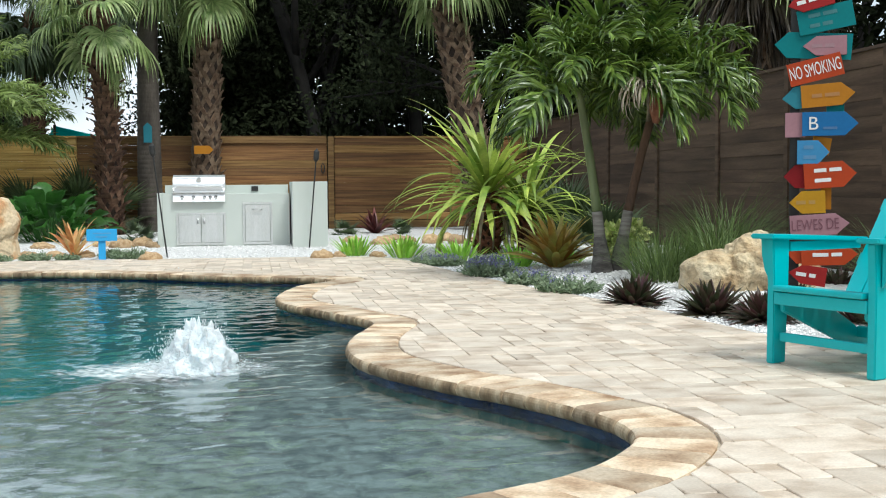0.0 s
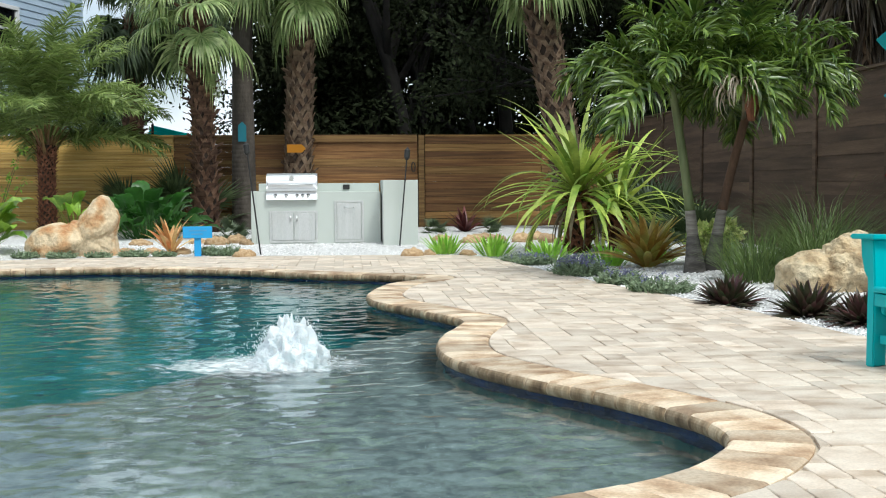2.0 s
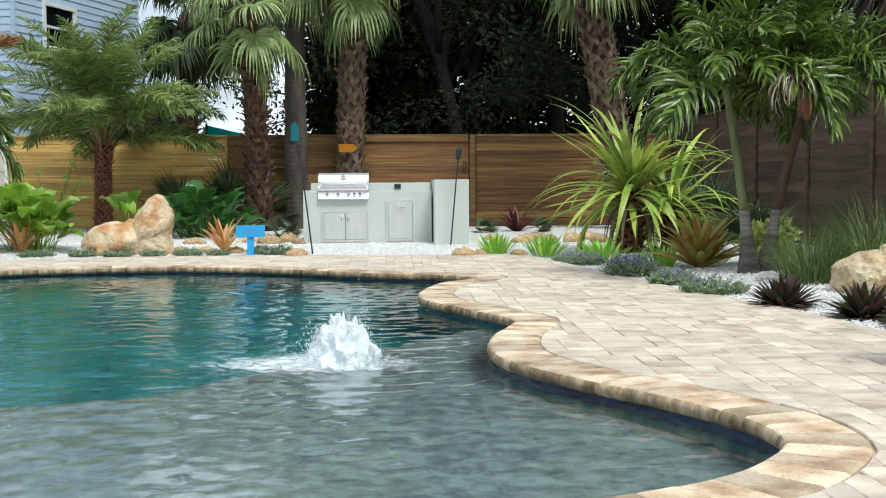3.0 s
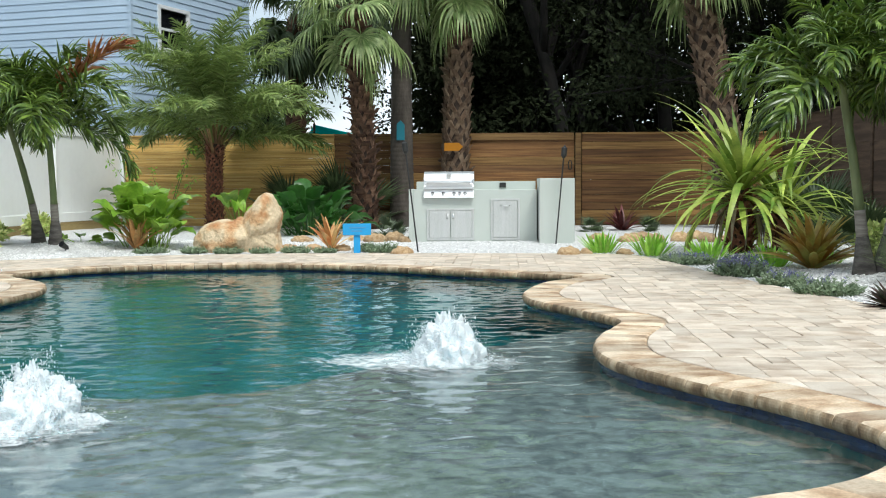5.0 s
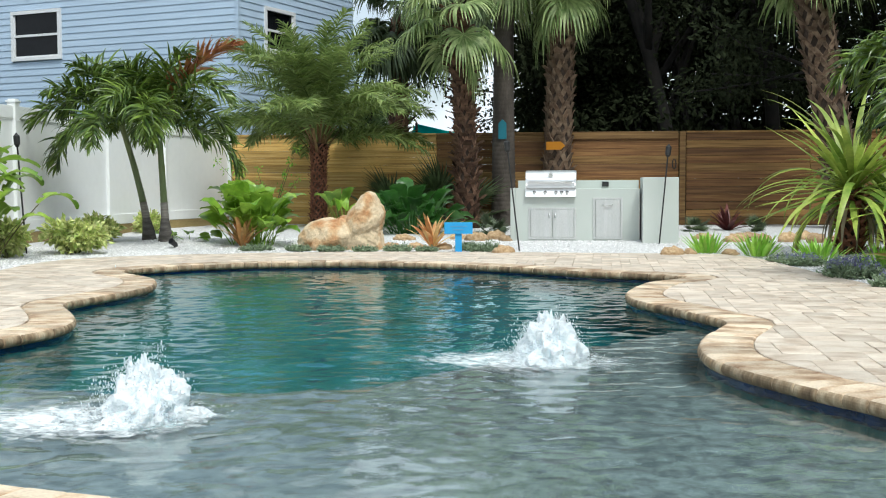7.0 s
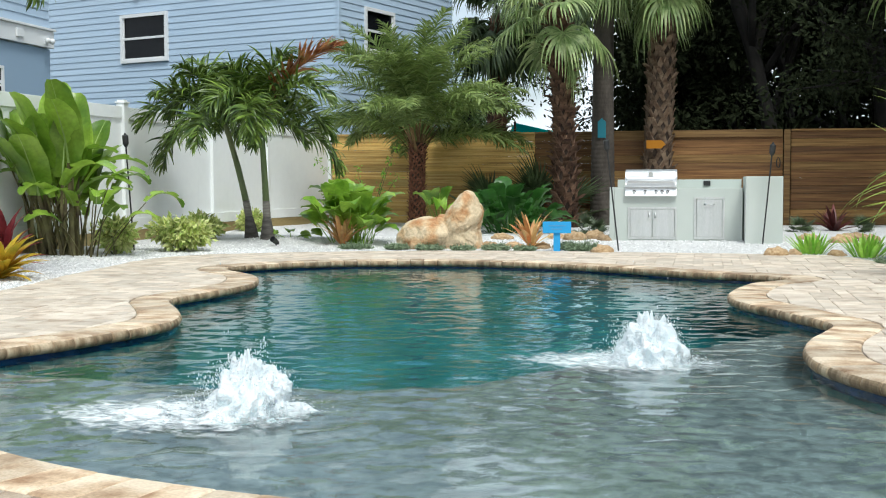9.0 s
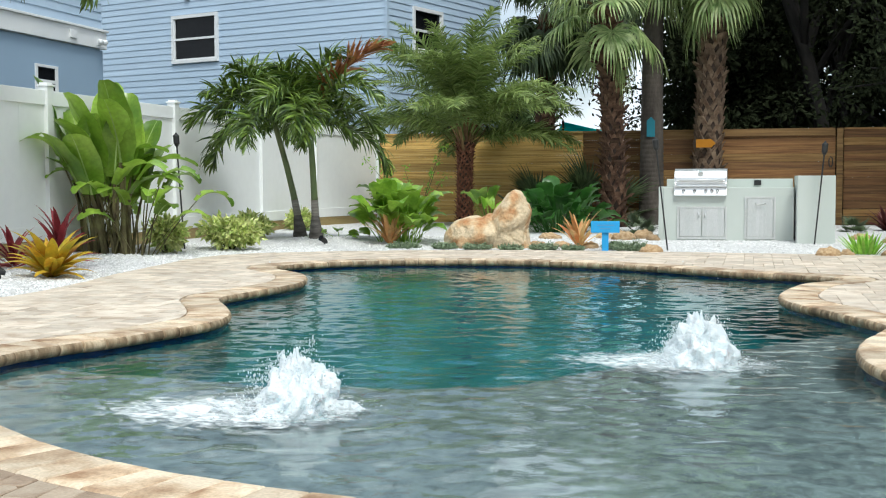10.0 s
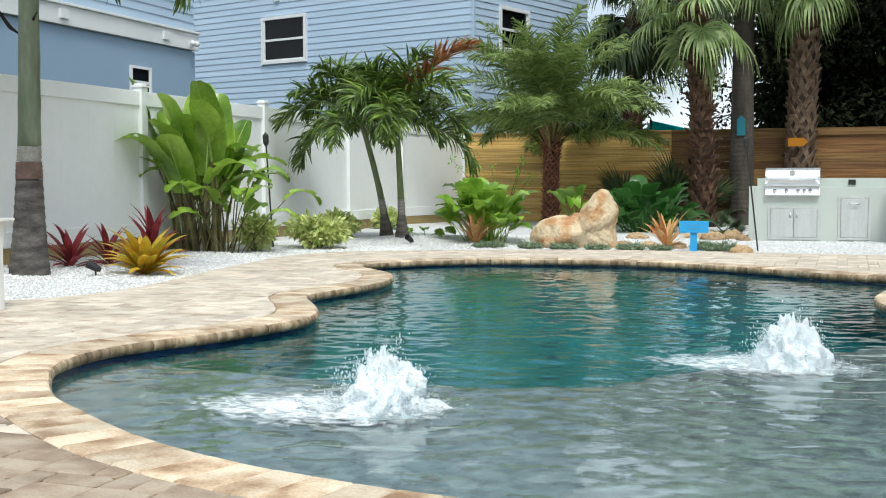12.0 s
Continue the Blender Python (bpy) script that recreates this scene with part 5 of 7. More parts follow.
def arc(base, az, el, length, droop, n, wob=0.0, rng=None):
    """Points of a stem that starts at az, el (degrees) and bends down by droop degrees along its length."""
    pts = [Vector(base)]
    for i in range(n):
        e = radians(el - droop * ((i + 0.5) / n) ** 1.2)
        a = radians(az + (rng.uniform(-wob, wob) if rng else 0))
        pts.append(pts[-1] + Vector((math.cos(e) * math.cos(a), math.cos(e) * math.sin(a), math.sin(e))) * (length / n))
    return pts


def lateral(az):
    return Vector((-math.sin(radians(az)), math.cos(radians(az)), 0))


def data_mesh(name, V, F, material, smooth=True):
    me = bpy.data.meshes.new(name)
    me.from_pydata(V, [], F)
    me.update()
    if smooth:
        me.shade_smooth()
    me.materials.append(material)
    return me


def blade_mesh(name, length, width, droop, material, seed, seg=7, fold=0.3, shape="sword", el=0.0):
    """One leaf along +x, rising at el and drooping."""
    rng = random.Random(seed)
    V, F = [], []
    pts = arc((0, 0, 0), 0, el, length, droop, seg, 4, rng)
    if shape == "sword":
        ws = [width * (0.55 + 0.45 * min(1, t / 0.3)) * (1 - max(0, (t - 0.45) / 0.55) ** 1.5 * 0.96) for t in np.linspace(0, 1, seg + 1)]
    else:
        ws = [width * max(0.06, math.sin(math.pi * min(1, t * 0.97 + 0.03)) ** 0.7) for t in np.linspace(0, 1, seg + 1)]
    ribbon(V, F, pts, ws, Vector((0, 1, 0)), fold)
    return data_mesh(name, V, F, material)


def rosette(name, place, label, category, group, meshes, n, el, scale=(0.8, 1.1), name_leaf="leaf", seed=0, base_r=0.02, height=0.0):
    """A plant of sword leaves that stand out of one heart; el: lowest and highest rise."""
    rng = random.Random(seed)
    ob = thing(name, pose(*place), label, category, group)
    for i in range(n):
        t = (i + 0.5) / n
        o = new(name_leaf, meshes[i % len(meshes)])
        o.parent = ob
        az = i * 137.5 + rng.uniform(-15, 15)
        s = rng.uniform(*scale)
        r = base_r * (1 - t * 0.7)
        o.matrix_basis = pose(r * math.cos(radians(az)), r * math.sin(radians(az)), height * t, 0, 0, az) @ pose(0, 0, 0, rng.uniform(-12, 12), -(el[0] + (el[1] - el[0]) * t + rng.uniform(-6, 6)), 0) @ Matrix.Scale(s, 4)
    return ob


def tuft(name, place, label, category, group, material, n, length, width, el, droop, radius, seed, seg=4, lean=0.0, part_name="blades"):
    """Many thin blades, joined."""
    rng = random.Random(seed)
    V, F = [], []
    for i in range(n):
        a, q = rng.uniform(0, 360), math.sqrt(rng.random()) * radius
        b = (q * math.cos(radians(a)), q * math.sin(radians(a)), 0)
        az = a + rng.gauss(0, 35)
        L = length * rng.uniform(0.6, 1.1)
        pts = arc(b, az, rng.uniform(*el), L, droop * rng.uniform(0.5, 1.2), seg, 6, rng)
        ws = [width * (1 - 0.9 * (t ** 1.6)) for t in np.linspace(0, 1, seg + 1)]
        ribbon(V, F, pts, ws, lateral(az), 0.3)
    ob = thing(name, pose(*place), label, category, group)
    mesh_object(part_name, V, F, material, ob, smooth=True)
    return ob


def leaf_cloud(V, F, centre, radii, n, size, rng, aspect=0.45, shell=0.5):
    """Small pointed leaves through a lumpy volume."""
    for _ in range(n):
        d = Vector((rng.gauss(0, 1), rng.gauss(0, 1), rng.gauss(0, 1))).normalized()
        q = shell + (1 - shell) * rng.random()
        lump = 0.8 + 0.5 * noise.noise(d * 2.2 + Vector(centre))
        p = Vector((centre[0] + d.x * radii[0] * q * lump, centre[1] + d.y * radii[1] * q * lump, centre[2] + d.z * radii[2] * q * lump))
        t = (d + Vector((rng.gauss(0, 0.6), rng.gauss(0, 0.6), rng.gauss(0, 0.6) - 0.2))).normalized()
        s = t.orthogonal().normalized()
        s = Matrix.Rotation(rng.uniform(0, 6.28), 3, t) @ s
        L = size * rng.uniform(0.6, 1.3)
        k = len(V)
        up = s.cross(t) * L * 0.12
        V += [tuple(p), tuple(p + t * L * 0.5 + s * L * aspect / 2 + up), tuple(p + t * L), tuple(p + t * L * 0.5 - s * L * aspect / 2 + up)]
        F += [(k, k + 1, k + 2), (k, k + 2, k + 3)]


def shrub(name, place, label, material, radii, n, size, seed, group="", aspect=0.45):
    rng = random.Random(seed)
    ob = thing(name, pose(*place), label, "shrub", group)
    V, F = [], []
    for k in range(5):
        c = (rng.uniform(-0.45, 0.45) * radii[0], rng.uniform(-0.45, 0.45) * radii[1], radii[2] * rng.uniform(0.75, 1.25))
        leaf_cloud(V, F, c, tuple(r * rng.uniform(0.55, 0.8) for r in radii), n // 5, size, rng, aspect, 0.35)
    V = [(x, y, max(z, 0.01)) for x, y, z in V]
    mesh_object("leaves", V, F, material, ob)
    SV, SF = [], []
    for k in range(7):
        a = rng.uniform(0, 360)
        pts = arc((0, 0, -0.04), a, rng.uniform(45, 80), radii[2] * 1.5, 20, 4)
        v, f = tube(pts, [0.012, 0.01, 0.008, 0.006, 0.003], 5)
        o = len(SV)
        SV += [tuple(p) for p in v]
        SF += [tuple(o + i for i in q) for q in f]
    mesh_object("stems", SV, SF, M["stem"], ob)
    return ob


# feather palms
def plume_mesh(name, material, length, el, droop, pairs, leaflet, width, seed, lift=(30, 50), drop=0.5, petiole=0.16, spread=(68, 30), loose=9):
    """A feather frond along +x that rises at el and bends over; its leaflets stand up from the rib and their ends fall."""
    rng = random.Random(seed)
    V, F = [], []
    seg = 16
    pts = arc((0, 0, 0), 0, el, length, droop, seg)
    ribbon(V, F, pts, [0.036 * (1 - 0.8 * i / seg) for i in range(seg + 1)], Vector((0, 1, 0)), 0.6)
    s = Vector((0, 1, 0))
    for i in range(pairs):
        u = (i + 0.5) / pairs
        x = (petiole + (1 - petiole) * u) * seg
        k = min(int(x), seg - 1)
        p = pts[k].lerp(pts[k + 1], x - k)
        d = (pts[k + 1] - pts[k]).normalized()
        up = d.cross(s)
        L = leaflet * (0.5 + 0.5 * math.sin(math.pi * min(1, u * 0.8 + 0.18))) * (1 - 0.35 * max(0, u - 0.75) / 0.25)
        for sg in (-1, 1):
            f = radians(spread[0] + (spread[1] - spread[0]) * u + rng.uniform(-loose, loose))
            a = radians(rng.uniform(*lift)) * (1 - 0.5 * u)
            w = ((s * sg * math.sin(f) + d * math.cos(f)) * math.cos(a) + up * math.sin(a)).normalized()
            q = [p]
            l2 = L * rng.uniform(0.85, 1.1)
            fall = drop * rng.uniform(0.25, 1.6)
            for j in range(4):
                w = (w + Vector((0, 0, -1)) * fall * (0.1, 0.3, 0.6, 0.9)[j]).normalized()
                q.append(q[-1] + w * l2 / 4)
            side = (d + up * rng.uniform(-0.5, 0.5)).normalized()
            ribbon(V, F, q, [width * 0.55, width, width * 0.95, width * 0.6, 0.003], side, 0.25)
    return data_mesh(name, V, F, material)


def palm_crown(ob, top, meshes, n, el, scale, seed, az0=0, name="frond"):
    rng = random.Random(seed)
    for i in range(n):
        t = (i + 0.5) / n
        o = new(name, meshes[i % len(meshes)])
        o.parent = ob
        az = az0 + i * 137.5 + rng.uniform(-14, 14)
        e = el[0] + (el[1] - el[0]) * t + rng.uniform(-8, 8)
        o.matrix_basis = Matrix.Translation(top) @ pose(0, 0, -0.12 * (1 - t), 0, 0, az) @ pose(0, 0, 0, rng.uniform(-15, 15), -e, 0) @ Matrix.Scale(rng.uniform(*scale), 4)


ADON = [plume_mesh("palm_frond", M["lf_adon"], L, e, d, 52, 0.5, 0.034, 30 + i, lift=(-8, 66), drop=0.66, loose=17) for i, (L, e, d) in enumerate(((1.45, 22, 92), (1.4, 60, 118), (1.35, 42, 112), (1.3, 76, 104), (1.45, 52, 128), (1.2, 86, 70)))]
BROWN = plume_mesh("dead_frond", M["lf_brown"], 1.3, 62, 48, 40, 0.42, 0.04, 39, lift=(0, 40), drop=0.3, petiole=0.2, spread=(40, 20))
DATE = [plume_mesh("date_frond", M["lf_date"], L, e, d, 66, 0.45, 0.027, 40 + i, lift=(-22, 45), drop=0.42, petiole=0.22, spread=(66, 38)) for i, (L, e, d) in enumerate(((2.3, 40, 66), (2.65, 74, 78), (2.4, 56, 76), (2.3, 34, 52), (2.75, 84, 58), (2.5, 64, 88), (2.2, 46, 84), (2.7, 79, 66)))]


def ringed_trunk(ob, pts, radii, ring_step, material, name="trunk", label=""):
    """A smooth trunk with leaf-scar rings."""
    P, R = [], []
    for i in range(len(pts) - 1):
        a, b = Vector(pts[i]), Vector(pts[i + 1])
        n = max(2, int((b - a).length / ring_step) * 3)
        for k in range(n):
            t = k / n
            P.append(a.lerp(b, t))
            R.append((radii[i] + (radii[i + 1] - radii[i]) * t) * (1.035 if k % 3 == 0 else 1.0 - 0.004 * (k % 3)))
    P.append(Vector(pts[-1]))
    R.append(radii[-1])
    v, f = tube(P, R, 16)
    return mesh_object(name, v, f, material, ob, label, smooth=True)


def christmas_palm(place, lean, heights, label, seed, n=13, scale=(0.85, 1.1), shaft="green_stem", r=0.085, dead=False, az0=0):
    """A slim ringed palm with a green crown shaft; heights: of the rings' end and of the crown."""
    hz, hc = heights
    ob = thing("palm_tree", pose(*place), label, "palm tree", "feather palms")
    bend = [(lean[0] * t ** 1.4, lean[1] * t ** 1.4, hc * t) for t in (0, 0.08, 0.2, 0.4, 0.6, 0.8, 1.0)]
    bend[0] = (0, 0, -0.06)
    k = hz / hc
    low = [p for p in bend if p[2] <= hz + 1e-6]
    mid = (lean[0] * k ** 1.4, lean[1] * k ** 1.4, hz)
    rad = [r * (2.0 if i == 0 else 1.45 if i == 1 else 1.12 - 0.2 * i / len(low)) for i in range(len(low))] + [r * 0.82]
    cut = [p for p in low if p[2] <= hz * 0.6]
    kk = hz * 0.6 / hc
    waist = (lean[0] * kk ** 1.4, lean[1] * kk ** 1.4, hz * 0.6)
    ringed_trunk(ob, cut + [waist], rad[:len(cut)] + [r * 0.92], 0.055, M["trunk_scar"])
    ringed_trunk(ob, [waist, mid], [r * 0.92, r * 0.82], 0.05, M["trunk_pale"], "ringed_band", "pale leaf-scar rings")
    up = [mid] + [p for p in bend if p[2] > hz + 0.02]
    ringed_trunk(ob, up, [r * (0.8 - 0.25 * i / len(up)) for i in range(len(up))], 0.3, M[shaft], "crown_shaft", "smooth green crown shaft" if shaft == "green_stem" else "brownish crown shaft")
    palm_crown(ob, Vector(bend[-1]), ADON, n, (-5, 5), scale, seed, az0)
    return ob


# the pair by the white fence, with one brown frond
pl = christmas_palm((-6.6, 16.28, 0.07), (-0.38, -0.1, 0), (0.58, 1.78), "slim ringed palm with glossy arching fronds, one of a pair", 51, n=15, scale=(0.88, 1.12), az0=172, r=0.062)
pr = christmas_palm((-6.24, 16.0, 0.07), (-0.05, -0.1, 0), (0.58, 1.78), "slim ringed palm with one orange-brown dead frond", 52, n=16, scale=(0.88, 1.12), r=0.062)
bf = new("dead_frond", BROWN)
bf.parent = pr
bf.matrix_basis = Matrix.Translation((0.0, -0.1, 1.8)) @ pose(0, 0, 0, 0, 0, -6) @ Matrix.Scale(1.2, 4)
# the pair by the weathered fence
christmas_palm((3.44, 11.2, 0.03), (-0.26, -0.03, 0), (0.62, 1.86), "leaning ringed palm with a dense glossy crown", 53, n=26, scale=(0.7, 1.0), r=0.062, az0=30)
christmas_palm((3.63, 11.24, 0.03), (0.44, 0.0, 0), (0.62, 1.9), "ringed palm with a full drooping glossy crown", 54, n=24, scale=(0.58, 0.84), r=0.062, az0=77, shaft="shaft_brown")


def date_palm():
    ob = thing("date_palm", pose(-5.45, 21.9, 0), "fine-leaved date palm with a dark shaggy trunk", "palm tree")
    booted(ob, [(0, 0, -0.05), (0, 0, 0.6), (0.0, 0, 1.2), (0.02, 0, 1.68)], [0.17, 0.135, 0.13, 0.16], M["boot_red"], 0.06, 0.1, 0.035, 61, m=9)
    rng = random.Random(63)
    for i in range(26):
        az = i * 137.5
        V, F = [], []
        pts = arc((0.1 * math.cos(radians(az)), 0.1 * math.sin(radians(az)), 1.42 + 0.01 * i), az, rng.uniform(56, 80), rng.uniform(0.5, 0.75), 20, 5)
        ribbon(V, F, pts, [0.075, 0.06, 0.05, 0.042, 0.036, 0.03], lateral(az), 0.5)
        mesh_object("leaf_base", V, F, M["leaf_base"], ob, "brown and yellow frond base", smooth=True)
    palm_crown(ob, Vector((0.02, 0, 1.68)), DATE, 66, (-6, 6), (0.9, 1.12), 62)
    return ob


def booted(ob, pts, radii, material, row, size, stick, seed, name="trunk", m=7, stubs=0.8):
    """A dark fibrous trunk wrapped in old leaf bases, each an upturned fork whose legs cross its neighbours'."""
    rng = random.Random(seed)
    v, f = tube(pts, [r * 0.94 for r in radii], 18)
    mesh_object(name, v, f, M["boot_core"], ob, smooth=True)
    zs = np.array([p[2] for p in pts])
    px, py = [p[0] for p in pts], [p[1] for p in pts]
    V, F = [], []
    def surf(z, a, out):
        r = float(np.interp(z, zs, radii)) + out
        return Vector((float(np.interp(z, zs, px)) + r * math.cos(a), float(np.interp(z, zs, py)) + r * math.sin(a), z))
    def strap(P, W):
        """A thick strap through points (z, angle, out) with widths."""
        k = len(V)
        for (z, a, out), w in zip(P, W):
            r = float(np.interp(z, zs, radii))
            for da, o in ((-w / 2 / r, out - 0.012), (-w / 2.6 / r, out), (w / 2.6 / r, out), (w / 2 / r, out - 0.012)):
                V.append(tuple(surf(z, a + da, o)))
        n = len(P)
        for i in range(n - 1):
            for q in range(3):
                a0 = k + i * 4 + q
                F.append((a0, a0 + 1, a0 + 5, a0 + 4))
        e = k + (n - 1) * 4
        F.append((e, e + 1, e + 2, e + 3))
    rows = int((zs[-1] - zs[0]) / row)
    for i in range(rows):
        for q in range(m):
            a = 2 * math.pi * (q + 0.5 * (i % 2)) / m + rng.uniform(-0.11, 0.11) + i * 0.05
            z0 = zs[0] + i * row + rng.uniform(-0.02, 0.02)
            step = 2 * math.pi / m * 0.5
            h = row * rng.uniform(1.35, 1.6)
            w = size * rng.uniform(0.32, 0.48)
            st = stick * rng.uniform(0.5, 1.2)
            for sg in (-1, 1):
                strap([(z0, a + sg * step * 1.05, 0.004), (z0 + h * 0.4, a + sg * step * 0.66, 0.014), (z0 + h * 0.8, a + sg * step * 0.2, 0.02 + st * 0.25), (z0 + h * 1.02, a + sg * step * 0.06, 0.02 + st * 0.6)], [w * 0.7, w, w * 1.05, w * 0.9])
            if rng.random() < stubs:
                ln = rng.uniform(0.2, 0.7)
                strap([(z0 + h * 0.85, a, 0.015 + st * 0.4), (z0 + h * (0.85 + ln * 0.5), a, 0.03 + st), (z0 + h * (0.9 + ln * 0.7), a + rng.uniform(-0.08, 0.08), 0.03 + st * 1.4)], [w * 1.3, w * 1.1, w * 0.7])
    bases = mesh_object("boot_wrap", V, F, material, ob, "split old leaf bases")
    return tagged(bases, kind="stuff")


date_palm()


# fan palms
def fan_mesh(name, material, radius, segs, seed, droop=1.0, petiole=0.7, spread=290, ragged=0.15, el=0, breadth=0.62):
    """A fan leaf on a stalk along +x rising at el; the outer halves of its fingers hang."""
    rng = random.Random(seed)
    V, F = [], []
    pts = arc((0, 0, 0), 0, el, petiole, 25, 6)
    ribbon(V, F, pts, [0.04, 0.034, 0.03, 0.028, 0.026, 0.024, 0.022], Vector((0, 1, 0)), 0.5)
    hub = pts[-1]
    D = (pts[-1] - pts[-2]).normalized()
    S = Vector((0, 1, 0))
    N = D.cross(S)
    for i in range(segs):
        a = radians(-spread / 2 + spread * i / (segs - 1) + rng.uniform(-2, 2))
        L = radius * (0.72 + 0.28 * math.cos(a * 0.6)) * rng.uniform(1 - ragged, 1 + ragged)
        d = (D * math.cos(a) + S * math.sin(a) + N * 0.18).normalized()
        side = (S * math.cos(a) - D * math.sin(a)).normalized()
        q = [hub.copy()]
        fall = droop * rng.uniform(0.6, 1.35)
        for j in range(7):
            d = (d + Vector((0, 0, -1)) * fall * (0.02, 0.06, 0.16, 0.36, 0.5, 0.6, 0.6)[j]).normalized()
            q.append(q[-1] + d * (L / 7))
        ww = radius * spread / 57.3 / segs * breadth
        ribbon(V, F, q, [0.012, ww * 0.6, ww, ww * 0.95, ww * 0.75, ww * 0.5, ww * 0.28, 0.003], side, 0.3)
    return data_mesh(name, V, F, material)


FAN = [fan_mesh("fan_leaf", M["lf_fan"], 0.95, 40, 70 + i, 1.0 + 0.25 * (i % 3), 0.8, 270, 0.2, el=e, breadth=0.6) for i, e in enumerate((-55, 18, -28, 45, -5, 72))]
# the same fans in the darker leaf, their shade held in the colour
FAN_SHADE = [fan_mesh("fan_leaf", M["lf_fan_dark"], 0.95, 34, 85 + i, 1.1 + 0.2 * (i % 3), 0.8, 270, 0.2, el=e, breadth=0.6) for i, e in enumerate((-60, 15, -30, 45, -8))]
FAN_DEAD = [fan_mesh("dead_fan_leaf", M["lf_skirt"], 0.85, 34, 78 + i, 1.6, 0.5, 200, 0.25, el=e) for i, e in enumerate((-75, -60))]


def sabal(place, pts, radii, label, seed, material, crown=True, n=24, stick=0.07, size=0.16, meshes=None, scale=(0.85, 1.15), stubs=0.3, m=7, row=0.165):
    ob = thing("sabal_palm", pose(*place), label, "palm tree", "fan palms")
    if size:
        booted(ob, pts, radii, material, row, size, stick, seed, m=m, stubs=stubs)
    else:
        ringed_trunk(ob, pts, radii, 0.09, material)
    if crown:
        palm_crown(ob, Vector(pts[-1]), meshes or FAN, n, (-6, 6), scale, seed + 1, name="fan_leaf")
    return ob


sabal((-2.62, 22.2, 0), [(0, 0, -0.05), (0.02, 0, 1.0), (-0.02, 0, 2.2), (-0.14, 0, 4.25)], [0.26, 0.2, 0.18, 0.19], "cabbage palm with red-brown split leaf bases up its trunk", 81, M["boot_dark"], n=11, stick=0.12, size=0.22, stubs=0.95, m=7, row=0.15, scale=(0.85, 1.05))
sabal((-1.99, 23.35, 0), [(0, 0, -0.05), (0.0, 0, 0.4), (0.0, 0, 2.5), (0.02, 0, 5.5)], [0.3, 0.245, 0.21, 0.18], "smooth grey-trunked cabbage palm carrying a small aqua sign", 82, M["trunk_grey"], n=18, size=0)
sabal((-0.92, 23.5, 0), [(0, 0, -0.05), (0.0, 0, 1.2), (0.06, 0, 3.0), (0.1, 0, 5.1)], [0.3, 0.26, 0.25, 0.24], "stout cabbage palm with criss-cross leaf bases behind the grill", 83, M["boot"], n=16, stick=0.09, size=0.26)
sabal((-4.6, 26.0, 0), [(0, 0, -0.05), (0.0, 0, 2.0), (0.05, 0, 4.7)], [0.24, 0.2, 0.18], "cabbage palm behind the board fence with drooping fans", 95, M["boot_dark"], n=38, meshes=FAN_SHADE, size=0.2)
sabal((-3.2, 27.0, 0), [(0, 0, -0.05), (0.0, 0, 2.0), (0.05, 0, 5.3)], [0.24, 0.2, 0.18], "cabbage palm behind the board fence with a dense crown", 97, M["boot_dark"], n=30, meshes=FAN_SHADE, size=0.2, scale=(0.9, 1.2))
sabal((4.52, 22.2, 0), [(0, 0, -0.05), (-0.28, 0, 1.6), (-0.49, 0, 2.75), (-0.78, 0, 4.5), (-0.92, 0, 5.6)], [0.33, 0.3, 0.3, 0.29, 0.28], "stout cabbage palm with criss-cross leaf bases", 84, M["boot"], n=20, stick=0.1, size=0.28)
# one behind the weathered fence, with a skirt of dry leaves
dry = sabal((7.05, 15.6, 0), [(0, 0, -0.05), (0, 0, 2.0), (0.0, 0, 4.6)], [0.3, 0.27, 0.25], "cabbage palm with a hanging skirt of dry brown leaves", 85, M["boot"], n=14, size=0.17)
palm_crown(dry, Vector((0, 0, 4.3)), FAN_DEAD, 64, (-16, 22), (1.0, 1.55), 86, name="dead_leaf")


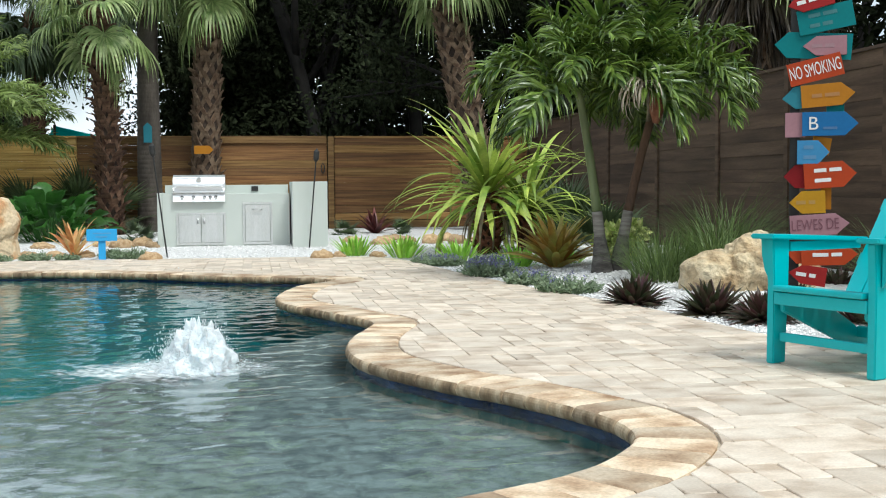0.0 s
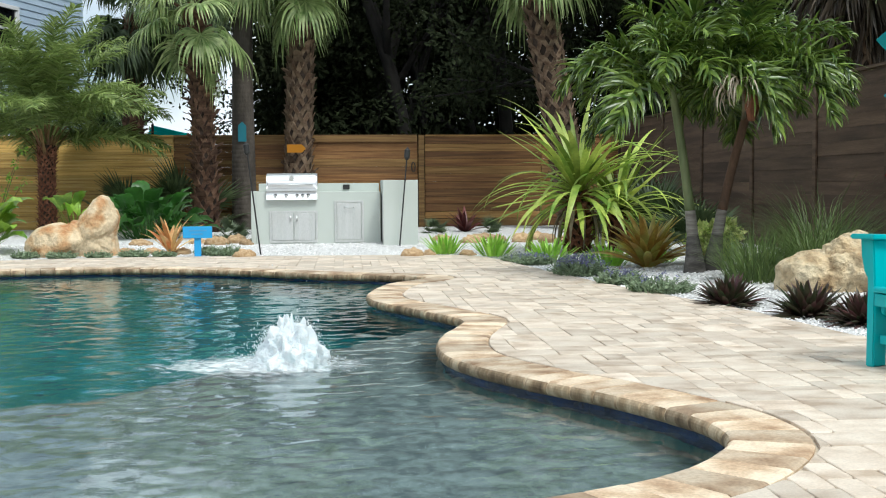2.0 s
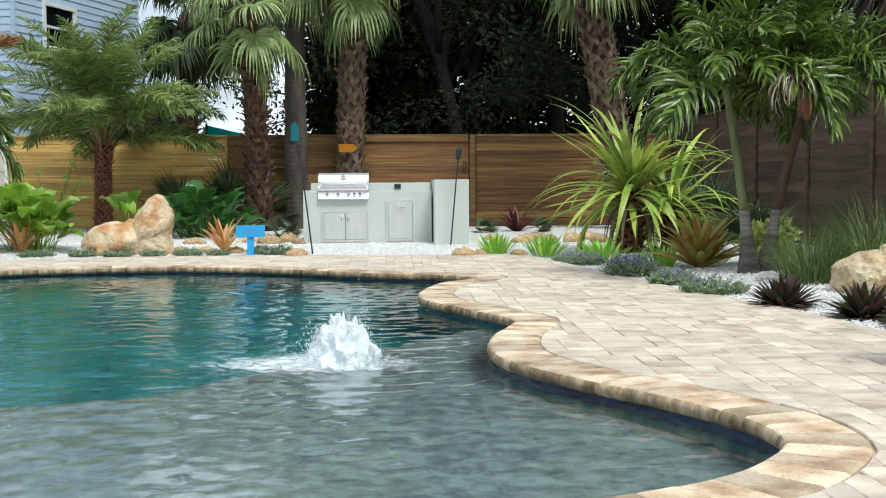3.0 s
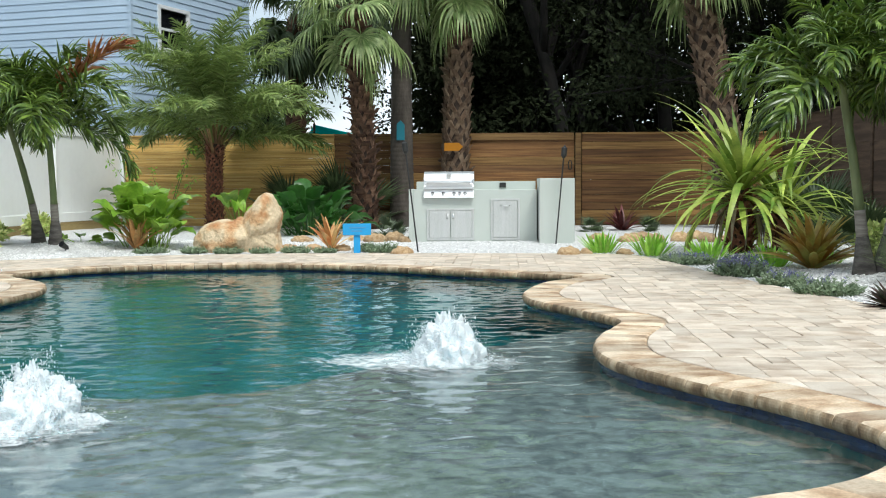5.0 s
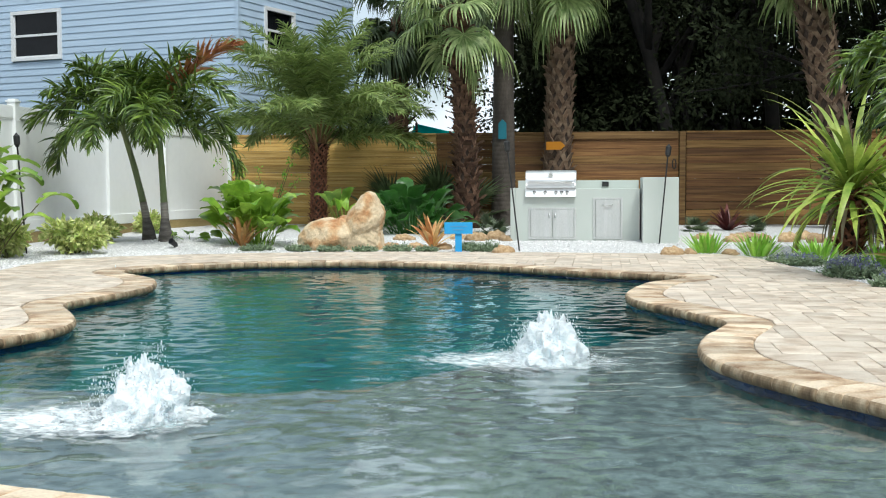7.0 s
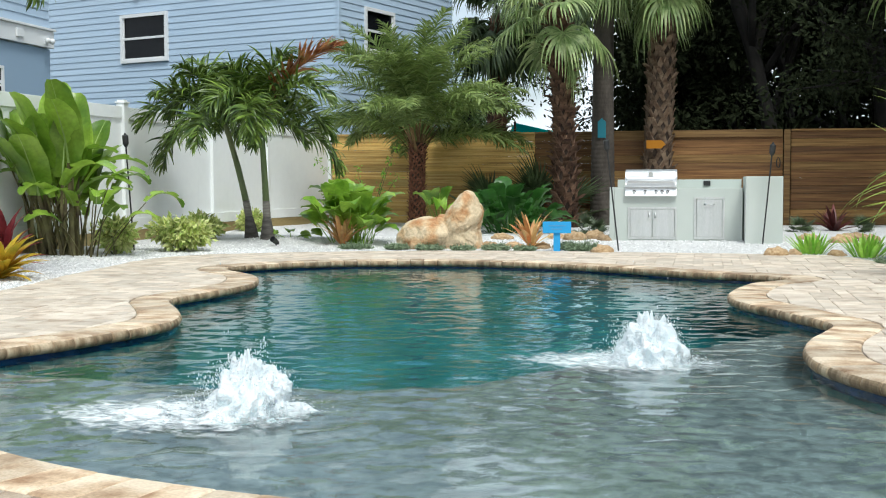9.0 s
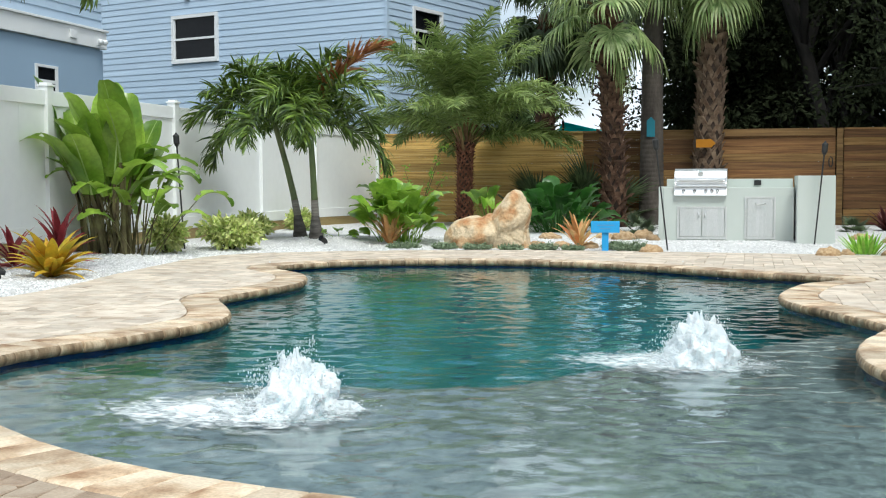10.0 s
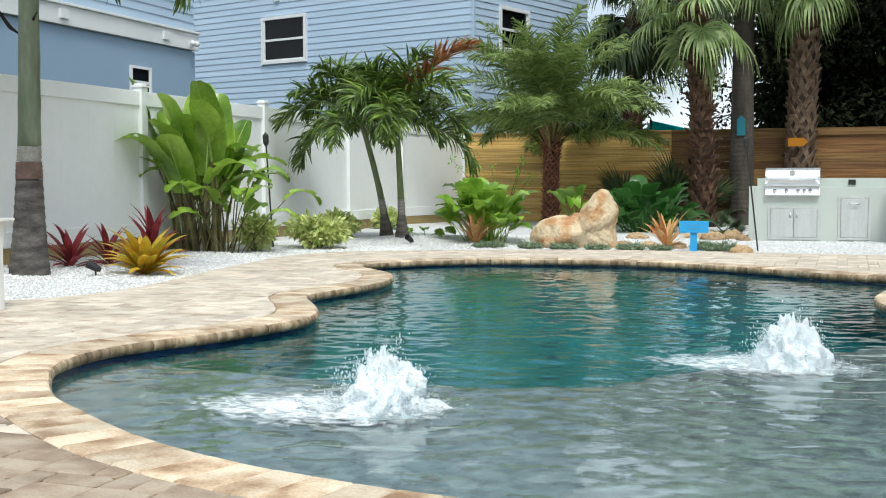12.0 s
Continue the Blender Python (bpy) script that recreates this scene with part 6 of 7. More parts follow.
# a tall ringed palm close to the deck, its crown over the view
def tall_palm():
    ob = thing("palm_tree", pose(-7.5, 9.3, -0.01), "tall palm with a grey ringed base and green upper trunk", "palm tree", "feather palms")
    ringed_trunk(ob, [(0, 0, -0.05), (0.0, 0, 0.12), (0.01, 0, 0.5), (0.02, 0, 0.95)], [0.21, 0.185, 0.15, 0.124], 0.09, M["trunk_scar"], "trunk", "rough grey-brown ringed lower trunk")
    ringed_trunk(ob, [(0.02, 0, 0.95), (0.02, 0, 1.12)], [0.128, 0.12], 0.04, M["ring"], "trunk_ring", "red-brown ring round the trunk")
    ringed_trunk(ob, [(0.02, 0, 1.12), (0.03, 0, 1.27)], [0.114, 0.11], 0.05, M["white_old"], "pale_band", "pale grey band on the trunk")
    ringed_trunk(ob, [(0.03, 0, 1.27), (0.05, 0, 2.1), (0.06, 0, 2.75), (0.07, 0, 3.5)], [0.108, 0.1, 0.092, 0.08], 0.35, M["crownshaft"], "upper_trunk", "smooth mottled green upper trunk")
    v, f = tube([(0.05, 0, 2.28), (-0.12, -0.05, 2.4), (-0.3, -0.1, 2.66)], [0.025, 0.02, 0.012], 8)
    mesh_object("flower_stalk", v, f, M["bark_dark"], ob, "dark dry flower stalk")
    v, f = tube([(0.05, 0, 2.42), (0.14, -0.04, 2.47), (0.19, -0.05, 2.53)], [0.02, 0.014, 0.006], 8)
    mesh_object("flower_stalk", v, f, M["bark_dark"], ob)
    palm_crown(ob, Vector((0.07, 0, 3.6)), ADON, 12, (0, 6), (1.3, 1.6), 91)
    # the frond whose end hangs before the houses
    o = new("frond", ADON[1])
    o.parent = ob
    o.matrix_basis = pose(0.07, 0, 3.5, 0, 0, 30) @ pose(0, 0, 0, 0, 35, 0) @ Matrix.Scale(1.38, 4)


M["white_old"] = mat("pale_grey_bark", [(0.19, 0.185, 0.16), (0.28, 0.27, 0.24)], scale=5, fine=40, rough=0.9, bump=0.3)
tall_palm()


# strap-leaved plant before the weathered fence
def screw_palm():
    STR = [blade_mesh("strap_leaf", L, 0.085, d, M["lf_strap"], 100 + i, 12, 0.25, el=0) for i, (L, d) in enumerate(((1.45, 40), (1.5, 84), (1.35, 18), (1.55, 62), (1.5, 128)))]
    second = rosette("screw_palm", (3.55, 14.9, 0.5), "lower strap-leaved head beside the larger one", "shrub", "", STR, 60, (-5, 74), (0.7, 1.0), seed=106, base_r=0.06, height=0.15)
    booted(second, [(0, 0, -0.52), (0, 0, -0.1), (0, 0, 0.1)], [0.1, 0.12, 0.1], M["boot_red"], 0.07, 0.12, 0.05, 107)
    ob = rosette("screw_palm", (3.02, 14.85, 0.7), "spiky yellow-green strap-leaved plant on a short shaggy trunk", "shrub", "", STR, 104, (-16, 76), (0.72, 1.1), seed=102, base_r=0.06, height=0.2)
    booted(ob, [(0, 0, -0.7), (0, 0, -0.2), (0, 0, 0.12)], [0.13, 0.15, 0.12], M["boot_red"], 0.07, 0.12, 0.06, 103)
    dead = [blade_mesh("dead_leaf", 0.75, 0.05, 70, M["lf_dead"], 104 + i, 8, 0.3) for i in range(2)]
    rng = random.Random(105)
    for i in range(14):
        o = new("dead_leaf", dead[i % 2])
        o.parent = ob
        o.matrix_basis = pose(0, 0, 0.02, 0, 0, i * 137.5) @ pose(0.08, 0, 0, 0, rng.uniform(25, 60), 0)


screw_palm()

# bromeliads
BR = {k: [blade_mesh("leaf", L, W, D, M[m], 110 + i + 7 * s, 7, 0.35) for s in range(2)] for i, (k, L, W, D, m) in enumerate((
    ("orange", 0.54, 0.06, 45, "lf_orange"), ("rust", 0.6, 0.085, 45, "lf_rust"), ("yellow", 0.52, 0.115, 62, "lf_yellow"), ("red", 0.46, 0.075, 45, "lf_red"),
    ("rhoeo", 0.27, 0.055, 30, "lf_rhoeo"), ("lime", 0.28, 0.042, 22, "lf_lime"), ("wine", 0.48, 0.08, 40, "lf_wine"), ("herb", 0.2, 0.03, 40, "lf_herb")))}
rosette("bromeliad", (-2.34, 15.9, 0.02), "orange and cream bromeliad beside the blue yard sign", "bromeliad", "bromeliads", BR["orange"], 17, (42, 86), (0.85, 1.2), seed=120)
rosette("bromeliad", (-5.05, 15.85, 0.02), "orange-stemmed bromeliad before a broad-leaved clump", "bromeliad", "bromeliads", BR["orange"], 26, (48, 88), (0.85, 1.1), seed=121)
rosette("bromeliad", (3.18, 12.0, 0.03), "large rust and olive bromeliad", "bromeliad", "bromeliads", BR["rust"], 60, (28, 88), (0.8, 1.2), seed=122)
rosette("bromeliad", (-6.67, 10.0, 0.0), "large yellow bromeliad on the white gravel", "bromeliad", "bromeliads", BR["yellow"], 38, (30, 88), (0.85, 1.22), seed=123)
rosette("bromeliad", (-7.75, 10.25, 0.0), "dark red bromeliad beside the palm trunk", "bromeliad", "bromeliads", BR["red"], 26, (20, 84), (0.7, 1.05), seed=124, height=0.16)
rosette("bromeliad", (-7.6, 10.7, 0.0), "dark red bromeliad beside another of its kind", "bromeliad", "bromeliads", BR["red"], 26, (20, 84), (0.6, 0.95), seed=125, height=0.14)
rosette("bromeliad", (-7.3, 11.1, 0.0), "tall wine-red bromeliad under the paddle leaves", "bromeliad", "bromeliads", BR["red"], 26, (25, 86), (0.85, 1.05), seed=126, height=0.3)
rosette("bromeliad", (2.2, 21.2, 0.04), "dark red bromeliad before the board fence", "bromeliad", "bromeliads", BR["wine"], 24, (30, 86), (0.9, 1.2), seed=127)
for i, (x, y, s) in enumerate(((2.92, 8.66, 1.05), (3.22, 7.87, 1.1), (3.42, 7.42, 1.0), (5.0, 9.4, 0.9), (3.95, 7.1, 0.8), (4.4, 9.0, 0.7))):
    rosette("moses_lily", (x, y, -0.01), "low dark purple-green spiky rosette at the deck's edge", "rosette plant", "dark rosettes", BR["rhoeo"], 120, (2, 88), (0.7 * s, 0.95 * s), seed=130 + i, base_r=0.1)
for i, (x, y, s) in enumerate(((1.33, 15.35, 1.0), (1.9, 14.75, 1.05), (2.44, 13.7, 1.0), (2.9, 12.6, 1.0), (3.4, 12.6, 0.8))):
    rosette("lime_aloe", (x, y, 0.0), "bright lime-green clump of upright pointed leaves", "succulent", "lime clumps", BR["lime"], 56, (46, 88), (0.75 * s, 1.15 * s), seed=140 + i, base_r=0.16)


# herb mounds and violet flowers along the gravel's edge
def herb(x, y, r, h, seed, flowers=0, label="low grey-green herb mound on the white gravel"):
    rng = random.Random(seed)
    ob = thing("herb_mound", pose(x, y, -0.01), label, "herb", "herb mounds")
    V, F = [], []
    for i in range(220):
        a, q = rng.uniform(0, 360), math.sqrt(rng.random()) * r
        b = (q * math.cos(radians(a)), q * math.sin(radians(a)), 0)
        pts = arc(b, a + rng.gauss(0, 50), rng.uniform(25, 85), h * rng.uniform(0.6, 1.2) * (1.15 - 0.5 * q / r), 30, 3)
        ribbon(V, F, pts, [0.012, 0.02, 0.016, 0.003], lateral(rng.uniform(0, 360)), 0.4)
        for j in range(3):
            leaf_p = pts[1 + j % 3]
            t = Vector((rng.gauss(0, 1), rng.gauss(0, 1), abs(rng.gauss(0, 0.6)))).normalized() * 0.035
            ribbon(V, F, [leaf_p, leaf_p + t * 0.5, leaf_p + t], [0.006, 0.016, 0.002], t.orthogonal().normalized(), 0.3)
    mesh_object("leaves", V, F, M["lf_herb"], ob)
    if flowers:
        V, F = [], []
        for i in range(flowers):
            a, q = rng.uniform(0, 6.28), math.sqrt(rng.random()) * r
            leaf_cloud(V, F, (q * math.cos(a), q * math.sin(a), h * rng.uniform(0.7, 1.15) * (1.1 - 0.4 * q / r)), (0.014, 0.014, 0.025), 12, 0.02, rng, 0.7, 0.2)
        tagged(mesh_object("violet_bloom", V, F, M["flower"], ob, "small violet-blue flowers"), kind="stuff")


for i, (x, y, r, h, fl) in enumerate(((2.2, 13.3, .2, .13, 20), (2.06, 13.75, .16, .1, 22), (2.38, 11.6, .24, .2, 50), (2.54, 10.6, .19, .14, 16), (2.68, 9.7, .24, .15, 10), (2.47, 12.4, .18, .15, 28),
                                      (-4.72, 15.45, .2, .1, 0), (-4.15, 15.5, .15, .09, 0), (-3.68, 15.45, .17, .09, 0), (-3.2, 15.42, .15, .08, 0), (-2.75, 15.5, .17, .1, 0), (-2.35, 15.45, .13, .08, 0), (-1.62, 15.65, .22, .14, 0), (-1.85, 15.9, .15, .12, 0))):
    herb(x, y, r, h, 150 + i, fl, "grey-green herb mound with violet-blue flowers" if fl > 15 else "low grey-green herb mound on the white gravel")


# broad-leaved clumps
def broad_leaf_mesh(name, L, W, material, seed, petiole=0.5, droop=50, heart=True, el=0, split=0, stalk=0.0):
    rng = random.Random(seed)
    V, F = [], []
    pp = arc((0, 0, 0), 0, el, petiole, 12, 5)
    ribbon(V, F, pp, [(stalk or 0.03) * q for q in (1, 0.84, 0.74, 0.66, 0.6, 0.54)], Vector((0, 1, 0)), 0.8)
    base = pp[-1]
    q = arc(base, 0, el - 12, L, droop, 14, 2, rng)
    ts = np.linspace(0, 1, 15)
    if heart:
        ws = [W * min(1, (0.55 + 1.6 * t)) * (1 - max(0, (t - 0.35) / 0.65) ** 1.8) + 0.004 for t in ts]
    else:
        ws = [W * math.sin(math.pi * min(1, t * 0.93 + 0.06)) ** 0.36 + 0.004 for t in ts]
    k = len(V)
    n = len(q)
    for i, p in enumerate(q):
        d = (q[min(i + 1, n - 1)] - q[max(i - 1, 0)]).normalized()
        s = Vector((0, 1, 0))
        up = s.cross(d) * -1
        for u in (-1, -0.55, 0, 0.55, 1):
            back = -0.35 * W * abs(u) if heart and i < 3 else 0.0
            wavy = 0.03 * W * math.sin(i * 1.3 + u * 3 + seed) * abs(u)
            V.append(tuple(p + s * (ws[i] / 2 * u) + up * (0.28 * abs(u) * ws[i] * 0.5 + wavy) + d * back))
    for i in range(n - 1):
        for j in range(4):
            if split and j in (0, 3) and (i + j + seed) % split == 0:
                continue
            a = k + i * 5 + j
            F.append((a, a + 1, a + 6, a + 5))
    rib = len(F)
    if not heart:
        for lift in (0.004, -0.004):
            ribbon(V, F, [p + Vector((0, 0, lift)) if abs(droop) > 60 else p + (Vector((0, 1, 0)).cross((q[-1] - q[0]).normalized()) * lift) for p in q], [0.024 * (1 - 0.8 * t) for t in ts], Vector((0, 1, 0)), 0.0)
    me = data_mesh(name, V, F, material)
    if stalk:
        me.materials.append(M["stalk"])
        for p in range(10):
            me.polygons[p].material_index = 1
    if not heart:
        me.materials.append(M["midrib"])
        for p in range(rib, len(F)):
            me.polygons[p].material_index = len(me.materials) - 1
    return me


def leaf_clump(name, place, label, meshes, n, el, scale, seed, spread=0.12, squash=1.0):
    rng = random.Random(seed)
    ob = thing(name, pose(*place), label, "leafy plant", "broad-leaved clumps")
    for i in range(n):
        t = (i + 0.5) / n
        o = new("leaf", meshes[i % len(meshes)])
        o.parent = ob
        az = i * 137.5 + rng.uniform(-20, 20)
        r = spread * rng.random()
        o.matrix_basis = pose(r * math.cos(radians(az)), r * math.sin(radians(az)), 0, 0, 0, az) @ pose(0, 0, 0, rng.uniform(-45, 45), -(el[0] + (el[1] - el[0]) * t + rng.uniform(-8, 8)), 0) @ Matrix.Scale(rng.uniform(*scale), 4)
    return ob


BIG = [broad_leaf_mesh("leaf", 0.36, 0.34, M["lf_big"], 170 + i, 0.5 + 0.16 * i, 78) for i in range(3)]
BIGD = [broad_leaf_mesh("leaf", 0.29, 0.27, M["lf_big_dark"], 175 + i, 0.48 + 0.1 * i, 60) for i in range(3)]
leaf_clump("elephant_ear", (-5.02, 16.2, 0.0), "bushy clump of broad bright green leaves", BIG, 84, (48, 100), (0.55, 1.0), 180, 0.3)
leaf_clump("elephant_ear", (-3.25, 19.6, 0.02), "dark green broad-leaved clump behind the boulder", BIGD, 80, (25, 88), (0.8, 1.15), 181, 0.4)
leaf_clump("elephant_ear", (-4.75, 20.9, 0.02), "tall round-leaved plant beside the date palm", BIG, 7, (58, 92), (0.75, 1.0), 182, 0.12)
leaf_clump("elephant_ear", (-6.1, 16.6, 0.06), "small low round-leaved plant on the gravel", BIG, 8, (5, 30), (0.4, 0.55), 183, 0.12)

# paddle-leaved plant by the white fence
BOP = [broad_leaf_mesh("leaf", L, W, M["lf_bop"], 190 + i, pt, d, heart=False, el=0, stalk=0.075) for i, (L, W, pt, d) in enumerate(((0.85, 0.38, 0.95, 14), (0.8, 0.36, 0.72, 26), (0.92, 0.4, 1.1, 6), (0.75, 0.33, 0.9, 40)))]
BOP_SIDE = [broad_leaf_mesh("leaf", 0.8, 0.32, M["lf_bop"], 194 + i, 0.95 + 0.2 * i, 100 + 20 * i, heart=False, split=6 - i, stalk=0.05) for i in range(2)]


def paddle_plant():
    """Upright paddles that turn their faces to the open garden, with bent and torn ones at the sides."""
    rng = random.Random(195)
    ob = thing("bird_of_paradise", pose(-7.9, 12.95, 0.0), "tall clump of large upright paddle leaves", "leafy plant", "broad-leaved clumps")
    open_side = -57
    for i in range(26):
        o = new("leaf", BOP[i % 4])
        o.parent = ob
        az = open_side + (180 if i % 3 else 0) + rng.uniform(-65, 65)
        x = rng.uniform(-0.22, 0.32)
        o.matrix_basis = pose(x * 0.84, x * 0.54 + rng.uniform(-0.1, 0.1), 0, 0, 0, az) @ pose(0, 0, 0, rng.uniform(-30, 30), -rng.uniform(74, 94), 0) @ Matrix.Scale(rng.uniform(0.8, 1.3), 4)
    for i in range(12):
        o = new("leaf", BOP_SIDE[i % 2])
        o.parent = ob
        az = 33 + (180 if i % 2 else 0) + rng.uniform(-50, 50)
        o.matrix_basis = pose(rng.uniform(-0.15, 0.2), rng.uniform(-0.1, 0.1), 0, 0, 0, az) @ pose(0, 0, 0, rng.uniform(-15, 15), -rng.uniform(62, 84), 0) @ Matrix.Scale(rng.uniform(0.7, 1.1), 4)


paddle_plant()
leaf_clump("bird_of_paradise", (-7.5, 13.1, 0.0), "young paddle-leaved shoots at the clump's foot", BOP_SIDE, 9, (52, 82), (0.5, 0.85), 196, 0.25)
leaf_clump("bird_of_paradise", (-7.62, 13.25, 0.0), "arching shoots with torn drooping paddle leaves", BOP_SIDE, 10, (66, 88), (0.6, 0.85), 197, 0.16)

# shrubs with cream-edged leaves
for i, (x, y, r, h) in enumerate(((-6.86, 14.4, .42, .26), (-7.25, 16.0, .36, .24), (-7.35, 13.55, .3, .26), (-7.9, 19.5, .3, .22), (4.75, 14.6, .35, .26), (4.0, 12.3, .28, .3))):
    shrub("variegated_shrub", (x, y, 0.0), "rounded shrub with cream and green leaves", M["lf_var"], (r, r * 0.9, h), 1000, 0.115, 200 + i, "variegated shrubs")

# a loose sapling against the board fence
sap = thing("sapling", pose(-6.3, 21.5, 0.0), "thin sapling with sparse small green leaves", "sapling")
rng0 = random.Random(209)
LV, LF = [], []
for k in range(8):
    pts = arc((0, 0, -0.03), rng0.uniform(0, 360), rng0.uniform(60, 85), rng0.uniform(1.0, 1.75), 15, 6, 10, rng0)
    v, f = tube(pts, [0.012, 0.01, 0.009, 0.007, 0.006, 0.004, 0.002], 5)
    mesh_object("stem", v, f, M["stem"], sap)
    for p in pts[2:]:
        leaf_cloud(LV, LF, tuple(p), (0.1, 0.1, 0.08), 10, 0.07, rng0, 0.5, 0.3)
mesh_object("leaves", LV, LF, M["lf_lime"], sap)

# grasses and palmettos
tuft("fountain_grass", (4.75, 11.3, 0.0), "soft green arching ornamental grass before the dark fence", "grass", "ornamental grasses", M["lf_grass"], 460, 1.1, 0.009, (55, 88), 75, 0.28, 220, 6)
tuft("fountain_grass", (4.3, 10.3, 0.0), "soft green ornamental grass behind the tan boulder", "grass", "ornamental grasses", M["lf_grass"], 320, 0.75, 0.009, (50, 88), 70, 0.22, 221, 6)
tuft("fountain_grass", (5.2, 8.7, 0.0), "soft green ornamental grass at the dark fence", "grass", "ornamental grasses", M["lf_grass"], 300, 0.8, 0.009, (50, 88), 70, 0.22, 222, 6)
tuft("fountain_grass", (3.75, 10.35, 0.0), "dim green ornamental grass between the palms and the tan boulder", "grass", "ornamental grasses", M["lf_grass"], 420, 0.62, 0.010, (50, 88), 60, 0.26, 224, 6)
tuft("fountain_grass", (4.15, 11.2, 0.0), "dark green ornamental grass beside the palms", "grass", "ornamental grasses", M["lf_grass"], 320, 0.6, 0.010, (50, 88), 60, 0.2, 223, 6)
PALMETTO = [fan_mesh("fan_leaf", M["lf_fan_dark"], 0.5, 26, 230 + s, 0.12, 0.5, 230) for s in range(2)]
for i, (x, y, n, s) in enumerate(((-4.05, 22.8, 10, 1.25), (-3.1, 23.1, 10, 1.45), (-3.6, 21.4, 8, 0.9), (4.6, 17.0, 18, 1.1), (4.9, 19.5, 16, 1.2), (4.3, 14.0, 12, 0.8), (1.6, 20.5, 8, 0.36), (2.6, 20.4, 8, 0.34), (-1.75, 18.3, 8, 0.45))):
    ob = thing("palmetto", pose(x, y, 0.0), "dark green palmetto clump at the fence's foot", "palmetto", "palmettos")
    palm_crown(ob, Vector((0, 0, 0.05)), PALMETTO, n, (25, 85), (0.85 * s, 1.15 * s), 240 + i, name="fan_leaf")


# ---- woods behind the fences ----
def wood_tree_meshes(seed, leaf, n, height=9.0, size=0.17):
    rng = random.Random(seed)
    TV, TF, LV, LF = [], [], [], []
    def limb(p, az, el, L, r, depth):
        pts = arc(p, az, el, L, rng.uniform(-25, 25), 6, 14, rng)
        v, f = tube(pts, [r * (1 - 0.6 * i / 6) for i in range(7)], 7)
        o = len(TV)
        TV.extend(tuple(q) for q in v)
        TF.extend(tuple(o + i for i in q) for q in f)
        if depth == 0:
            for q in pts[2:]:
                leaf_cloud(LV, LF, tuple(q), (0.055 * height + 0.2, 0.055 * height + 0.2, 0.04 * height + 0.1), n, size, rng, 0.5, 0.2)
            return
        for k in range(rng.choice((3, 4))):
            t = rng.randint(2, 6)
            limb(pts[t], az + rng.uniform(-110, 110), el + rng.uniform(-45, 15), L * rng.uniform(0.45, 0.7), r * (0.65 - 0.05 * t), depth - 1)
    limb((0, 0, -0.2), rng.uniform(0, 360), 84, height * 0.55, 0.2, 2)
    limb((0.3, 0.2, -0.2), rng.uniform(0, 360), 70, height * 0.45, 0.14, 2)
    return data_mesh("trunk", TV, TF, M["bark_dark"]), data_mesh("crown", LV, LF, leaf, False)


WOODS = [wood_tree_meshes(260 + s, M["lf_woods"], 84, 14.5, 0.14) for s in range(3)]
rngw = random.Random(270)
spots = [(0.4, 28.5), (1.8, 27.6), (4.2, 28.6), (6.6, 27.0), (9.4, 28.0), (0.6, 32.0), (3.2, 32.5), (6.0, 31.8), (9.0, 33.0), (12.0, 30.5), (0.6, 36.0), (2.0, 37.0), (5.6, 37.0), (10.0, 38.0), (14.0, 35.5), (9.8, 22.5), (11.5, 18.5), (7.8, 24.5), (13.0, 25.0)]
for i, (x, y) in enumerate(spots):
    tr, cr = WOODS[i % 3]
    ob = thing("shade_tree", pose(x, y, 0, 0, 0, rngw.uniform(0, 360)) @ Matrix.Scale(rngw.uniform(0.9, 1.15), 4), "dark dense broad-leaved tree behind the fence", "tree", "woods behind the fence")
    for nm, me in (("trunk", tr), ("crown", cr)):
        o = new(nm, me)
        o.parent = ob
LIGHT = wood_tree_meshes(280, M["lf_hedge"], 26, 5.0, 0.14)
for i, (x, y) in enumerate(((-7.3, 36.5), (-9.0, 43.0), (-4.9, 39.0), (-11.5, 39.0))):
    size = 0.66 if i == 2 else 1.15
    ob = thing("far_tree", pose(x, y, 0, 0, 0, 90 * i) @ Matrix.Scale(size, 4), "sunlit light green tree far behind the fence", "tree", "far trees")
    for nm, me in (("trunk", LIGHT[0]), ("crown", LIGHT[1])):
        o = new(nm, me)
        o.parent = ob
V, F = [], []
rngu = random.Random(290)


def clump(c, radii, n, size, shell):
    """A leaf clump of the undergrowth; a stretch of the woods is thin and lets the sky through."""
    b, e = c[0] / c[1], (c[2] - 0.9) / c[1]
    if c[1] > 26 and 0.03 < b < 0.2 and 0.045 < e < 0.17 and rngu.random() < 0.22:
        return
    leaf_cloud(V, F, c, radii, n, size, rngu, 0.5, shell)


for i in range(60):
    x = rngu.uniform(-1.5, 16)
    clump((x, rngu.uniform(26, 40), rngu.uniform(0.4, 2.2)), (1.0, 1.0, 0.9), 220, 0.2, 0.3)
for i in range(110):
    clump((rngu.uniform(-0.9, 9), rngu.uniform(30, 36), rngu.uniform(1.5, 6.0)), (1.0, 1.0, 0.9), 200, 0.2, 0.25)
for i in range(115):
    y = rngu.uniform(27, 36)
    clump((rngu.uniform(-0.084 * y + 0.65, 0.6), y, rngu.uniform(1.2, 7.0)), (0.9, 0.9, 0.9), 270, 0.2, 0.25)
for i in range(70):
    clump((rngu.uniform(-0.7, 8), rngu.uniform(26, 29), rngu.uniform(1.5, 6.5)), (0.8, 0.8, 0.7), 110, 0.15, 0.15)
for i in range(40):
    clump((rngu.uniform(7.5, 13), rngu.uniform(11, 26), rngu.uniform(0.4, 2.0)), (1.0, 1.0, 0.9), 220, 0.2, 0.3)
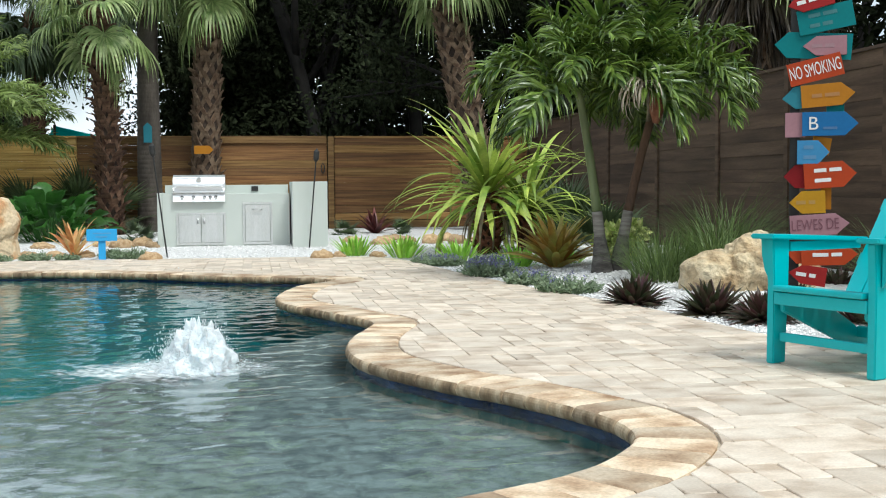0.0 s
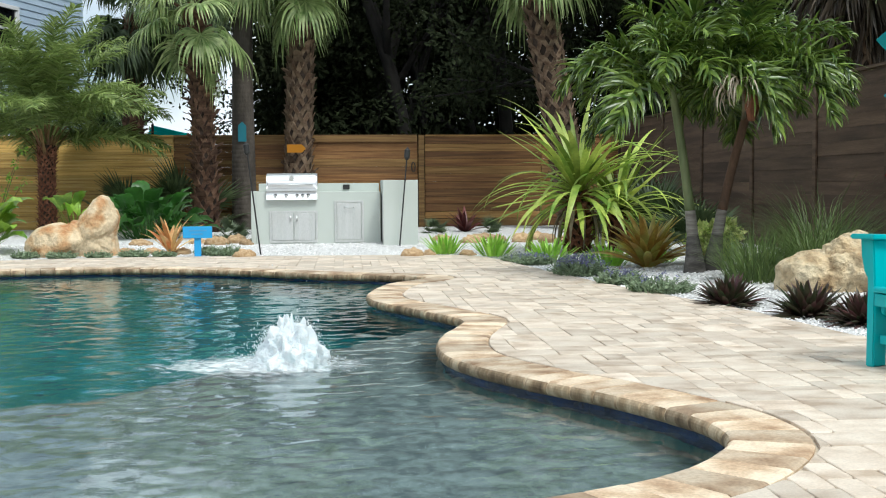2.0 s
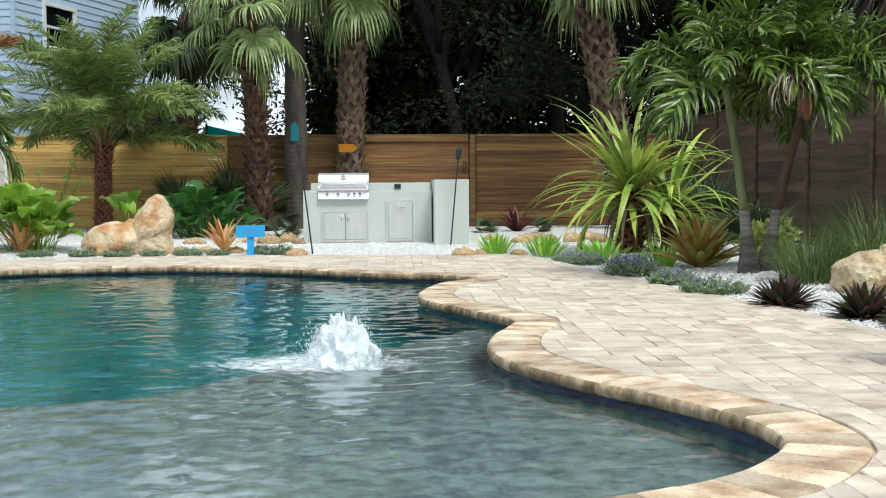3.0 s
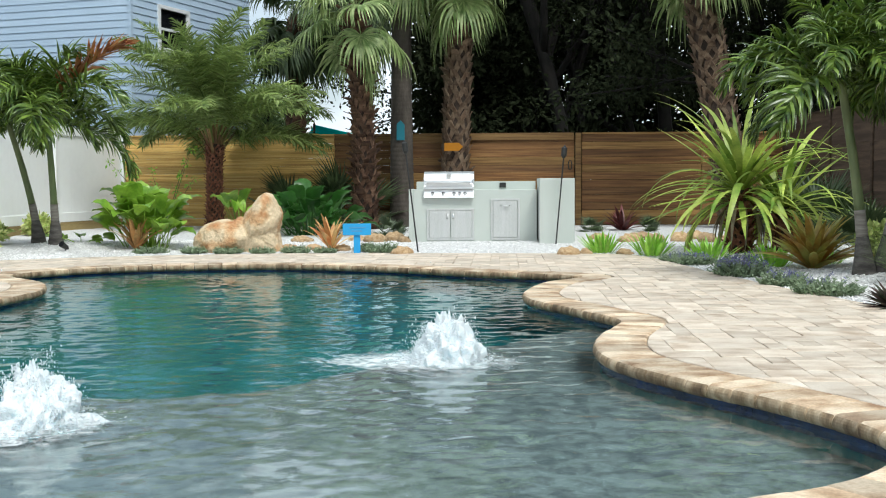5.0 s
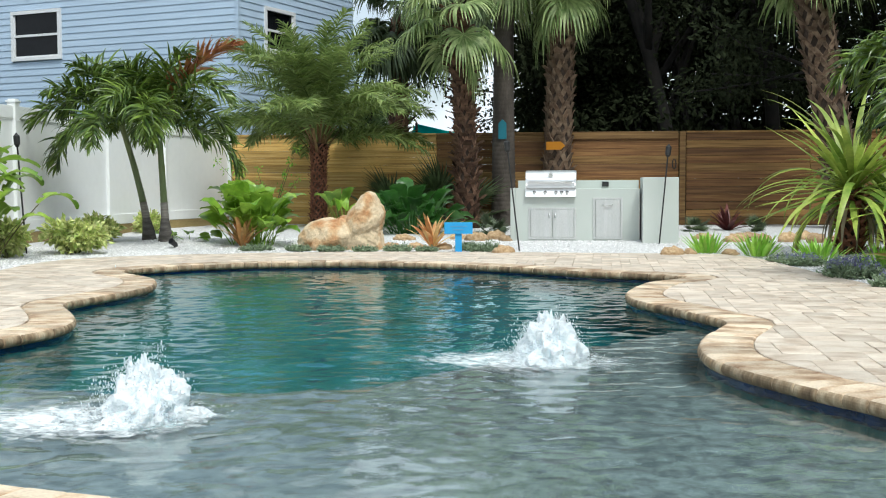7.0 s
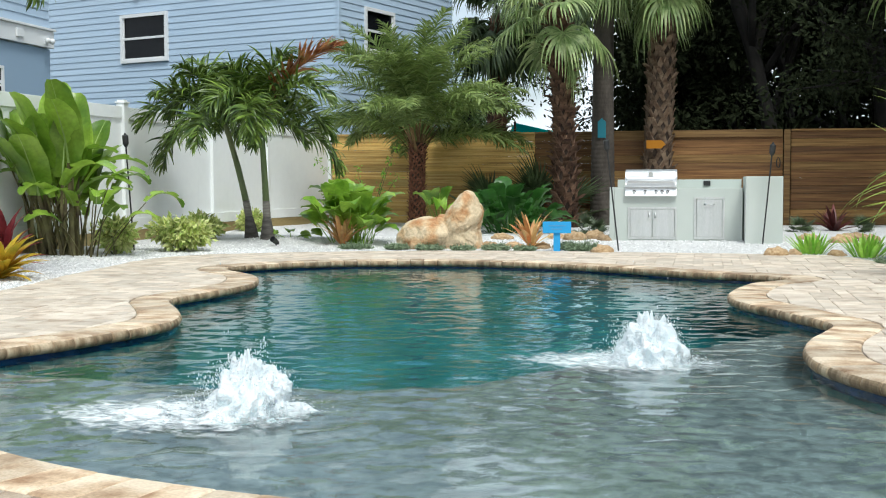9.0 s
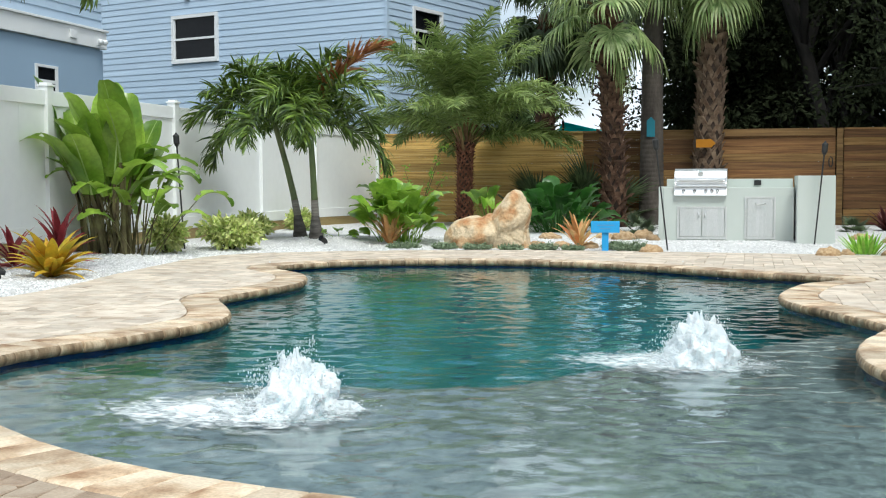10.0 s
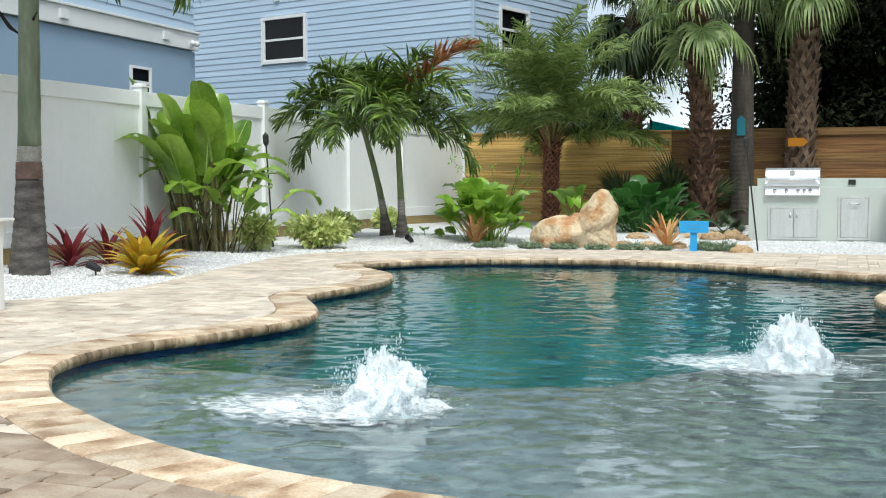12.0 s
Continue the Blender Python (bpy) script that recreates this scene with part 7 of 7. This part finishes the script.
for i in range(190):
    clump((rngu.uniform(-2.0, 22), rngu.uniform(38, 44), rngu.uniform(0.5, 9.0)), (1.6, 1.2, 1.5), 240, 0.3, 0.2)
for i in range(60):
    clump((rngu.uniform(13, 16), rngu.uniform(18, 36), rngu.uniform(0.5, 7.0)), (1.5, 1.5, 1.4), 260, 0.3, 0.2)
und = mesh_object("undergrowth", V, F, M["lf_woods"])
tagged(und, "dark undergrowth filling the woods behind the fences", "undergrowth", kind="stuff")


# dry flower stalks and a brown sheath under one crown
def dry_stalks(x, y, z, seed):
    rng = random.Random(seed)
    ob = thing("dry_flower_stalk", pose(x, y, z), "pale dry flower stalks and brown sheath hanging from the palm", "flower stalk")
    v, f = tube([(0, 0, 0), (-0.08, -0.25, 0.16), (-0.18, -0.5, 0.3), (-0.3, -0.72, 0.36)], [0.022, 0.02, 0.016, 0.012], 8)
    mesh_object("peduncle", v, f, M["lf_dead"], ob)
    V, F = [], []
    for i in range(34):
        pts = arc((-0.3, -0.72, 0.36), 220 + rng.gauss(0, 55), rng.uniform(-30, 40), rng.uniform(0.22, 0.46), 110, 6, 12, rng)
        ribbon(V, F, pts, [0.018, 0.018, 0.016, 0.015, 0.012, 0.01, 0.004], lateral(rng.uniform(0, 360)), 0.3)
    mesh_object("stalk_spray", V, F, M["dry_stalk"], ob)
    v, f = tube([(-0.1, -0.56, 0.42), (-0.11, -0.58, 0.28), (-0.12, -0.58, 0.12), (-0.12, -0.56, 0.0)], [0.03, 0.075, 0.07, 0.03], 12)
    mesh_object("sheath", v, f, M["boot_red"], ob, "red-brown dry leaf sheath")


dry_stalks(3.95, 11.3, 1.5, 300)


# ---- coping stones and deck pavers ----
def coping_stones():
    ob = thing("pool_coping", pose(0, 0, 0), "tan and cream bullnose coping stones round the pool", "coping", kind="structure")
    n = len(EDGE)
    seg = np.linalg.norm(np.roll(EDGE, -1, 0) - EDGE, axis=1)
    c = np.concatenate([[0], np.cumsum(seg)])
    full, fulln = np.vstack([EDGE, EDGE[:1]]), np.vstack([EDGE_N, EDGE_N[:1]])
    L = c[-1]
    k = int(round(L / 0.155))
    prof = [(0.06, -0.072), (0.036, -0.072)] + [(0.036 - 0.036 * math.cos(a), -0.0355 + 0.0365 * math.sin(a)) for a in np.linspace(-1.35, 1.57, 10)] + [(0.15, 0.0015), (0.292, 0.001), (COPE - 0.004, -0.006), (COPE - 0.004, -0.05)]
    for i in range(k):
        a, b = i * L / k, (i + 1) * L / k
        g = random.uniform(0.0015, 0.003)
        dz = random.uniform(-0.0015, 0.0015)
        vs = []
        for s, ins in ((a + g, 1), (a + g + 0.006, 0), ((a + b) / 2, 0), (b - g - 0.006, 0), (b - g, 1)):
            x, y = np.interp(s, c, full[:, 0]), np.interp(s, c, full[:, 1])
            nx, ny = np.interp(s, c, fulln[:, 0]), np.interp(s, c, fulln[:, 1])
            for q, z in prof:
                q2 = q + (0.005 if ins and q < 0.1 else 0)
                vs.append((x + nx * q2, y + ny * q2, z + dz - (0.005 if ins and z > -0.03 else 0)))
        m = len(prof)
        fs = [(j * m + q, j * m + q + 1, (j + 1) * m + q + 1, (j + 1) * m + q) for j in range(4) for q in range(m - 1)]
        fs += [tuple(range(m))[::-1], tuple(range(4 * m, 5 * m))]
        stone = mesh_object("coping_stone", vs, fs, M["coping"], ob, smooth=False)
        # the nose faces take the stained stone with shade in its colour
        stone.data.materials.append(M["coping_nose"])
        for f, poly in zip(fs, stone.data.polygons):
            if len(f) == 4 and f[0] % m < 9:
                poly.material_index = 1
    return ob


coping_stones()


def clip(poly, px, py, nx, ny):
    """Keeps the side of a line to which the normal points."""
    out = []
    for i in range(len(poly)):
        a, b = poly[i], poly[(i + 1) % len(poly)]
        da, db = (a[0] - px) * nx + (a[1] - py) * ny, (b[0] - px) * nx + (b[1] - py) * ny
        if da >= 0:
            out.append(a)
        if (da >= 0) != (db >= 0):
            t = da / (da - db)
            out.append((a[0] + (b[0] - a[0]) * t, a[1] + (b[1] - a[1]) * t))
    return out


def deck_pavers():
    U = 0.107
    X0, Y0 = -8.15, -3.0
    nx, ny = int(13.0 / U), int(18.4 / U)
    used = np.zeros((nx, ny), bool)
    shapes = [(3, 2), (3, 2), (2, 3), (2, 2), (2, 2), (2, 1), (1, 2), (4, 2)]
    pieces = []
    rng = random.Random(5)
    deck_n = outward(DECK_E)
    outer_n = EDGE_N
    for j in range(ny):
        for i in range(nx):
            if used[i, j]:
                continue
            opts = shapes[:]
            rng.shuffle(opts)
            for w, h in opts + [(2, 1), (1, 1)]:
                if i + w <= nx and j + h <= ny and not used[i:i + w, j:j + h].any():
                    break
            used[i:i + w, j:j + h] = True
            x0, x1, y0, y1 = X0 + i * U, X0 + (i + w) * U, Y0 + j * U, Y0 + (j + h) * U
            g = 0.0016
            jt = lambda: rng.uniform(-0.004, 0.004)
            poly = [(x0 + g + jt(), y0 + g + jt()), (x1 - g + jt(), y0 + g + jt()), (x1 - g + jt(), y1 - g + jt()), (x0 + g + jt(), y1 - g + jt())]
            worn = []
            for a in range(4):
                p, q, r = poly[a - 1], poly[a], poly[(a + 1) % 4]
                for o in (p, r):
                    c = rng.uniform(0.006, 0.02) / math.hypot(o[0] - q[0], o[1] - q[1])
                    worn.append((q[0] + (o[0] - q[0]) * c, q[1] + (o[1] - q[1]) * c))
            poly = worn
            cx, cy = (x0 + x1) / 2, (y0 + y1) / 2
            if cx > 4.6 and cy > 5.7:
                continue
            d, k = nearest(EDGE, cx, cy)
            if inside(EDGE, cx, cy) or d < 0.1:
                continue
            d, k = nearest(OUTER, cx, cy)
            if d < 0.4:
                poly = clip(poly, OUTER[k, 0] + outer_n[k, 0] * 0.004, OUTER[k, 1] + outer_n[k, 1] * 0.004, outer_n[k, 0], outer_n[k, 1])
            if len(poly) < 3:
                continue
            d, k = nearest(DECK_E, cx, cy)
            if d < 0.4:
                # the deck's line runs counter-clockwise: the kept side lies against its normal
                poly = clip(poly, DECK_E[k, 0], DECK_E[k, 1], -deck_n[k, 0], -deck_n[k, 1])
            elif not inside(DECK_E, cx, cy):
                continue
            if len(poly) < 3:
                continue
            area = 0.5 * sum(poly[a][0] * poly[(a + 1) % len(poly)][1] - poly[(a + 1) % len(poly)][0] * poly[a][1] for a in range(len(poly)))
            if area < 0.0015:
                continue
            pieces.append((cx, cy, poly))
    return pieces


def paver_mesh(poly, cx, cy, rng):
    n = len(poly)
    mx, my = sum(p[0] for p in poly) / n, sum(p[1] for p in poly) / n
    tx, ty, dz = rng.uniform(-0.008, 0.008), rng.uniform(-0.008, 0.008), rng.uniform(-0.0015, 0.0015)
    vs = []
    for ins, z in ((0.0, -0.02), (0.0, -0.0035), (0.005, 0.0)):
        for x, y in poly:
            dx, dy = mx - x, my - y
            q = max(1e-6, math.hypot(dx, dy))
            X, Y = x + dx / q * ins, y + dy / q * ins
            vs.append((X, Y, z + dz + (X - mx) * tx + (Y - my) * ty))
    fs = [tuple(range(2 * n, 3 * n))]
    for r in (0, 1):
        fs += [(r * n + i, r * n + (i + 1) % n, (r + 1) * n + (i + 1) % n, (r + 1) * n + i) for i in range(n)]
    return vs, fs


def lay_deck():
    ob = thing("pool_deck", pose(0, 0, 0), "cream and tan tumbled pavers laid in a mixed pattern", "pavement", kind="structure")
    rng = random.Random(11)
    near, far = [], []
    for p in deck_pavers():
        cx, cy = p[0], p[1]
        ok = (1.0 < cx < 3.1 and 3.3 < cy < 7.2) or (-4.6 < cx < -1.2 and 2.6 < cy < 4.6)
        (near if ok and len(near) < 300 else far).append(p)
    # pavers at the near left are darker and browner
    for cx, cy, poly in near:
        vs, fs = paver_mesh(poly, cx, cy, rng)
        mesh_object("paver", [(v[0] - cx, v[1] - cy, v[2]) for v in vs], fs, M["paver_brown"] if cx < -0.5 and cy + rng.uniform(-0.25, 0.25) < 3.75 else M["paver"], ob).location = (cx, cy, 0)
    V, F = [], []
    for cx, cy, poly in far:
        vs, fs = paver_mesh(poly, cx, cy, rng)
        k = len(V)
        V += vs
        F += [tuple(k + i for i in f) for f in fs]
    rest = mesh_object("pavers", V, F, M["paver_far"], ob)
    tagged(rest, "the deck's further tumbled pavers", kind="stuff")
    print("pavers", len(near), len(far))


lay_deck()


def marble_chips():
    rng = random.Random(21)
    V, F = [], []
    base = [Vector(p).normalized() for p in ((1, 0, -0.4), (-0.5, 0.86, -0.4), (-0.5, -0.86, -0.4), (0.3, 0.2, 1), (-0.9, -0.1, 0.4), (0.5, -0.7, 0.5))]
    tri = ((0, 1, 3), (1, 4, 3), (4, 2, 5), (4, 5, 3), (5, 0, 3), (2, 0, 5), (1, 2, 4), (0, 2, 1))
    n = 0
    spans = [(2.0, 4.6, 6.2, 16.0, 26000), (-8.3, -5.6, 7.0, 15.0, 26000), (-6.6, 2.6, 14.6, 17.8, 16000)]
    for x0, x1, y0, y1, count in spans:
        for _ in range(count):
            x, y = rng.uniform(x0, x1), rng.uniform(y0, y1)
            d, k = nearest(DECK_E[::2], x, y)
            if inside(DECK_E, x, y) and d > 0.01:
                continue
            r = rng.uniform(0.006, 0.014)
            a = rng.uniform(0, 6.28)
            z = gravel_height_fast(x, y, d) + r * 0.3
            k = len(V)
            ca, sa = math.cos(a), math.sin(a)
            sx, sy, sz = r * rng.uniform(0.8, 1.4), r * rng.uniform(0.7, 1.1), r * rng.uniform(0.5, 0.9)
            for b in base:
                V.append((x + sx * (b.x * ca - b.y * sa), y + sy * (b.x * sa + b.y * ca), z + sz * b.z))
            F += [(k + p, k + q, k + s) for p, q, s in tri]
    ob = mesh_object("marble_chips", V, F, M["pebble"])
    tagged(ob, "loose white marble chips on the planting beds", "gravel", kind="stuff")


marble_chips()
